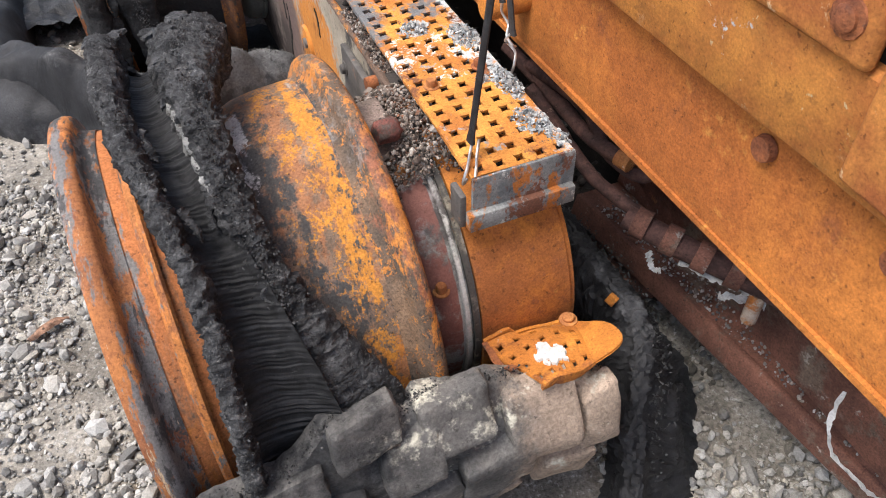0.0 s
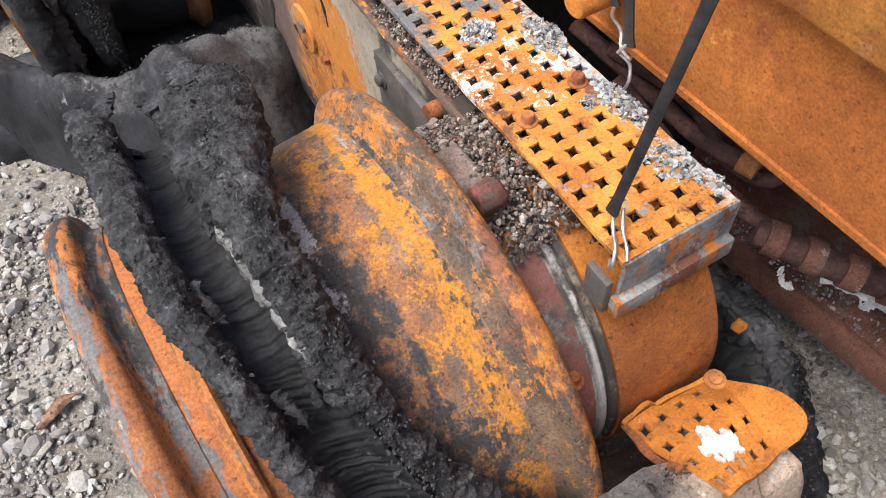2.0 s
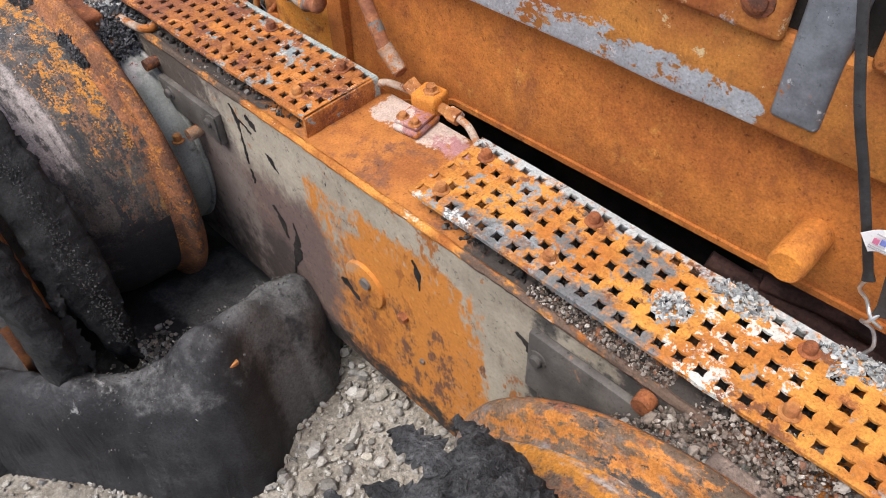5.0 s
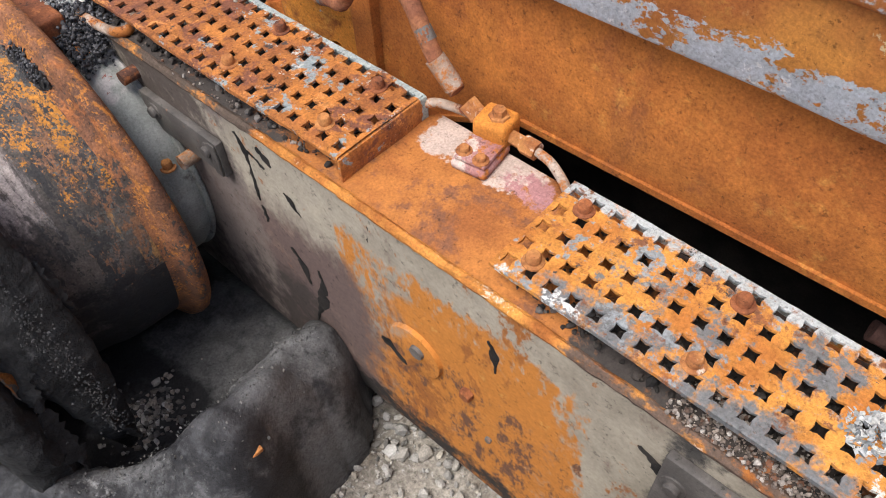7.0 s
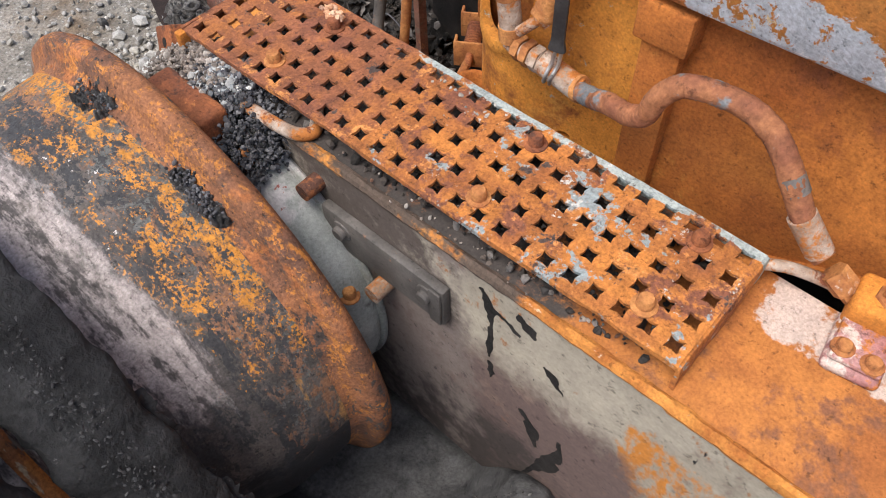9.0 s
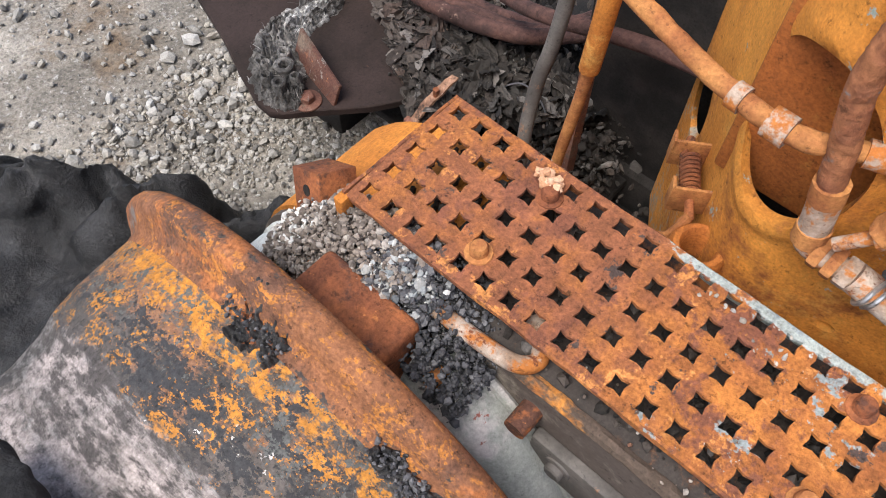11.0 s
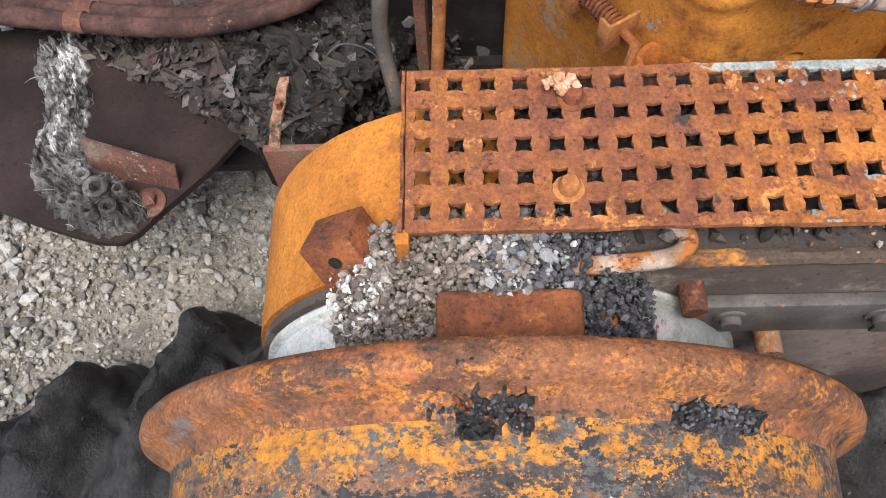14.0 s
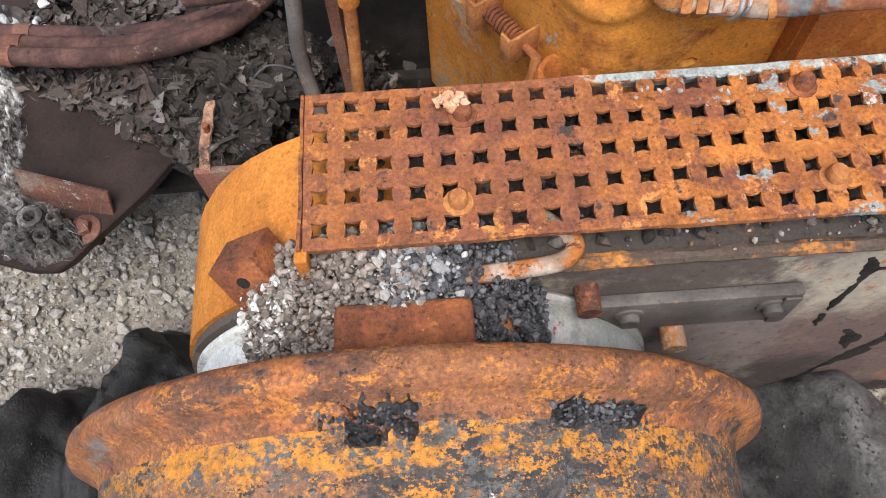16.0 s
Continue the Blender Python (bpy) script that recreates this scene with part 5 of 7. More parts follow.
        return float(np.interp(x, (-0.66, -0.37, -0.25, -0.10, 0.05), (0.432, 0.415, 0.398, 0.388, 0.408))) + 0.050 * low * low * (3 - 2 * low) * min(1.0, max(0.0, (x + 0.45) / 0.3))
    bm = bmesh.new()
    rows = []
    for i in range(121):
        x = -0.68 + 0.735 * i / 120
        drop = 0.04 * max(0.0, (x - 0.03) / 0.03) ** 2.2 + 0.30 * max(0.0, (-0.55 - x) / 0.2) ** 2
        row = []
        for k in range(61):
            d = radians(mix(brim(x), 238, k / 60))
            r = girth(x, math.degrees(d)) - 0.5 * drop + 0.006 * noise.noise((x * 14, d * 6, 2.0)) + 0.003 * noise.noise((x * 50, d * 22, 5.0)) - (0.014 if k == 0 else 0.0)
            row.append(bm.verts.new((x, y + r * math.cos(d), AXLE + r * math.sin(d) - 0.3 * drop)))
        for k in (60, 30, 0):
            d = radians(mix(brim(x), 238, k / 60))
            r = girth(x, math.degrees(d)) - 0.036 - 0.5 * drop
            row.append(bm.verts.new((x, y + r * math.cos(d), AXLE + r * math.sin(d) - 0.3 * drop)))
        rows.append(row)
    for a, b in zip(rows, rows[1:]):
        for k in range(64):
            bm.faces.new((a[k], a[(k + 1) % 64], b[(k + 1) % 64], b[k]))
    bm.faces.new(rows[-1])
    part("tread_band", bm, LUG, ob, "dusty grey-black tread band", 60)
    for k, (x0, x1, d0, d1, skew, high) in enumerate(((-0.378, -0.276, 160.0, 170.5, 0.22, 0.028), (-0.252, -0.140, 164.0, 176.0, 0.16, 0.028), (-0.126, -0.012, 168.5, 185.0, 0.20, 0.030), (-0.008, 0.052, 172.5, 188.0, 0.20, 0.020),
                                                      (-0.318, -0.226, 170.0, 182.0, 0.30, 0.030), (-0.205, -0.085, 179.0, 194.0, 0.22, 0.032), (-0.070, 0.020, 189.0, 204.0, 0.2, 0.028), (-0.625, -0.500, 169, 180, 0.1, 0.022),
                                                      (-0.488, -0.392, 169.5, 179, 0.20, 0.016), (-0.47, -0.34, 180, 194, 0.2, 0.028), (-0.62, -0.49, 183, 196, 0.2, 0.026), (-0.30, -0.20, 186, 200, 0.25, 0.03), (-0.18, -0.09, 199, 214, 0.2, 0.03))):
        bm = bmesh.new()
        rows = []
        for i in range(19):
            u = i / 9 - 1
            row = []
            for j in range(19):
                v = j / 9 - 1
                # sides nearly upright, corners rounded, top slightly hollow
                su, sv = math.copysign(abs(u) ** 0.55, u), math.copysign(abs(v) ** 0.55, v)
                edge = max(abs(u), abs(v))
                rnd = 1 - 0.10 * (su * sv) ** 6
                x = (x0 + x1) / 2 + (x1 - x0) / 2 * su * rnd + 0.004 * noise.noise((k, u * 2, v * 2))
                d = (d0 + d1) / 2 + (d1 - d0) / 2 * sv * rnd - skew * (d1 - d0) * su * 0.5
                h = high * (1 - max(0.0, edge - 0.45) ** 2 * 0.55) if edge < 0.95 else -0.006
                r = girth(x, d) + h + 0.005 * noise.noise((x * 16 + k, d * 0.12, 1.0)) + 0.002 * noise.noise((x * 60, d * 0.5, k))
                a = radians(d)
                row.append(bm.verts.new((x, y + r * math.cos(a), AXLE + r * math.sin(a))))
            rows.append(row)
        for a, b in zip(rows, rows[1:]):
            for j in range(18):
                bm.faces.new((a[j], a[j + 1], b[j + 1], b[j]))
        part("tread_lug", bm, LUG, ob, "", 60)
    chunks("char_crust", fray(1500, lambda s: ((lambda x: (x, y + (girth(x) - 0.006) * math.cos(radians(brim(x))), AXLE + (girth(x) - 0.006) * math.sin(radians(brim(x)))))(-0.66 + 0.72 * s)), 0.006, 176, (0.0012, 0.004)), CRUMB, "grey frayed char along the tread's torn edge", "char", ob, (1.4, 1.2, 0.6), 177)
    # inner sidewall on the far side of the casing
    side = curve_points([(0.215, -0.52, 0.20), (0.235, -0.66, 0.30), (0.225, -0.82, 0.34), (0.218, -0.95, 0.352), (0.205, -1.06, 0.325), (0.150, -1.17, 0.24), (0.06, -1.29, 0.13)], 240)
    part("inner_sidewall", crusted(swell(side, lambda s: finer([(-0.15, -0.34), (-0.125, -0.20), (-0.10, -0.155), (-0.07, -0.10), (-0.045, -0.05), (-0.020, 0.004), (0.0, 0.012), (0.016, 0.006), (0.030, -0.03), (0.040, -0.12), (0.042, -0.34)], 5), 0.006, 26, 5.0, 0.022, 9), 0.007, 6.0), RUBBER, ob, "torn black inner sidewall")
    chunks("char_crust", fray(1500, lambda s: side[int(s * 220)] + Vector((0.028, 0, -0.02)), 0.014, 74, (0.0015, 0.005)), CRUMB, "grey frayed char on the torn edge", "char", ob, (1.5, 1.2, 0.4), 75)
    return ob


def rear_tyre():
    ob = thing("tyre_carcass", (-0.4, 0.6, GROUND), "slumped black burnt tyre lying in folds round the wheel", "tyre", "burnt tyres")
    # mound of slumped carcass in front of the wheel
    bm = bmesh.new()
    nx, ny = 130, 110
    grid = []
    for i in range(nx + 1):
        row = []
        x = -1.02 + 0.975 * i / nx
        front = sum(float(np.interp(x + w, (-1.02, -0.77, -0.69, -0.61, -0.527, -0.43, -0.32, -0.17, -0.10, -0.05), (0.66, 0.44, 0.33, 0.20, 0.055, -0.02, 0.02, 0.085, 0.11, 0.17))) for w in (-0.06, -0.03, 0.0, 0.03, 0.06)) / 5 + 0.03 * noise.noise((x * 9, 0.0, 5.0))
        run = float(np.interp(x, (-0.8, -0.43, -0.25, -0.10), (0.12, 0.13, 0.10, 0.06)))
        hc = float(np.interp(x, (-1.0, -0.70, -0.5, -0.3, -0.17, -0.10, -0.05), (0.17, 0.25, 0.275, 0.285, 0.25, 0.21, 0.10)))
        for j in range(ny + 1):
            y = -0.08 + 0.82 * j / ny
            d = y - front
            u = min(1.0, max(0.0, d / run))
            f = 1 - (1 - u) ** 2.6
            back = max(0.0, d - run - 0.05)
            f *= 0.30 + 0.70 * math.exp(-(back / 0.07) ** 2)
            edge = 1.0
            z = hc * f + sum(h * math.exp(-((x - a) ** 2 + (y - b) ** 2) / r ** 2) for a, b, h, r in ((-0.36, 0.145, 0.075, 0.055), (-0.265, 0.15, 0.065, 0.05), (-0.60, 0.25, 0.05, 0.07), (-0.13, 0.19, 0.04, 0.04), (-0.74, 0.45, 0.04, 0.06), (-0.19, 0.20, 0.035, 0.035), (-0.47, 0.20, 0.02, 0.06))) * min(1.0, u * 1.5)
            p = Vector((x, y, 0))
            lump = 0.014 * noise.noise(p * 7 + Vector((0, 0, 2))) + 0.012 * max(0.0, noise.noise(p * 15)) + 0.003 * noise.noise(p * 50)
            z += lump * min(1.0, f * 1.3) * edge
            row.append(bm.verts.new((x, y + 0.012 * noise.noise(p * 9), GROUND - 0.03 + max(z, 0.0) + 0.02 * min(1.0, f * edge * 3))))
        grid.append(row)
    for a, b in zip(grid, grid[1:]):
        for k in range(ny):
            bm.faces.new((a[k], b[k], b[k + 1], a[k + 1]))
    for v in bm.verts:
        if v.co.z > GROUND + 0.03:
            v.co += 0.012 * noise.noise_vector(v.co * 7) + 0.006 * noise.noise_vector(v.co * 19) + 0.0025 * noise.noise_vector(v.co * 48)
    tops = {}
    for v in bm.verts:
        key = (round(v.co.x / 0.012), round(v.co.y / 0.012))
        tops[key] = max(tops.get(key, -1.0), v.co.z)

    def crown(p):
        return tops.get((round(p[0] / 0.012), round(p[1] / 0.012)))
    part("carcass", bm, RUBBER, ob, "smooth black slumped carcass with ash dust", 70)
    y = HUB
    xs, rs = (lambda s: mix(-0.470, -0.455, s)), (lambda s: mix(0.352, 0.455, s ** 1.3))
    part("sidewall_loop", ring_band(y, 74, 206, xs, rs, lambda s: mix(0.048, 0.050, s) * (1 - 0.75 * max(0.0, s - 0.75) / 0.25), lambda s: mix(0.014, 0.026, s), 200, 24, 0.007, 22, 7.0), CHAR_D, ob, "charred sidewall band leaning on the rim")
    xo = lambda s: mix(-0.575, -0.56, s)
    part("bead_loop", ring_band(y, 70, 212, xo, lambda s: mix(0.385, 0.45, s), lambda s: 0.034, lambda s: mix(0.030, 0.055, s), 180, 20, 0.011, 22, 9.0), CHAR_D, ob, "charred bead loop")
    for k, (x, r, deg, dx, dr, dd, w) in enumerate(((-0.43, 0.375, 128, 0.02, 0.012, 14, 0.014), (-0.42, 0.40, 150, 0.015, 0.015, 14, 0.016), (-0.50, 0.42, 160, -0.02, 0.03, 16, 0.020), (-0.53, 0.45, 176, 0.01, 0.04, 18, 0.024), (-0.46, 0.46, 188, 0.02, 0.02, 14, 0.020))):
        torn_flap([(x + dx * s, y + (r + dr * s) * math.cos(radians(deg + dd * s)), AXLE + (r + dr * s) * math.sin(radians(deg + dd * s))) for s in (0, 0.35, 0.7, 1.0)], w, CHAR_D, ob, 30 + k)
    chunks("char_crust", fray(1800, on_ring(y, 76, 190, xs, lambda s: rs(s) + mix(0.010, 0.022, s)), 0.010, 76, (0.0015, 0.0042)), CRUMB, "char flakes on the loop", "char", ob, (1.3, 1.3, 0.6), 77)
    # carcass slumped behind the wheel
    bm = bmesh.new()
    grid = []
    for i in range(141):
        row = []
        x = -1.0 + 1.12 * i / 140
        for j in range(141):
            yy = 0.98 + 1.10 * j / 140
            edge = float(np.interp(yy, (0.98, 1.10, 1.144, 1.19, 1.25, 1.31, 1.377, 1.505, 1.65, 2.08), (0.10, 0.112, 0.118, 0.100, 0.058, 0.012, -0.012, -0.075, -0.15, -0.42)))
            edge += 0.024 * math.sin(2 * math.pi * (yy - 1.02) / 0.145)
            d = edge - x
            p = Vector((x, yy, 0))
            rise = min(1.0, max(0.0, d / 0.075)) ** 0.55 * min(1.0, max(0.0, (2.06 - yy) / 0.05)) ** 0.5 * min(1.0, max(0.0, (x + 1.0) / 0.06)) ** 0.5
            knob = 0.055 * math.sin(2 * math.pi * (yy + 0.35 * x - 1.02) / 0.145) * math.exp(-((d - 0.09) / 0.09) ** 2)
            z = rise * (0.10 + 0.075 * math.exp(-((d - 0.10) / 0.09) ** 2) + knob - 0.030 * math.exp(-((d - 0.105 - 0.02 * noise.noise(p * 6)) / 0.014) ** 2) + 0.035 * noise.noise(p * 4) + 0.018 * noise.noise(p * 12) + 0.004 * noise.noise(p * 45))
            row.append(bm.verts.new((x + 0.02 * noise.noise(p * 7), yy, GROUND - 0.03 + max(z, 0) + 0.02 * rise)))
        grid.append(row)
    for a, b in zip(grid, grid[1:]):
        for q in range(140):
            bm.faces.new((a[q], b[q], b[q + 1], a[q + 1]))
    for v in bm.verts:
        if v.co.z > GROUND + 0.03:
            v.co += 0.016 * noise.noise_vector(v.co * 9) + 0.014 * noise.noise_vector(v.co * 20) + 0.005 * noise.noise_vector(v.co * 50)
    rng = np.random.default_rng(180)
    bm.verts.ensure_lookup_table()
    specks = []
    for i in rng.choice(len(bm.verts), 6000, replace=False):
        c = bm.verts[int(i)].co
        keep = 0.25 + 1.1 * max(0.0, noise.noise(c * 9))
        if c.z > GROUND + 0.04 and rng.random() < keep:
            specks.append((c.x, c.y, c.z + 0.0005, float(rng.uniform(0.0010, 0.0030))))
    part("carcass", bm, RIDGE, ob, "matte black knobbly carcass behind the wheel", 70)
    chunks("ash_dust", specks, ASHY, "grey ash specks on the knobbly carcass", "ash", ob, (1.3, 1.2, 0.6), 181)
    # outer side of the tread
    crest = curve_points([(-0.62, 0.42, 0.06), (-0.78, 0.48, 0.15), (-0.90, 0.66, 0.21), (-0.90, 0.95, 0.23), (-0.88, 1.30, 0.2)][::-1], 70)
    part("tread_band", swell(crest, lambda s: arch(0.10 * min(1.0, 0.12 + 3.2 * (1 - s)), 0.20 * min(1.0, 0.12 + 3.2 * (1 - s))), 0.006, 20, 6.0, 0.022, 7), RUBBER, ob, "black tread band", 70)
    rng = np.random.default_rng(170)
    dust = []
    for _ in range(900):
        x, yy = rng.uniform(-0.66, -0.13), rng.normal(0.20, 0.05)
        hit = crown((x, yy))
        if hit:
            dust.append((x, yy, hit + 0.001, rng.uniform(0.0012, 0.0045)))
    pit = []
    for _ in range(240):
        x, yy = -0.40 + rng.normal(0, 0.035), 0.40 + rng.normal(0, 0.030)
        hit = crown((x, yy))
        if hit and hit < 0.22:
            pit.append((x, yy, hit + 0.003, rng.uniform(0.004, 0.016)))
    chunks("pit_rubble", pit, RUBBLE, "grey rubble caught in the hollow of the carcass", "rubble", ob, (1.1, 1.0, 0.8), 175)
    chunks("ash_dust", dust, ASHY, "grey ash crumbs on the carcass", "ash", ob, (1.3, 1.2, 0.5), 171)
    part("rubber_chip", block(-0.356, -0.332, 0.080, 0.095, 0.322, 0.332, 0.003), FIT, ob, "small orange paint chip")
    return ob


front_tyre()
rear_tyre()


def bent_step():
    ob = thing("bent_step", (-0.02, -1.12, 0.42), "small crumpled orange step plate lying on the burnt tyre", "step plate")
    # its four corners: two at the casing, two raised on the tread; the fourth runs out into a rounded tongue
    back, tip, bolted, heel = Vector((-0.092, -1.033, 0.441)), Vector((-0.069, -1.178, 0.516)), Vector((0.065, -1.034, 0.437)), Vector((0.018, -1.168, 0.514))
    up = (bolted - back).cross(back - tip).normalized()
    if up.z < 0:
        up = -up
    reach = Vector((0.046, -0.012, 0.036))

    def to(x, y, z):
        # hollow towards the casing, crowned in the middle, dented
        u, v = (x + 0.087) / 0.145, (0.058 - y) / 0.116
        q = back.lerp(bolted, u).lerp(tip.lerp(heel, u), v)
        return q + up * (z + 0.016 * math.sin(math.pi * min(1.0, max(0.0, u))) * math.sin(math.pi * min(1.0, max(0.0, v))) + 0.004 * math.sin(30 * x + 40 * y) + 0.003 * noise.noise((x * 30, y * 30, 4)) + 1.5 * max(0.0, y - 0.045) ** 1.2 * (x < -0.04))
    part("tread_sheet", perforated(-0.0725, 5, -0.0435, 4, 0.029, 0.029, 0.0, 0.004, [(a * 0.72, b * 0.72) for a, b in STAR], to=to), STEP_C, ob, "crumpled sheet with small star-shaped holes", 50)
    bm = bmesh.new()
    rows = []
    for i in range(13):
        u = i / 12
        row = []
        for zz in (0.0, -0.004):
            line = []
            for k in range(25):
                v = k / 24
                out = u * (math.sin(math.pi / 2 * v / 0.72) ** 1.4 if v < 0.72 else math.sqrt(max(0.0, 1 - ((v - 0.72) / 0.28) ** 2)))
                line.append(bm.verts.new(Vector(to(0.058, 0.058 - 0.116 * v, zz)) + reach * out - up * 0.010 * out ** 3))
            row.append(line)
        rows.append(row)
    for p, q in zip(rows, rows[1:]):
        for side in (0, 1):
            for k in range(24):
                bm.faces.new((p[side][k], p[side][k + 1], q[side][k + 1], q[side][k]))
        for k in (0, 24):
            bm.faces.new((p[0][k], q[0][k], q[1][k], p[1][k]))
    part("rounded_end", bm, STEP_C, ob, "rounded curled end without holes", 50)
    for sx, pts in ((1, [(-0.087, -0.058), (-0.03, -0.060), (0.02, -0.058), (0.058, -0.057)]), (-1, [(-0.087, 0.0585), (-0.03, 0.062), (0.03, 0.060), (0.058, 0.0585)])):
        line = [Vector(to(p.x, p.y, 0.0)) for p in curve_points([(x, y, 0) for x, y in pts], 24)]
        part("folded_edge", sweep(line, lambda s: [(-0.005, -0.016), (-0.001, -0.018), (0.004, -0.002), (0.002, 0.003), (-0.004, 0.002)], rough=0.002, freq=30), STEP_C, ob)
    part("torn_corner", sweep([Vector(to(-0.087 - 0.002 * k, 0.058 - 0.0095 * k, 0.001 + 0.004 * math.sin(k))) for k in range(9)], lambda s: [(-0.005, -0.002), (0.006, -0.001), (0.006, 0.002), (-0.005, 0.003)], rough=0.003, freq=60), BLOCK, ob, "grey torn corner")
    # melted white patch
    bm = bmesh.new()
    cells = {}
    for i in range(-16, 17):
        for j in range(-13, 14):
            x, y = i * 0.0022, j * 0.0022
            q = math.hypot(x / 0.031, y / 0.024)
            if q + 0.8 * noise.noise((x * 60, y * 60, 3.3)) + 0.3 * noise.noise((x * 160, y * 160, 1.3)) < 0.68:
                cells[i, j] = 1
    vs = {}

    def corner(i, j, top):
        if (i, j, top) not in vs:
            x, y = i * 0.0022 - 0.020, j * 0.0022 - 0.022
            jit = 0.0009 * noise.noise((i * 0.9, j * 0.9, 1.0))
            vs[i, j, top] = bm.verts.new(to(x + jit, y - jit, (0.0046 + 0.0016 * noise.noise((i * 0.35, j * 0.35, 2.0))) if top else -0.001))
        return vs[i, j, top]
    for i, j in cells:
        ring = [(i, j), (i + 1, j), (i + 1, j + 1), (i, j + 1)]
        bm.faces.new([corner(a, b, True) for a, b in ring])
        for k, (di, dj) in enumerate(((0, -1), (1, 0), (0, 1), (-1, 0))):
            if (i + di, j + dj) not in cells:
                a, b = ring[k], ring[(k + 1) % 4]
                bm.faces.new((corner(*a, True), corner(*b, True), corner(*b, False), corner(*a, False)))
    part("white_residue", bm, WHITE, ob, "white melted residue on the sheet", 60)
    part("support", block(-0.04, 0.02, -1.12, -1.07, 0.38, 0.455, 0.01), STRIP, ob)
    part("bolt", hexbolt((0.052, -1.043, 0.450), 0.010, 0.010, "Z", True, 3), FIT, ob, "rusted bolt on the corner")
    return ob


bent_step()


# ---- the machine's frame beside the beam ----
frame_ob = thing("machine_frame", (0.4, -0.5, 0.6), "orange rusted machine side frame with flaking grey-blue paint", "machine frame")


def prism(stations, closed=True):
    """Joins like outlines of (x, z), given at stations along y."""
    bm = bmesh.new()
    rings = [[bm.verts.new((x, y, z)) for x, z in pts] for y, pts in stations]
    k = len(rings[0])
    for a, b in zip(rings, rings[1:]):
        for j in range(k if closed else k - 1):
            bm.faces.new((a[j], a[(j + 1) % k], b[(j + 1) % k], b[j]))
    if closed:
        bm.faces.new(rings[0])
        bm.faces.new(rings[-1][::-1])
    return bm


def low_edge(y):
    return 0.697 - 0.03 * (y + 0.5) if y < 0 else 0.682 - 0.5 * min(y, 0.16) + 0.0


def ledge(y):
    return 0.915 - 0.018 * (y + 0.4)


ys = [-3.2 + 0.08 * k for k in range(45)]
part("side_panel", prism([(y, [(0.166 + 0.004 * noise.noise((0, y * 3, 0)), low_edge(y)), (0.162, low_edge(y) + 0.06), (0.166, 0.80), (0.172, ledge(y) + 0.06), (0.184, ledge(y) + 0.06), (0.178, low_edge(y))]) for y in ys]), FRAME, frame_ob, "broad orange rusted side panel")
part("panel_lip", prism([(y, [(0.160, low_edge(y) - 0.004), (0.160, low_edge(y) + 0.006), (0.19, low_edge(y) + 0.006), (0.19, low_edge(y) - 0.004)]) for y in ys if y < 0.3]), FRAME, frame_ob, "thin rusted lip under the panel")
part("upper_rail", prism([(y, [(0.140 + 0.003 * noise.noise((y * 5, 0, 0)), ledge(y) + 0.004 * noise.noise((y * 9, 0, 2))), (0.136, ledge(y) + 0.006), (0.134, ledge(y) + 0.118), (0.140, ledge(y) + 0.125), (0.25, ledge(y) + 0.125), (0.25, ledge(y))]) for y in ys if y < 0.345]), RAIL, frame_ob, "rail above the panel, rust with peeling blue-grey paint")
# near-black backing, added as the shade in the seams between covers
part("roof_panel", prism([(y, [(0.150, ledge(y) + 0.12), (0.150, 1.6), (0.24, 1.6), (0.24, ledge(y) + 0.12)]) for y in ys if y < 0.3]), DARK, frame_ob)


def cover(y0, y1, x, material, label):
    z0, z1 = ledge((y0 + y1) / 2) + 0.124, 1.42
    c = part("cover_panel", block(x, x + 0.018, y0, y1, z0, z1, 0.009, None, 3), material, frame_ob, label)
    for y in (y0 + 0.035, y1 - 0.035):
        part("bolt", hexbolt((x, y, z0 + 0.04), 0.013, 0.008, "-X", True, 1), BLOCK, c)
    return c


cover(-0.525, 0.26, 0.122, COVER, "cover panel with flaking blue-grey paint")
cover(-0.735, -0.615, 0.122, COVER, "rusted cover panel")
cover(-1.315, -1.02, 0.122, COVER, "rusted cover panel with bolts")
cover(-2.4, -1.42, 0.122, COVER, "rusted cover panel")
ROUND = [(0.0054 * math.cos(radians(225 + 45 * k)), 0.0054 * math.sin(radians(225 + 45 * k))) for k in range(8)]
GX = 0.0148
part("grille", perforated(0, 17, 0, 18, GX, 0.0130, 0.0, 0.004, ROUND, 0.5, sink=0.0005, to=lambda x, y, z: (0.128 - z, -1.005 + x, ledge(-0.9) + 0.155 + y)), FRAME, frame_ob, "rusted grille with round holes", 30)
part("grille_sill", block(0.122, 0.140, -1.02, -0.735, ledge(-0.9) + 0.124, ledge(-0.9) + 0.150, 0.005), FRAME, frame_ob, "rusted sill under the grille")
for y0, y1 in ((-0.592, -0.535), (-1.40, -1.325)):
    part("post", block(0.128, 0.150, y0, y1, ledge(-0.55) + 0.028, 1.45, 0.007, None, 3), POST if y0 > -1 else COVER, frame_ob, "dark grey painted post with scratched foot" if y0 > -1 else "rusted post with a scraped patch")
part("peg", rod([(-0.092, 0.004), (-0.092, 0.021), (-0.088, 0.024), (0.0, 0.024)], (0.178, -0.628, 0.790), "X", 32), CAP, frame_ob, "short round rusted peg")
for y, z in ((-1.207, 0.885), (-1.40, 0.885)):
    part("bolt", rod([(-0.010, 0.009), (-0.010, 0.015), (0.0, 0.017)], (0.167, y, z), "X", 20), BLOCK, frame_ob, "round rusted bolt boss")
# fittings of the frame near the far wheel
part("rib", block(0.146, 0.20, 0.272, 0.318, 0.50, 0.885, 0.004), FRAME, frame_ob, "upright rusted rib")
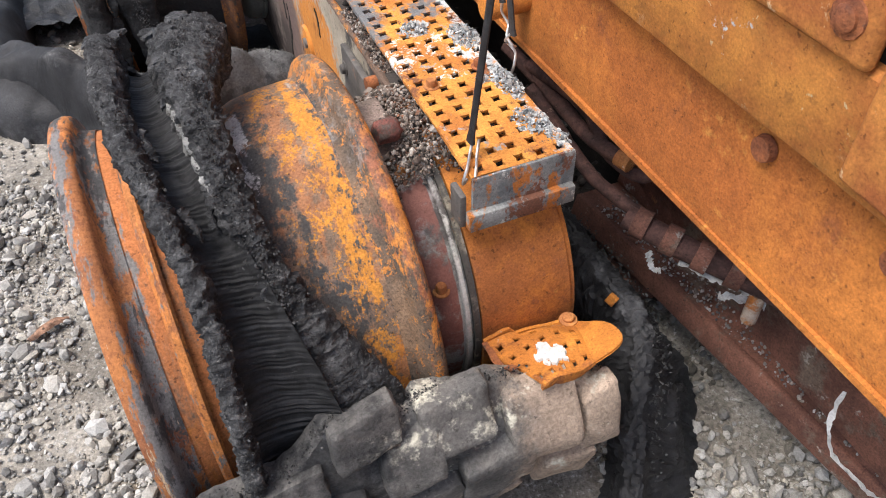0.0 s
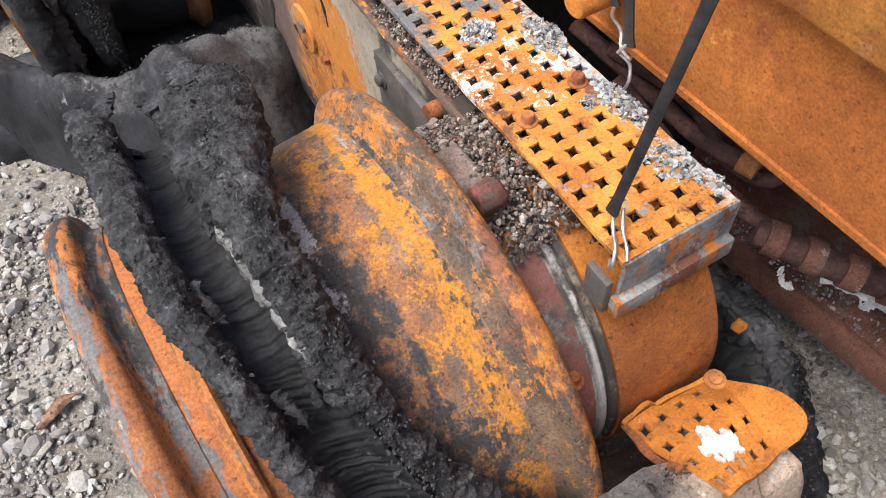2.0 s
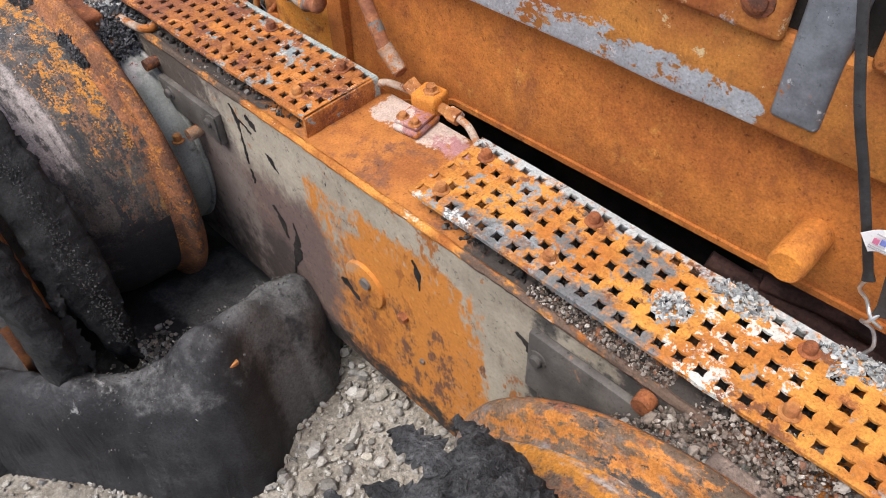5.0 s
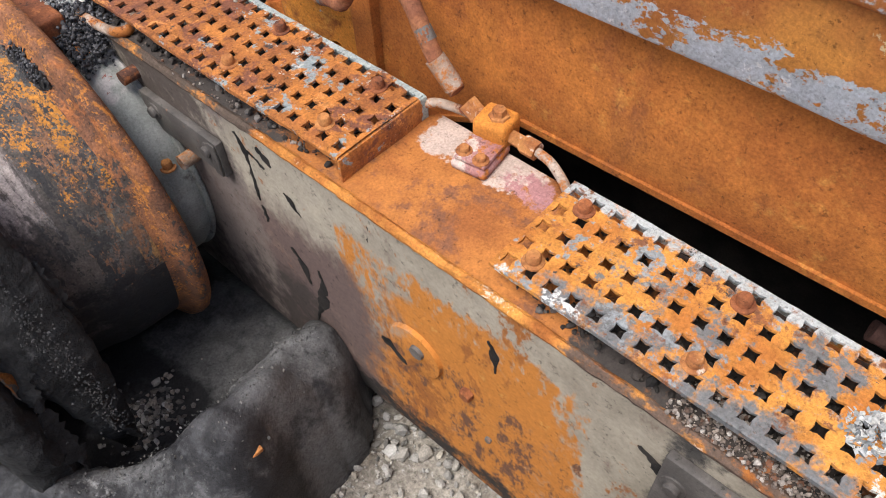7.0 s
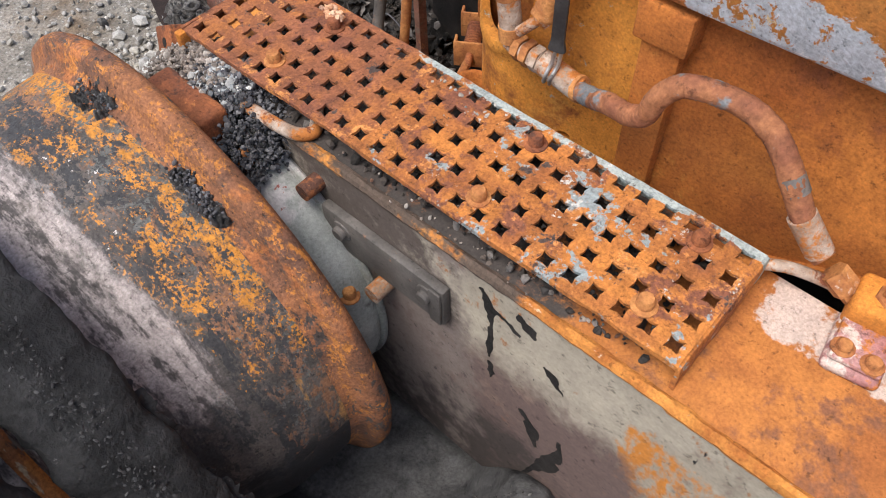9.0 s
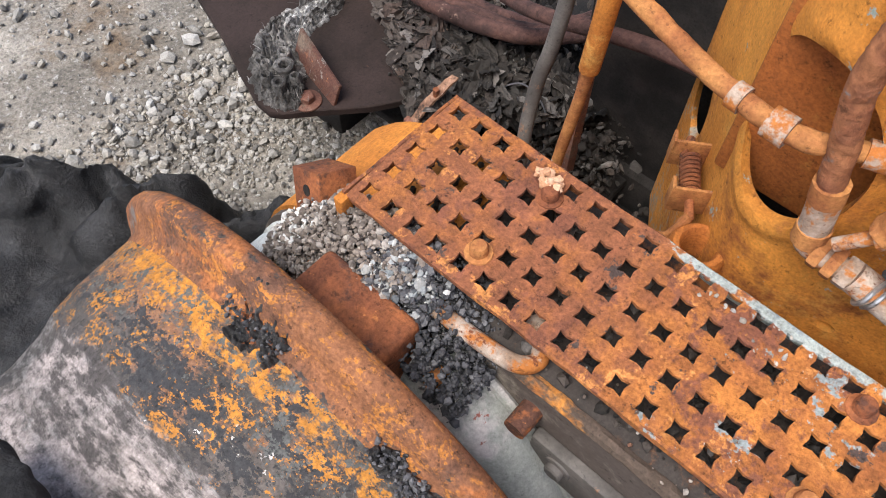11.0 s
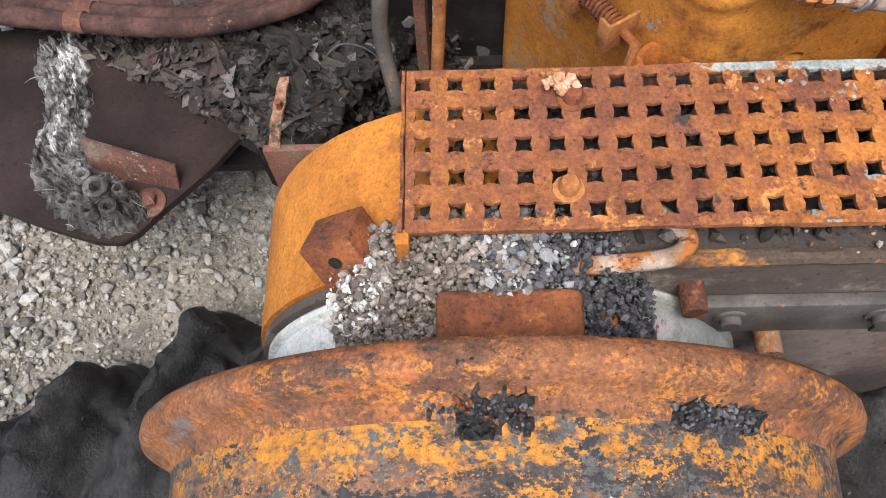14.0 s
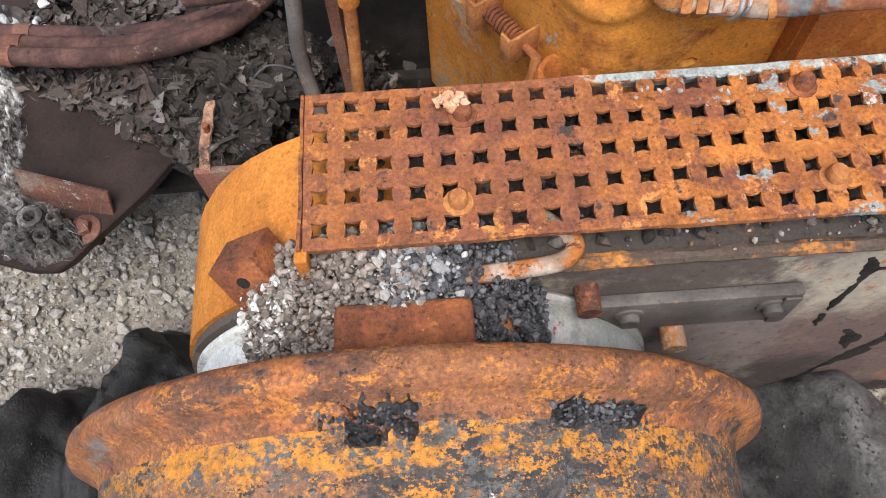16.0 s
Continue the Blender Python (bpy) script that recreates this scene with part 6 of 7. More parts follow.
part("rib_cap", block(0.138, 0.20, 0.264, 0.326, 0.845, 0.892, 0.004), FRAME, frame_ob, "square rib cap")
part("tab", block(0.136, 0.150, 0.345, 0.385, 0.895, 1.2, 0.008, None, 3), COVER, frame_ob, "rounded painted tab")


def pierced(y0, y1, z0, z1, depth, holes, step=0.007, thick=0.016):
    """An upright wall, x a function of (y, z), with oval openings through it."""
    bm = bmesh.new()
    cols, rows = round((y1 - y0) / step), round((z1 - z0) / step)
    v = {}

    def vert(i, j):
        if (i, j) not in v:
            y, z = y0 + (y1 - y0) * i / cols, z0 + (z1 - z0) * j / rows
            for a, b, ry, rz in holes:
                q = math.hypot((y - a) / ry, (z - b) / rz)
                if abs(q - 1) < 0.75 * step / min(ry, rz):
                    y, z = a + (y - a) / q, b + (z - b) / q
            v[i, j] = bm.verts.new((depth(y, z), y, z))
        return v[i, j]
    for i in range(cols):
        for j in range(rows):
            y, z = y0 + (y1 - y0) * (i + 0.5) / cols, z0 + (z1 - z0) * (j + 0.5) / rows
            if not any(((y - a) / ry) ** 2 + ((z - b) / rz) ** 2 < 1 for a, b, ry, rz in holes):
                bm.faces.new((vert(i, j), vert(i + 1, j), vert(i + 1, j + 1), vert(i, j + 1)))
    ext = bmesh.ops.extrude_face_region(bm, geom=list(bm.faces))
    bmesh.ops.translate(bm, vec=(thick, 0, 0), verts=[g for g in ext["geom"] if isinstance(g, bmesh.types.BMVert)])
    return bm


CAST = layered("casting_rust", (0.50, 0.185, 0.028), (0.68, 0.285, 0.045), 5, [((0.27, 0.09, 0.026), 6, 0.52, 0.68, ONE, (), 0), ((0.62, 0.31, 0.065), 9, 0.54, 0.7, ONE, (), 0), ((0.30, 0.36, 0.34), 22, 0.62, 0.66, ONE, (), 0), ((0.34, 0.30, 0.24), 14, 0.52, 0.62, ONE, (("Z", 0.2, 0.585, 0.03),), 0)], fine=0.28, bump=0.3, seed=101, salt=0.4)


def bulge(y, z):
    """The casting's face, running smoothly into the slanting web."""
    a = 0.190 - 0.022 * math.exp(-((y - 0.50) / 0.07) ** 2) + 0.05 * max(0.0, 0.66 - z) ** 2
    b = 0.255 + 1.60 * (y - 0.607)
    q = 0.016
    m = max(a, b)
    lip = 0.007 * math.exp(-((math.hypot((y - 0.535) / 0.066, (z - 0.815) / 0.098) - 1.10) / 0.12) ** 2)
    return m + q * math.log(math.exp((a - m) / q) + math.exp((b - m) / q)) - lip


part("casting", pierced(0.318, 0.712, 0.30, 1.30, bulge, ((0.532, 0.815, 0.066, 0.098), (0.415, 0.605, 0.012, 0.008), (0.676, 0.600, 0.024, 0.055))), CAST, frame_ob, "orange rusted casting with a large oval opening and a smaller one", 60)
part("recess", block(0.224, 0.238, 0.45, 0.600, 0.68, 0.96, 0.004), FRAME, frame_ob, "rusted wall inside the opening")
part("ring_boss", turned([(0.57, 0.019), (0.616, 0.019), (0.620, 0.022), (0.620, 0.028), (0.614, 0.032), (0.57, 0.033)], (0.172, 0.562, 0), "Z", 32), FRAME, frame_ob, "rusted ring boss round a hole")
# black wall and floor added to stand for the shaded void behind the openings
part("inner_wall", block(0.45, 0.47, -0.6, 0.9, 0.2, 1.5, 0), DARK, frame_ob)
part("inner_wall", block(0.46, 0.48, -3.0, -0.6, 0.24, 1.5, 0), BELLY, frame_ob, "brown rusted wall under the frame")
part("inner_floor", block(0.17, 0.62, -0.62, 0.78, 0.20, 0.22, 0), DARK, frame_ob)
part("leg", block(0.43, 0.60, 0.55, 0.85, GROUND - 0.03, 0.3, 0.01), DARK, frame_ob, "sooty leg under the frame")
part("leg", block(0.44, 0.60, -2.6, -2.2, GROUND - 0.03, 0.8, 0.01), DARK, frame_ob)


def spring_bracket():
    ob = thing("spring_latch", (0.24, 0.628, 0.56), "small rusted latch with a coil spring on the frame", "latch")
    m = Matrix(((0.848, -0.53, 0, 0.257), (0.53, 0.848, 0, 0.597), (0, 0, 1, 0.622), (0, 0, 0, 1)))

    def put(bm):
        bmesh.ops.transform(bm, matrix=m, verts=bm.verts)
        return bm
    base = part("base_plate", put(block(-0.046, 0.046, -0.004, 0.0035, -0.060, 0.042, 0.0015)), LATCH, ob, "scorched grey-blue base plate with slots")
    # slots are dark inlays, their shaded depth put into the colour
    for t, z in ((-0.022, -0.045), (0.018, -0.040), (0.034, 0.010)):
        part("slot", put(block(t - 0.0035, t + 0.0035, 0.003, 0.0045, z - 0.016, z + 0.014, 0.003)), DARK, base)
    for t in (-0.036, 0.030):
        part("cheek", put(block(t - 0.002, t + 0.002, 0.004, 0.050, -0.020, 0.022, 0.001)), FIT, ob, "thin bent bracket cheek")
        part("cheek_lip", put(block(t - 0.002, t + 0.016, 0.047, 0.051, -0.020, 0.022, 0.001)), FIT, ob)
    part("coil_spring", put(tube([(-0.033 + 0.00100 * k, 0.028 + 0.0105 * math.cos(k * math.pi / 3), 0.001 + 0.0105 * math.sin(k * math.pi / 3)) for k in range(62)], 0.0021, 300, 6)), BLOCK, ob, "rusted coil spring")
    part("spindle", put(rod([(-0.062, 0.0045), (-0.060, 0.0055), (0.052, 0.0055), (0.054, 0.0045)], (0, 0.028, 0.001), "X", 12)), BLOCK, ob)
    part("lever", put(tube([(-0.058, 0.028, 0.004), (-0.064, 0.036, -0.012), (-0.066, 0.044, -0.03), (-0.060, 0.050, -0.042)], 0.006, 24, 8, rough=0.001)), FIT, ob)
    return ob


LATCH = layered("scorched_blue_grey", (0.16, 0.17, 0.17), (0.30, 0.33, 0.33), 26, [(RUST_M, 14, 0.48, 0.56, ONE, (), 0), (RUST_D, 20, 0.56, 0.64, ONE, (), 0)], fine=0.35, bump=0.3, seed=111)
spring_bracket()


# ---- valve, pipes and hoses ----
PINK = layered("chalky_pink_crust", (0.30, 0.13, 0.11), (0.44, 0.24, 0.20), 18, [((0.56, 0.46, 0.41), 14, 0.50, 0.56, ONE, (), 0), (RUST_M, 16, 0.54, 0.6, ONE, (), 0)], fine=0.35, bump=0.4, seed=107)
def valve():
    ob = thing("valve_block", (0.07, -0.02, 0.692), "orange rusted valve block with hexagon fittings on the beam", "valve")
    m = Matrix.Translation((0.058, -0.022, 0)) @ pose(0, 0, 0, 0, 0, 8)
    part("foot", block(-0.038, 0.030, -0.027, 0.027, 0.692, 0.706, 0.006, m, 3), PINK, ob, "chalky pink foot plate")
    part("foot", block(-0.034, 0.028, -0.024, 0.024, 0.707, 0.714, 0.003, m), PINK, ob)
    for x, y in ((-0.022, 0.012), (-0.022, -0.016)):
        part("bolt", hexbolt((0.058 + x, -0.022 + y, 0.713), 0.0075, 0.009, "Z", True, 2), FIT, ob)
    part("body", block(0.012, 0.060, -0.024, 0.026, 0.705, 0.748, 0.008, m, 3), CAP, ob, "orange rusted valve body")
    part("plug", rod([(0, 0.015), (0.004, 0.014), (0.005, 0.010), (0.014, 0.009)], (0.094, -0.020, 0.747), "Z", 6), FIT, ob)
    part("fitting", rod([(-0.034, 0.008), (-0.034, 0.0135), (-0.012, 0.0135), (-0.012, 0.010), (0.016, 0.010)], (0.094, -0.050, 0.725), "Y", 6), FIT, ob, "hexagon fitting")
    part("fitting", rod([(0.0, 0.011), (0.012, 0.011), (0.012, 0.0145), (0.036, 0.0145), (0.036, 0.009)], (0.094, 0.004, 0.722), "Y", 6, pose(0, 0, 0, 32, 0, 0)), FIT, ob, "hexagon fitting")
    for o in ob.children:
        o.location = (0.010, 0.014, -0.010 if o.name.startswith(("body", "plug", "fitting")) else 0.0)
    return ob


valve()


def line_thing(name, pts, r, material, label, category, n=80, sides=12, ends=(), **kw):
    ob = thing(name, pts[0], label, category)
    part("pipe" if "pipe" in name else "sleeve", tube(pts, r, n, sides, **kw), material, ob)
    for k, (a, b, rr, m, nm) in enumerate(ends):
        part(nm, tube([a, [(p + q) / 2 for p, q in zip(a, b)], b], rr, 8, 12), m, ob, "pale crimped end" if m is PALE else "")
    return ob


line_thing("brake_pipe", [(0.104, -0.066, 0.715), (0.098, -0.095, 0.716), (0.083, -0.125, 0.715), (0.076, -0.142, 0.705), (0.074, -0.165, 0.700)], 0.0065, PALE, "short pale steel pipe bending under the step", "pipe")
line_thing("brake_pipe", [(0.104, 0.024, 0.716), (0.097, 0.055, 0.720), (0.087, 0.085, 0.722), (0.078, 0.115, 0.712), (0.070, 0.16, 0.705)], 0.0065, PALE, "pale steel pipe running under the step", "pipe")
line_thing("hydraulic_hose", [(0.142, 0.428, 0.750), (0.149, 0.398, 0.735), (0.134, 0.360, 0.746), (0.118, 0.325, 0.768), (0.108, 0.292, 0.779), (0.104, 0.273, 0.796), (0.102, 0.264, 0.826), (0.111, 0.242, 0.846), (0.117, 0.190, 0.850), (0.109, 0.150, 0.842), (0.101, 0.121, 0.8155), (0.096, 0.093, 0.781), (0.101, 0.072, 0.752), (0.100, 0.062, 0.746)], 0.0120, HOSE_O, "rusty braided hydraulic hose arching over the step", "hose", 260, 14,
           [((0.142, 0.432, 0.751), (0.145, 0.378, 0.737), 0.0150, PALE, "ferrule"), ((0.1448, 0.381, 0.7375), (0.1444, 0.374, 0.7395), 0.0165, FIT, "collar"), ((0.096, 0.097, 0.785), (0.101, 0.068, 0.749), 0.0142, PALE, "ferrule"), ((0.1013, 0.1225, 0.8175), (0.0995, 0.110, 0.803), 0.0126, STRIP, "band")], ribs=0.028, rib_n=110, rough=0.0012, freq=90)
line_thing("hydraulic_hose", [(0.145, 0.479, 0.755), (0.144, 0.485, 0.80), (0.142, 0.498, 0.87), (0.140, 0.512, 0.95), (0.15, 0.50, 1.08)], 0.0115, HOSE_O, "upright rusty hydraulic hose with crimped fittings", "hose", 140, 14,
           [((0.145, 0.481, 0.775), (0.1440, 0.4865, 0.812), 0.0140, PALE, "ferrule"), ((0.1440, 0.4865, 0.812), (0.1435, 0.490, 0.832), 0.0150, FIT, "collar"), ((0.1455, 0.479, 0.757), (0.145, 0.481, 0.777), 0.0155, FIT, "nut")], ribs=0.028, rib_n=60, rough=0.0012, freq=90)
elb = thing("hose_elbow", (0.14, 0.46, 0.74), "row of rusted hexagon pipe fittings on the casting", "fitting")
part("elbow", tube([(0.145, 0.479, 0.770), (0.145, 0.480, 0.757), (0.144, 0.474, 0.752), (0.142, 0.455, 0.752), (0.141, 0.430, 0.752)], 0.0115, 40, 14), PALE, elb)
for y, x, z, r, w, mm in ((0.4640, 0.1430, 0.752, 0.0160, 0.005, FIT), (0.4500, 0.1420, 0.752, 0.0170, 0.005, FIT), (0.4370, 0.1410, 0.752, 0.0160, 0.006, PALE)):
    part("nut", rod([(-w, r * 0.94), (-w * 0.7, r), (w * 0.7, r), (w, r * 0.94)], (x, y, z), "Y", 6, pose(0, 0, 0, 0, 0, -4)), mm, elb, "hexagon nut")
part("threaded_stub", tube([(0.1324, 0.460, 0.784), (0.138, 0.448, 0.797), (0.1436, 0.4366, 0.809)], 0.0065, 20, 10), PALE, elb, "pale threaded stub")
part("stub_nut", tube([(0.1425, 0.439, 0.8065), (0.1450, 0.4340, 0.8120)], 0.0125, 6, 6), PALE, elb, "pale nut")
part("rough_sleeve", tube([(0.1450, 0.4340, 0.812), (0.151, 0.424, 0.850), (0.156, 0.415, 0.892)], 0.0165, 40, 14, rough=0.002, freq=160), FIT, elb, "rough wound rusty sleeve")
part("clamp", tube([(0.156, 0.415, 0.892), (0.158, 0.412, 0.915)], 0.0185, 8, 8), PALE, elb, "whitish clamp")
line_thing("steel_pipe", [(0.175, 0.74, 0.88), (0.155, 0.637, 0.862), (0.1445, 0.590, 0.86), (0.138, 0.543, 0.86), (0.1436, 0.516, 0.86), (0.153, 0.499, 0.86), (0.1645, 0.473, 0.86), (0.170, 0.451, 0.862)], 0.0095, FIT, "rusted steel pipe clamped to the casting", "pipe", 80, 12, [((0.139, 0.556, 0.86), (0.138, 0.536, 0.86), 0.0140, PALE, "clamp"), ((0.1445, 0.592, 0.86), (0.143, 0.580, 0.86), 0.0125, PALE, "clamp"), ((0.160, 0.484, 0.86), (0.168, 0.458, 0.861), 0.0120, PALE, "end_nut")], rough=0.001, freq=60)

# ---- rubber straps ----


def strap(pts, w, label, hooks=()):
    ob = thing("rubber_strap", pts[0], label, "strap", "black rubber straps")
    line = curve_points(pts, 60)
    part("band", sweep(line, lambda s: [(w * a * (1 + 0.35 * max(0, 1 - s * 18)), w * 0.42 * b * (1 + 0.5 * max(0, 1 - s * 18))) for a, b in ((1, 0.5), (0.6, 1), (-0.6, 1), (-1, 0.5), (-1, -0.5), (-0.6, -1), (0.6, -1), (1, -0.5))], up=(1, 0.2, 0)), BUNGEE, ob)
    for h in hooks:
        part("hook", tube(h, 0.0023, 50, 8), STEEL, ob, "bent steel wire hook")
    return ob


strap([(-0.061, -0.905, 0.752), (-0.058, -0.917, 0.83), (-0.052, -0.938, 0.97), (-0.046, -0.959, 1.11), (-0.02, -0.975, 1.25), (0.06, -0.98, 1.42), (0.15, -0.98, 1.50)], 0.0060, "black rubber strap hooked to the step plate corner",
      [[(-0.056, -0.903, 0.757), (-0.066, -0.915, 0.742), (-0.080, -0.938, 0.738), (-0.090, -0.948, 0.728), (-0.090, -0.945, 0.715), (-0.080, -0.935, 0.712)], [(-0.050, -0.910, 0.757), (-0.060, -0.925, 0.742), (-0.070, -0.945, 0.738), (-0.076, -0.955, 0.730)]])
st2 = strap([(0.079, -0.714, 0.842), (0.078, -0.697, 0.885), (0.076, -0.664, 0.965), (0.074, -0.625, 1.06), (0.09, -0.58, 1.2), (0.15, -0.56, 1.35)], 0.0052, "thin black rubber strap with a white paper tag",
            [[(0.079, -0.714, 0.848), (0.080, -0.710, 0.825), (0.086, -0.722, 0.808), (0.078, -0.735, 0.795), (0.082, -0.748, 0.785), (0.090, -0.742, 0.778)]])
strap([(0.084, -0.742, 0.800), (0.082, -0.734, 0.85), (0.077, -0.716, 0.96), (0.073, -0.698, 1.07), (0.09, -0.68, 1.2), (0.15, -0.67, 1.35)], 0.0066, "black rubber strap hung from the machine frame",
      [[(0.084, -0.742, 0.806), (0.076, -0.735, 0.790), (0.084, -0.728, 0.778), (0.090, -0.742, 0.768), (0.084, -0.752, 0.752), (0.082, -0.748, 0.735), (0.080, -0.742, 0.722)]])
strap([(0.135, 0.408, 0.785), (0.133, 0.407, 0.85), (0.131, 0.407, 0.95), (0.133, 0.40, 1.10), (0.19, 0.38, 1.25)], 0.0078, "black rubber strap hooked on the hose fitting",
      [[(0.135, 0.408, 0.792), (0.133, 0.412, 0.765), (0.126, 0.414, 0.750), (0.130, 0.418, 0.736), (0.140, 0.420, 0.734)], [(0.137, 0.402, 0.792), (0.135, 0.404, 0.765), (0.127, 0.407, 0.750), (0.132, 0.411, 0.735)]])
tag = part("paper_tag", sweep([Vector((0.064 + 0.002 * math.sin(k * 0.4), -0.694 - 0.0023 * k, 0.900 + 0.0016 * k)) for k in range(13)], lambda s: [(-0.0004, -0.013), (0.0004, -0.013), (0.0004, 0.013), (-0.0004, 0.013)]), TAG, st2, "small white printed tag")
for k, (z, y0, y1, mm) in enumerate(((0.004, -0.707, -0.701, TAG_RED), (0.001, -0.714, -0.708, TAG_BLUE), (-0.006, -0.717, -0.699, TAG_GREY), (-0.009, -0.718, -0.699, TAG_GREY), (0.010, -0.716, -0.702, TAG_GREY))):
    zc = 0.900 + z - 0.70 * ((y0 + y1) / 2 + 0.694)
    part("print_bar", block(0.0596, 0.0606, y0, y1, zc - (0.0035 if k < 2 else 0.0007), zc + (0.0035 if k < 2 else 0.0007), 0), mm, tag)


# ---- loose on the gravel ----
chip = thing("rust_chip", (0.192, -0.972, 0.362), "small orange rusted chip lying on the burnt sidewall", "chip")
part("chip", block(-0.006, 0.006, -0.009, 0.009, -0.010, 0.010, 0.002, Matrix.Translation((0.192, -0.972, 0.357)) @ pose(0, 0, 0, 20, 15, 30), 2), STEP_C, chip)
flake = thing("bark_flake", (-0.86, -0.325, GROUND), "thin curled brown flake lying on the gravel", "flake")
part("flake", sweep(curve_points([(-0.905, -0.345, 0.062), (-0.875, -0.332, 0.070), (-0.845, -0.316, 0.070), (-0.815, -0.312, 0.062)], 24), lambda s: [(w * math.sin(math.pi * (0.12 + 0.76 * s)), h) for w, h in ((-0.013, -0.004), (-0.006, 0.002), (0.006, 0.002), (0.013, -0.005), (0.006, 0.0), (-0.006, 0.0))], rough=0.003, freq=40), TANNED, flake)


# ---- under the frame, beside the front wheel ----
belly = thing("belly_plate", (0.5, -1.1, GROUND), "brown rusted belly plate littered with ash under the frame", "belly plate")
m = Matrix.Translation((0.50, -1.10, 0.22)) @ pose(0, 0, 0, 4, 10, 10)
part("plate", block(-0.09, 0.20, -0.75, 0.50, -0.010, 0.010, 0.004, m), BELLY, belly)
part("flange", block(-0.10, -0.085, -0.75, 0.50, -0.045, 0.012, 0.004, m), BELLY, belly)
part("rail", block(0.02, 0.07, -0.75, 0.50, 0.012, 0.05, 0.006, m), BELLY, belly, "raised rusted rail")
part("foot", block(-0.06, 0.15, -0.70, -0.55, -0.26, -0.012, 0.004, m), BELLY, belly)
part("foot", block(-0.06, 0.15, 0.30, 0.45, -0.26, -0.012, 0.004, m), BELLY, belly)
rng = np.random.default_rng(90)
chunks("litter", [(*(m @ Vector((rng.uniform(-0.085, 0.02), rng.uniform(-0.6, 0.45), 0.012 + 0.004 * rng.random()))), rng.uniform(0.002, 0.009)) for _ in range(1100)], RUBBLE, "grey grit scattered on the belly plate", "grit", seed=91)
for k, (pts, r, mm) in enumerate((
        ([(0.19, -0.62, 0.60), (0.215, -0.70, 0.545), (0.235, -0.80, 0.500), (0.262, -0.90, 0.490), (0.285, -0.96, 0.47)], 0.013, HOSE),
        ([(0.21, -0.58, 0.62), (0.25, -0.72, 0.60), (0.262, -0.80, 0.545), (0.30, -0.86, 0.525), (0.36, -0.86, 0.55)], 0.012, HOSE),
        ([(0.23, -0.56, 0.60), (0.28, -0.70, 0.62), (0.29, -0.80, 0.57), (0.335, -0.88, 0.54), (0.38, -0.90, 0.56)], 0.012, HOSE),
        ([(0.20, -0.50, 0.62), (0.23, -0.66, 0.58), (0.245, -0.76, 0.56), (0.275, -0.85, 0.555)], 0.014, HOSE))):
    line_thing("hydraulic_hose", pts, r, mm, "brown burnt hydraulic hose hanging under the frame", "hose", 60, 12, [(pts[-1], tuple(0.7 * p + 0.3 * q for p, q in zip(pts[-1], pts[-2])), r * 1.25, FIT, "ferrule")], rough=0.0015, freq=50)
pump = thing("pipe_manifold", (0.33, -1.0, 0.44), "brown rusted pipe manifold with collars under the frame", "manifold")
part("pipe", tube([(0.245, -0.90, 0.485), (0.30, -0.98, 0.465), (0.40, -1.12, 0.44), (0.46, -1.22, 0.42)], 0.022, 40, 14, rough=0.0012, freq=40), HOSE, pump)
for s in ((0.262, -0.925, 0.48), (0.295, -0.972, 0.468), (0.33, -1.02, 0.457), (0.365, -1.07, 0.448)):
    part("collar", tube([(s[0] - 0.008, s[1] + 0.011, s[2] + 0.002), s, (s[0] + 0.008, s[1] - 0.011, s[2] - 0.002)], 0.028, 6, 14), BELLY, pump, "rusted collar")
part("pin", rod([(0.0, 0.014), (0.07, 0.014)], (0.385, -1.11, 0.36), "Z", 14), PALE, pump, "pale upright pin")


def foil(pts, w, seed, label):
    ob = thing("burnt_foil", pts[0], label, "foil", "scraps of white foil")
    rg = random.Random(seed)
    ws = [w * rg.uniform(0.3, 1.0) for _ in range(30)]
    part("scrap", sweep(curve_points(pts, 28), lambda s: [(-ws[int(s * 28)], -0.0006), (ws[-1 - int(s * 28)], -0.0006), (ws[-1 - int(s * 28)], 0.0006), (-ws[int(s * 28)], 0.0006)], rough=0.004, freq=45, seed=seed), WHITE, ob)


foil([(0.30, -1.00, 0.435), (0.33, -1.04, 0.43), (0.36, -1.08, 0.425), (0.39, -1.11, 0.42)], 0.010, 1, "ragged white strip of burnt foil")
foil([(0.37, -1.045, 0.36), (0.40, -1.07, 0.365), (0.43, -1.10, 0.362)], 0.012, 2, "ragged white strip of burnt foil")
foil([(0.27, -0.95, 0.43), (0.275, -0.965, 0.40), (0.29, -0.97, 0.39)], 0.010, 3, "ragged white scrap of burnt foil")
foil([(0.40, -1.31, 0.40), (0.37, -1.33, 0.36), (0.37, -1.36, 0.31), (0.40, -1.41, 0.27), (0.42, -1.45, 0.26)], 0.006, 4, "ragged white scrap of burnt foil")
# burnt litter in the gap between beam and frame
chunks("burnt_litter", scatter(1600, lambda r: (r.uniform(0.115, 0.40), r.uniform(-0.62, 0.75), 0.225 + 0.10 * r.random() ** 2), 0.008, 0.03, 95), BURNT, "sooty burnt litter in the gap beside the beam", "litter", flat=(1.4, 1.0, 0.6), seed=96)
# black tray added where the gap falls into shade
part("tray", block(0.108, 0.20, -0.62, 0.78, 0.19, 0.215, 0.003), DARK, frame_ob, "near-black tray that holds the gap's shade")

# ---- beyond the far end of the beam ----
arm = thing("arm_plate", (0.2, 1.3, GROUND), "dark brown steel arm plate with grey ash on it", "arm plate")


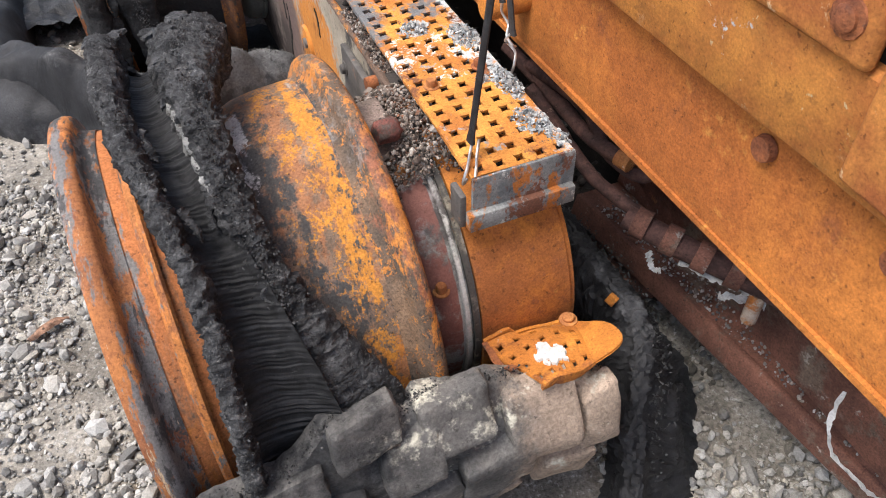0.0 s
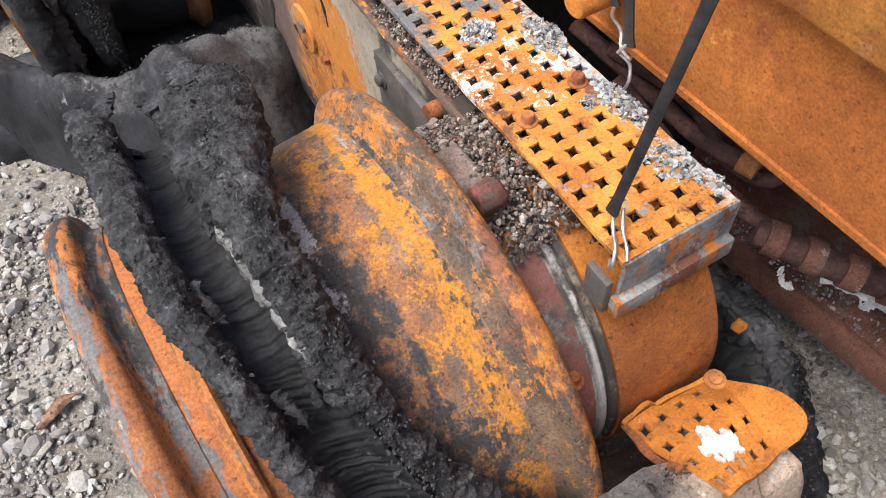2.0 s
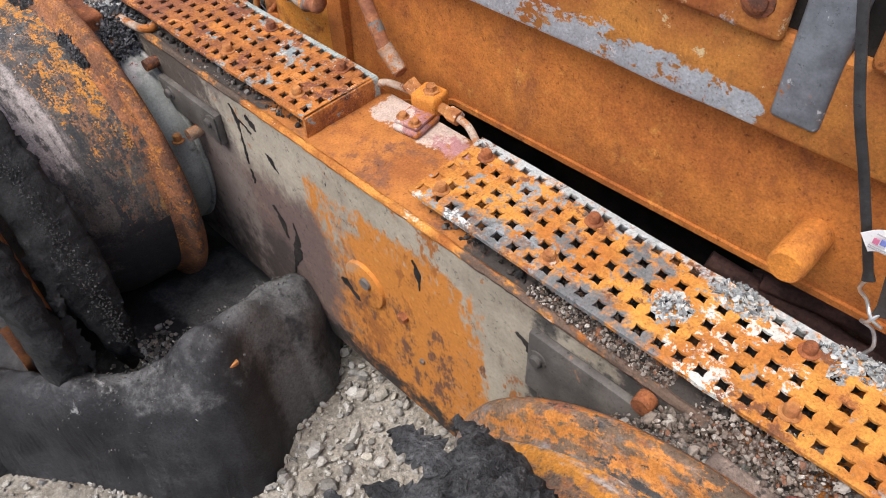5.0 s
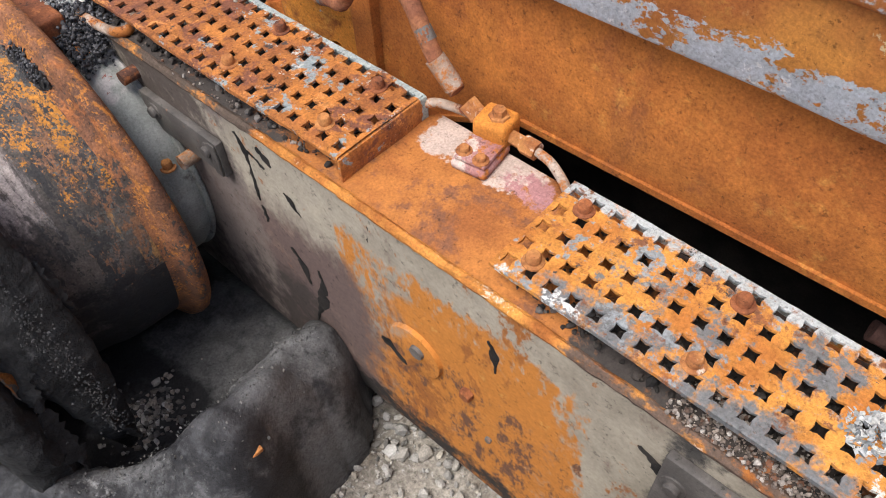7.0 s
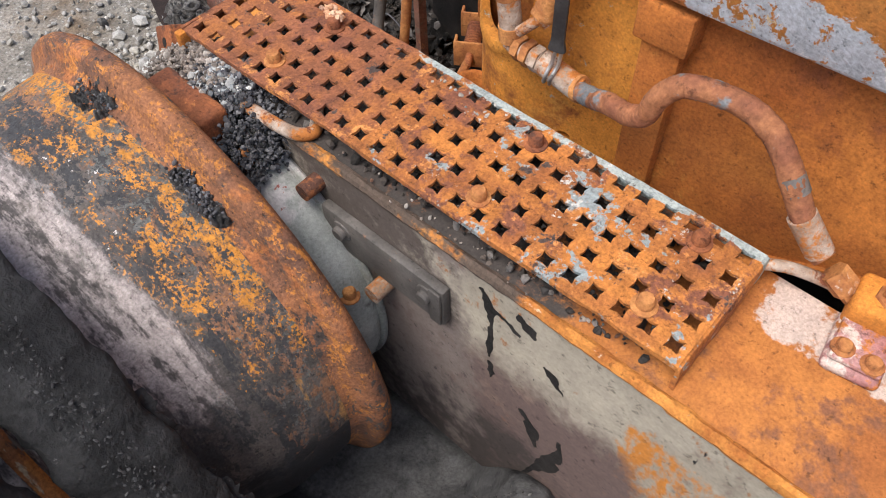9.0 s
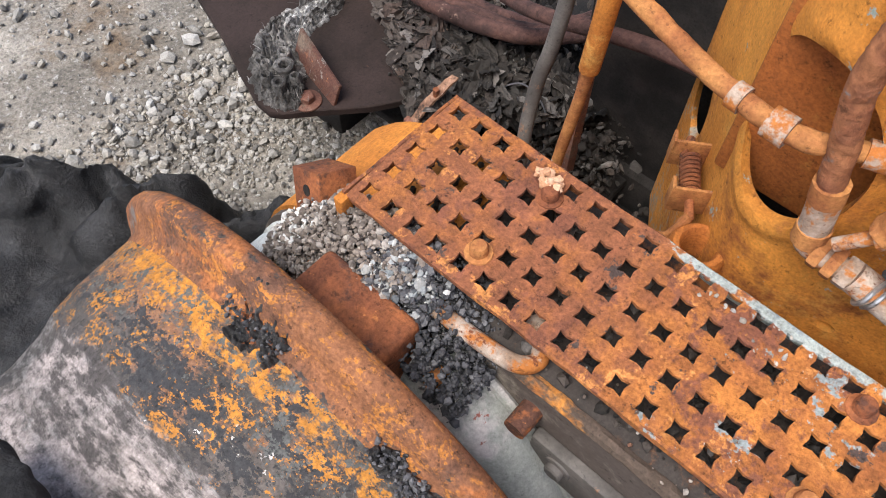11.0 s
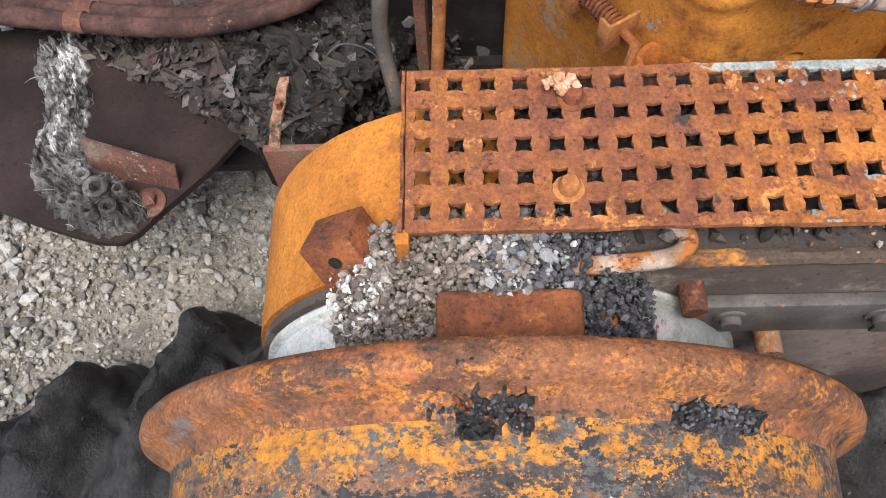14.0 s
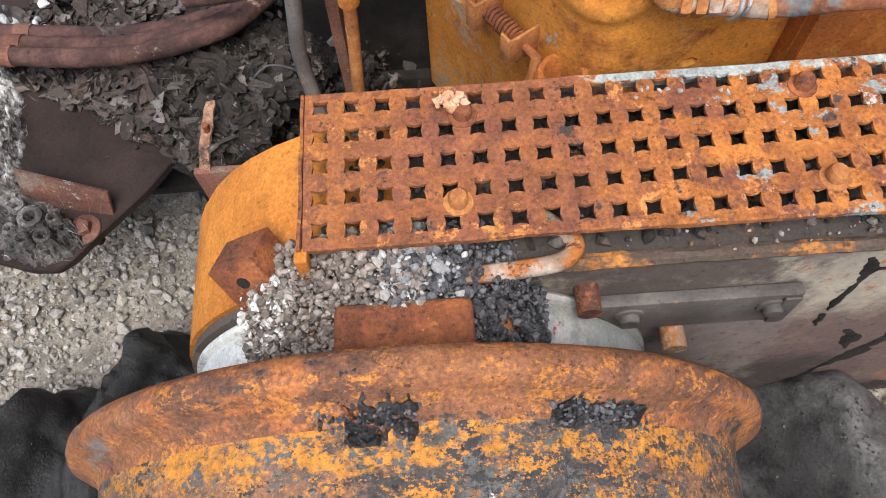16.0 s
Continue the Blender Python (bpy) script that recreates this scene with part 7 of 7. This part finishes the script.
def flat_plate(pts, z, thick, material, name, parent, label="", slope=(0, 0)):
    bm = bmesh.new()
    f = bm.faces.new([bm.verts.new((x, y, z + slope[0] * (x - pts[0][0]) + slope[1] * (y - pts[0][1]))) for x, y in pts])
    r = bmesh.ops.extrude_face_region(bm, geom=[f])
    bmesh.ops.translate(bm, vec=(0, 0, -thick), verts=[g for g in r["geom"] if isinstance(g, bmesh.types.BMVert)])
    bmesh.ops.bevel(bm, geom=list(bm.edges), offset=0.002, segments=1, affect="EDGES")
    return part(name, bm, material, parent, label)


flat_plate([(0.62, 1.10), (0.30, 1.07), (0.255, 1.085), (0.225, 1.105), (0.196, 1.125), (0.125, 1.19), (0.095, 1.215), (0.083, 1.235), (0.085, 1.27), (0.11, 1.345), (0.14, 1.42), (0.20, 1.62), (0.62, 1.75)], 0.39, 0.016, ARM, "plate", arm)
up_m = Matrix.Translation((0.178, 1.230, 0.389)) @ pose(0, 0, 0, 0, 0, 77) @ pose(0, 0, 0, 24, 0, 0)
upstand = block(-0.066, 0.066, -0.003, 0.003, -0.004, 0.056, 0.0012, up_m)
for v in upstand.verts:
    q = up_m.inverted() @ v.co
    v.co = up_m @ Vector((q.x, q.y, q.z - 0.9 * max(0.0, -q.x - 0.046) * (q.z > 0.02)))
part("upstand", upstand, BELLY, arm, "short brown upstand with a cut corner")
part("foot", block(0.30, 0.55, 1.35, 1.6, GROUND - 0.03, 0.376, 0.01), DARK, arm)
bt = part("washer", rod([(0.0, 0.023), (0.003, 0.023), (0.004, 0.020)], (0.140, 1.204, 0.390), "Z", 28), BELLY, arm)
part("nut", rod([(0.0, 0.0125), (0.011, 0.0125), (0.013, 0.010)], (0.140, 1.204, 0.393), "Z", 6), BELLY, bt, "rusted hexagon nut")


def strands(name, places, material, label, seed, length=(0.015, 0.05), thick=0.0007, lift=0.35, group=""):
    """Thin burnt fibres, each a bent three-sided thread, joined into one mesh of stuff."""
    rng = np.random.default_rng(seed)
    P = np.asarray(places, float)
    n = len(P)
    a = rng.uniform(0, 2 * np.pi, n)
    d = np.stack([np.cos(a), np.sin(a), rng.normal(0, lift, n)], 1)
    side = np.stack([-np.sin(a), np.cos(a), rng.normal(0, 0.3, n)], 1)
    ln = rng.uniform(*length, n)[:, None]
    bow = rng.normal(0, 0.35, n)[:, None]
    th = thick * rng.uniform(0.6, 1.8, n)
    V = np.zeros((n, 5, 3, 3))
    for k in range(5):
        t = k / 4 - 0.5
        mid = P[:, :3] + d * ln * t + side * ln * bow * (0.25 - t * t)
        w = (th * (1.0 - 0.85 * abs(2 * t)))[:, None]
        for j in range(3):
            V[:, k, j] = mid + w * (math.cos(2.1 * j) * side + math.sin(2.1 * j) * np.array((0, 0, 1.0)))
    quads = np.array([(3 * k + j, 3 * k + (j + 1) % 3, 3 * k + 3 + (j + 1) % 3, 3 * k + 3 + j) for k in range(4) for j in range(3)])
    me = bpy.data.meshes.new(name)
    me.from_pydata(V.reshape(-1, 3).tolist(), [], (quads[None] + 15 * np.arange(n)[:, None, None]).reshape(-1, 4).tolist())
    me.materials.append(material)
    return tagged(new(name, me), label, "fibres", kind="stuff")


def fluff(name, path, n, spread, size, material, label, seed, flat=(2.6, 0.5, 0.35)):
    return chunks(name, fray(n, path, spread, seed, size), material, label, "ash", flat=flat, seed=seed + 1)


ASHF = islands("fibrous_ash", [(0.05, 0.047, 0.045), (0.18, 0.175, 0.17), (0.10, 0.095, 0.09), (0.42, 0.41, 0.40), (0.04, 0.037, 0.035), (0.26, 0.25, 0.24), (0.08, 0.075, 0.07)])
MAT = islands("matted_litter", [(0.02, 0.018, 0.016), (0.07, 0.06, 0.052), (0.035, 0.03, 0.026), (0.15, 0.135, 0.12), (0.05, 0.042, 0.036), (0.28, 0.26, 0.24), (0.018, 0.016, 0.015), (0.06, 0.045, 0.038)])
ASHM = layered("crusted_ash", (0.11, 0.104, 0.10), (0.27, 0.26, 0.25), 30, [((0.58, 0.58, 0.57), 14, 0.50, 0.60, (0.7, 3.0, 1), (("X", 0.20, 0.5, 0.03),), 0), ((0.045, 0.041, 0.038), 18, 0.52, 0.60, (0.6, 2.8, 1), (), 0), ((0.065, 0.062, 0.060), 12, 0.30, 0.52, ONE, (("X", 0.0, 0.172, 0.012),), 0), ((0.20, 0.195, 0.19), 34, 0.60, 0.68, ONE, (), 0)], rough=0.95, fine=0.5, bump=0.9, bump_scale=200, seed=109, lumps=1.2, lump_scale=70)
MATM = layered("matted_burnt_fibres", (0.014, 0.012, 0.011), (0.045, 0.037, 0.032), 40, [((0.17, 0.155, 0.145), 30, 0.54, 0.64, (1, 2.2, 1), (), 0), ((0.30, 0.285, 0.27), 46, 0.62, 0.70, (2.2, 1, 1), (), 0), ((0.012, 0.011, 0.010), 24, 0.51, 0.58, ONE, (), 0), ((0.012, 0.011, 0.011), 14, 0.36, 0.50, ONE, (("Y", 0.6, 1.12, 0.04),), 0)], rough=0.95, fine=0.6, bump=1.0, bump_scale=170, seed=113, lumps=1.6, lump_scale=60)


def ash_sheet(points, widths, rise, seed):
    """A crumpled, ragged-edged ribbon of ash lying on the plate."""
    line = curve_points(points, 150)
    bm = bmesh.new()
    rows = []
    for i, p in enumerate(line):
        s = i / 150
        d = (line[min(i + 1, 150)] - line[max(i - 1, 0)]).normalized()
        across = Vector((d.y, -d.x, 0))
        w = float(np.interp(s, np.linspace(0, 1, len(widths)), widths))
        row = []
        for k in range(37):
            u = k / 18 - 1
            rag = w * (1 + 0.30 * noise.noise((s * 14, 2.0 * (u > 0), seed)) + 0.18 * noise.noise((s * 40, 5.0 * (u > 0), seed)))
            q = p + across * (u * rag)
            fold = 1.3 * abs(noise.noise((u * 2.2 + seed, s * 7, 0))) + 0.9 * abs(noise.noise((u * 5 + 2 * s, s * 11, seed))) + 0.35 * noise.noise((u * 12, s * 34, 2.0)) - 0.2
            body = max(0.0, 1 - abs(u) ** 4)
            z = q.z - 0.004 * (abs(u) > 0.97) + body * (rise * 0.35 + rise * fold)
            row.append(bm.verts.new((q.x + 0.002 * noise.noise((u * 9, s * 50, 1)), q.y + 0.002 * noise.noise((u * 9, s * 50, 9)), z)))
        rows.append(row)
    for a, b in zip(rows, rows[1:]):
        for k in range(36):
            bm.faces.new((a[k], a[k + 1], b[k + 1], b[k]))
    return bm


band = [(0.42, 1.385, 0.391), (0.374, 1.373, 0.391), (0.307, 1.347, 0.391), (0.245, 1.345, 0.391), (0.197, 1.337, 0.391), (0.158, 1.305, 0.391)]
ash = thing("ash_heap", (0.2, 1.3, 0.391), "pale crumpled ash sheet and dark burnt rings on the arm plate", "ash")
part("ash_sheet", ash_sheet(band, (0.030, 0.040, 0.031, 0.033, 0.040, 0.040), 0.024, 3.0), ASHM, ash, "pale crumpled sheet of fibrous ash", 70)
knot = [(0.175, 1.315, 0.391), (0.150, 1.290, 0.391), (0.133, 1.258, 0.391), (0.130, 1.230, 0.391), (0.142, 1.212, 0.391)]
part("ash_lump", ash_sheet(knot, (0.040, 0.046, 0.044, 0.034, 0.018), 0.026, 8.0), ASHM, ash, "dark grey lumpy ash", 70)
for k, (x, y, r) in enumerate(((0.152, 1.268, 0.017), (0.122, 1.246, 0.012), (0.118, 1.272, 0.010), (0.148, 1.236, 0.009), (0.172, 1.290, 0.011), (0.136, 1.292, 0.009))):
    part("ring", turned([(-0.014, r * 0.45), (0.004, r * 0.5), (0.007, r * 0.75), (0.004, r), (-0.014, r * 1.05)], (x, y, 0.416), "Z", 24, wob=0.002), ASHM, ash, "grey burnt ring")
rng = np.random.default_rng(100)
lines = [curve_points(band, 60), curve_points(knot, 60)]
strands("ash_fibres", [(*(lines[0][int(rng.integers(0, 61))] + Vector((rng.normal(0, 0.020), rng.normal(0, 0.022), 0.010 + 0.010 * rng.random()))),) for _ in range(70)], ASHF, "grey burnt fibres frayed out of the ash sheet", 110, (0.010, 0.035), 0.0004, 0.2)
strands("ash_fibres", [(*(lines[1][int(rng.integers(0, 61))] + Vector((rng.normal(0, 0.022), rng.normal(0, 0.022), 0.014 + 0.010 * rng.random()))),) for _ in range(40)], ASHF, "grey burnt fibres on the ash heap", 112, (0.008, 0.025), 0.0004, 0.3)


def beside(s, u):
    # along the plate's edge, and away from it
    return Vector((0.385 - 0.16 * s + 0.11 * u, 1.300 - 0.255 * s - 0.065 * u, 0.0))


def mat_z(p, u):
    rag = 0.16 * noise.noise((p.x * 26, p.y * 26, 0)) + 0.10 * noise.noise((p.x * 80, p.y * 80, 4))
    rise = min(1.0, max(0.0, (u + rag) / 0.16)) ** 0.6
    crumple = 0.036 * abs(noise.noise((p.x * 22, p.y * 22, 1))) + 0.024 * abs(noise.noise((p.x * 55, p.y * 55, 2))) + 0.009 * noise.noise((p.x * 120, p.y * 120, 3)) + 0.004 * noise.noise((p.x * 260, p.y * 260, 3))
    sink = 0.035 * min(1.0, max(0.0, (u - 1.0) / 0.5))
    if p.x < 0.222 and p.y < 1.065:
        return 0.300
    return 0.380 + rise * (0.012 + 0.014 * min(1.0, u) - sink + crumple)


bm = bmesh.new()
rows = []
for i in range(211):
    row = []
    for k in range(171):
        u = -0.12 + 2.6 * k / 170
        p = beside(-0.35 + 1.60 * i / 210, u)
        row.append(bm.verts.new((p.x, p.y, mat_z(p, u))))
    rows.append(row)
for a, b in zip(rows, rows[1:]):
    for k in range(170):
        bm.faces.new((a[k], a[k + 1], b[k + 1], b[k]))
tagged(part("burnt_litter", bm, MATM, None, "", 80), "matted grey-brown burnt fibres and litter beside the arm plate", "litter", kind="stuff")
spots = []
for _ in range(1500):
    u, s = 2.0 * rng.random() ** 1.2, rng.uniform(-0.3, 1.2)
    p = beside(s, u)
    spots.append((p.x, p.y, mat_z(p, u) + 0.003))
strands("ash_fibres", spots, MAT, "grey-brown burnt fibres strewn over the litter", 104, (0.006, 0.028), 0.0006, 0.25)


def scraps(name, places, material, label, seed, size=(0.012, 0.04)):
    """Crumpled, torn scraps of burnt sheet with a rolled thickness, joined into one mesh of stuff."""
    rg = random.Random(seed)
    V, F = [], []
    for x, y, z in places:
        w, h = rg.uniform(*size), rg.uniform(*size) * 0.55
        m = Matrix.Translation((x, y, z + 0.3 * h)) @ pose(0, 0, 0, rg.gauss(0, 28), rg.gauss(0, 28), rg.uniform(0, 360))
        o, k0 = rg.uniform(0, 50), len(V)
        for low in (0.0, -0.0012):
            for i in range(7):
                for j in range(5):
                    a, b = i / 3 - 1, j / 2 - 1
                    rag = 1 + 0.45 * noise.noise((a * 1.7 + o, b * 1.7, 0))
                    fold = 0.32 * h * (abs(noise.noise((a * 1.6, b * 2.2, o))) * 2.2 + 0.5 * noise.noise((a * 4, b * 4, o)))
                    V.append(m @ Vector((w / 2 * a * rag, h * b * rag, fold + low)))
        for i in range(6):
            for j in range(4):
                q = (k0 + 5 * i + j, k0 + 5 * i + j + 1, k0 + 5 * i + j + 6, k0 + 5 * i + j + 5)
                F += [q, tuple(n + 35 for n in q[::-1])]
    me = bpy.data.meshes.new(name)
    me.from_pydata([tuple(v) for v in V], [], F)
    me.materials.append(material)
    return tagged(new(name, me), label, "litter", kind="stuff")


CLOTH = islands("burnt_cloth", [(0.022, 0.02, 0.019), (0.075, 0.062, 0.055), (0.03, 0.026, 0.024), (0.14, 0.12, 0.11), (0.05, 0.04, 0.036), (0.20, 0.18, 0.17), (0.018, 0.016, 0.016), (0.09, 0.062, 0.052), (0.034, 0.03, 0.028)])
scraps("burnt_scraps", [p for p in spots if p[1] > 1.12][:330], CLOTH, "crumpled grey-brown scraps of burnt cloth and fibre", 190)
scraps("burnt_scraps", [p for p in spots if p[1] <= 1.12][:340], BURNT, "black crumpled scraps of burnt wiring", 191)
chunks("burnt_litter", [(x, y, z, rng.uniform(0.006, 0.020)) for x, y, z in spots[:170]], BURNT, "black curled burnt scraps", "litter", flat=(1.6, 0.9, 0.4), seed=115)
fluff("burnt_litter", lambda s: (0.33 + 0.26 * ((s * 5.7) % 1.0), 0.80 + 0.36 * s, 0.33), 5600, 0.03, (0.004, 0.016), BURNT, "matted black burnt wiring and litter", 106, (1.6, 0.9, 0.7))
fluff("ash_heap", lambda s: (0.45 + 0.06 * s, 1.30 + 0.25 * s, 0.42), 260, 0.02, (0.012, 0.035), FLAKE, "pale ash lumps beside the hoses", 108, (1.2, 1.0, 0.6))
deck = thing("burnt_deck", (0.45, 1.0, GROUND), "sooty steel deck under the burnt litter", "deck")
part("deck_plate", block(0.26, 1.2, 0.76, 1.20, 0.27, 0.29, 0.004), DARK, deck)
part("leg", block(0.60, 0.75, 0.9, 1.1, GROUND - 0.03, 0.272, 0.004), DARK, deck)
part("front_lip", block(0.204, 0.216, 0.950, 1.052, 0.292, 0.412, 0.003), BELLY, deck, "brown rusted lip plate")
part("lip_shelf", block(0.216, 0.262, 0.950, 1.052, 0.292, 0.300, 0.002), DARK, deck)
br = thing("flat_bracket", (0.32, 1.05, 0.405), "rusted flat bracket standing in the litter", "bracket")
part("strap", sweep(curve_points([(0.285, 1.017, 0.468), (0.255, 1.022, 0.452), (0.230, 1.030, 0.432), (0.207, 1.038, 0.405)], 24), lambda s: [(-0.0075, -0.002), (0.0075, -0.002), (0.0075, 0.002), (-0.0075, 0.002)], rough=0.003, freq=45), TANNED, br)
part("stud", rod([(0.0, 0.005), (0.016, 0.005)], (0.250, 1.023, 0.446), "Z", 8), BLOCK, br)
knob = block(0.235, 0.295, 0.965, 1.005, 0.37, 0.425, 0.016, None, 3)
bmesh.ops.subdivide_edges(knob, edges=list(knob.edges), cuts=3, use_grid_fill=True)
part("grey_lump", crusted(knob, 0.012, 3.0), CHAR, br, "grey burnt lump", 70)
for k in range(3):
    dx, dz = 0.034 * k, -0.016 * k
    line_thing("hydraulic_hose", [(0.43 + dx, 1.72, 0.47 + dz), (0.41 + dx, 1.50, 0.475 + dz), (0.385 + dx, 1.32, 0.475 + dz), (0.375 + dx, 1.20, 0.47 + dz), (0.385 + dx, 1.10, 0.465 + dz), (0.425 + dx, 1.00, 0.46 + dz), (0.52 + dx, 0.93, 0.44)], 0.0140, HOSE, "thick brown burnt hydraulic hose in a loose loop", "hose", 120, 14, [((0.43 + dx, 1.72, 0.47 + dz), (0.425 + dx, 1.66, 0.471 + dz), 0.0175, FIT, "ferrule"), ((0.385 + dx, 1.325, 0.475 + dz), (0.3825 + dx, 1.30, 0.475 + dz), 0.0158, BELLY, "clamp_band")], rough=0.002, freq=60)
line_thing("control_rod", [(0.300, 0.795, 0.80), (0.292, 0.803, 0.60), (0.278, 0.812, 0.45), (0.27, 0.815, 0.30)], 0.0085, FIT, "upright orange rusted control rod", "rod", 40, 10, [((0.300, 0.795, 0.80), (0.2935, 0.802, 0.625), 0.0135, CAP, "sleeve_end")])
line_thing("hydraulic_hose", [(0.345, 0.865, 0.80), (0.318, 0.872, 0.62), (0.300, 0.880, 0.53), (0.268, 0.868, 0.44), (0.262, 0.862, 0.30)], 0.0105, STRIP, "grey burnt hose hanging beside the rod", "hose", 60, 12)
line_thing("steel_bar", [(0.345, 0.825, 0.80), (0.345, 0.83, 0.55), (0.345, 0.83, 0.29)], 0.011, BELLY, "dark brown upright bar", "bar", 20, 4)
line_thing("burnt_wire", [(0.31, 0.93, 0.33), (0.34, 0.98, 0.40), (0.37, 0.95, 0.43), (0.37, 0.90, 0.40), (0.35, 0.88, 0.33)], 0.0016, COAL, "thin black looped wire", "wire", 50, 6)
line_thing("steel_pipe", [(0.36, 0.62, 0.66), (0.40, 0.78, 0.60), (0.40, 0.95, 0.55), (0.44, 1.05, 0.50)], 0.012, HOSE, "dark burnt pipe across the engine bay", "pipe", 50, 10)
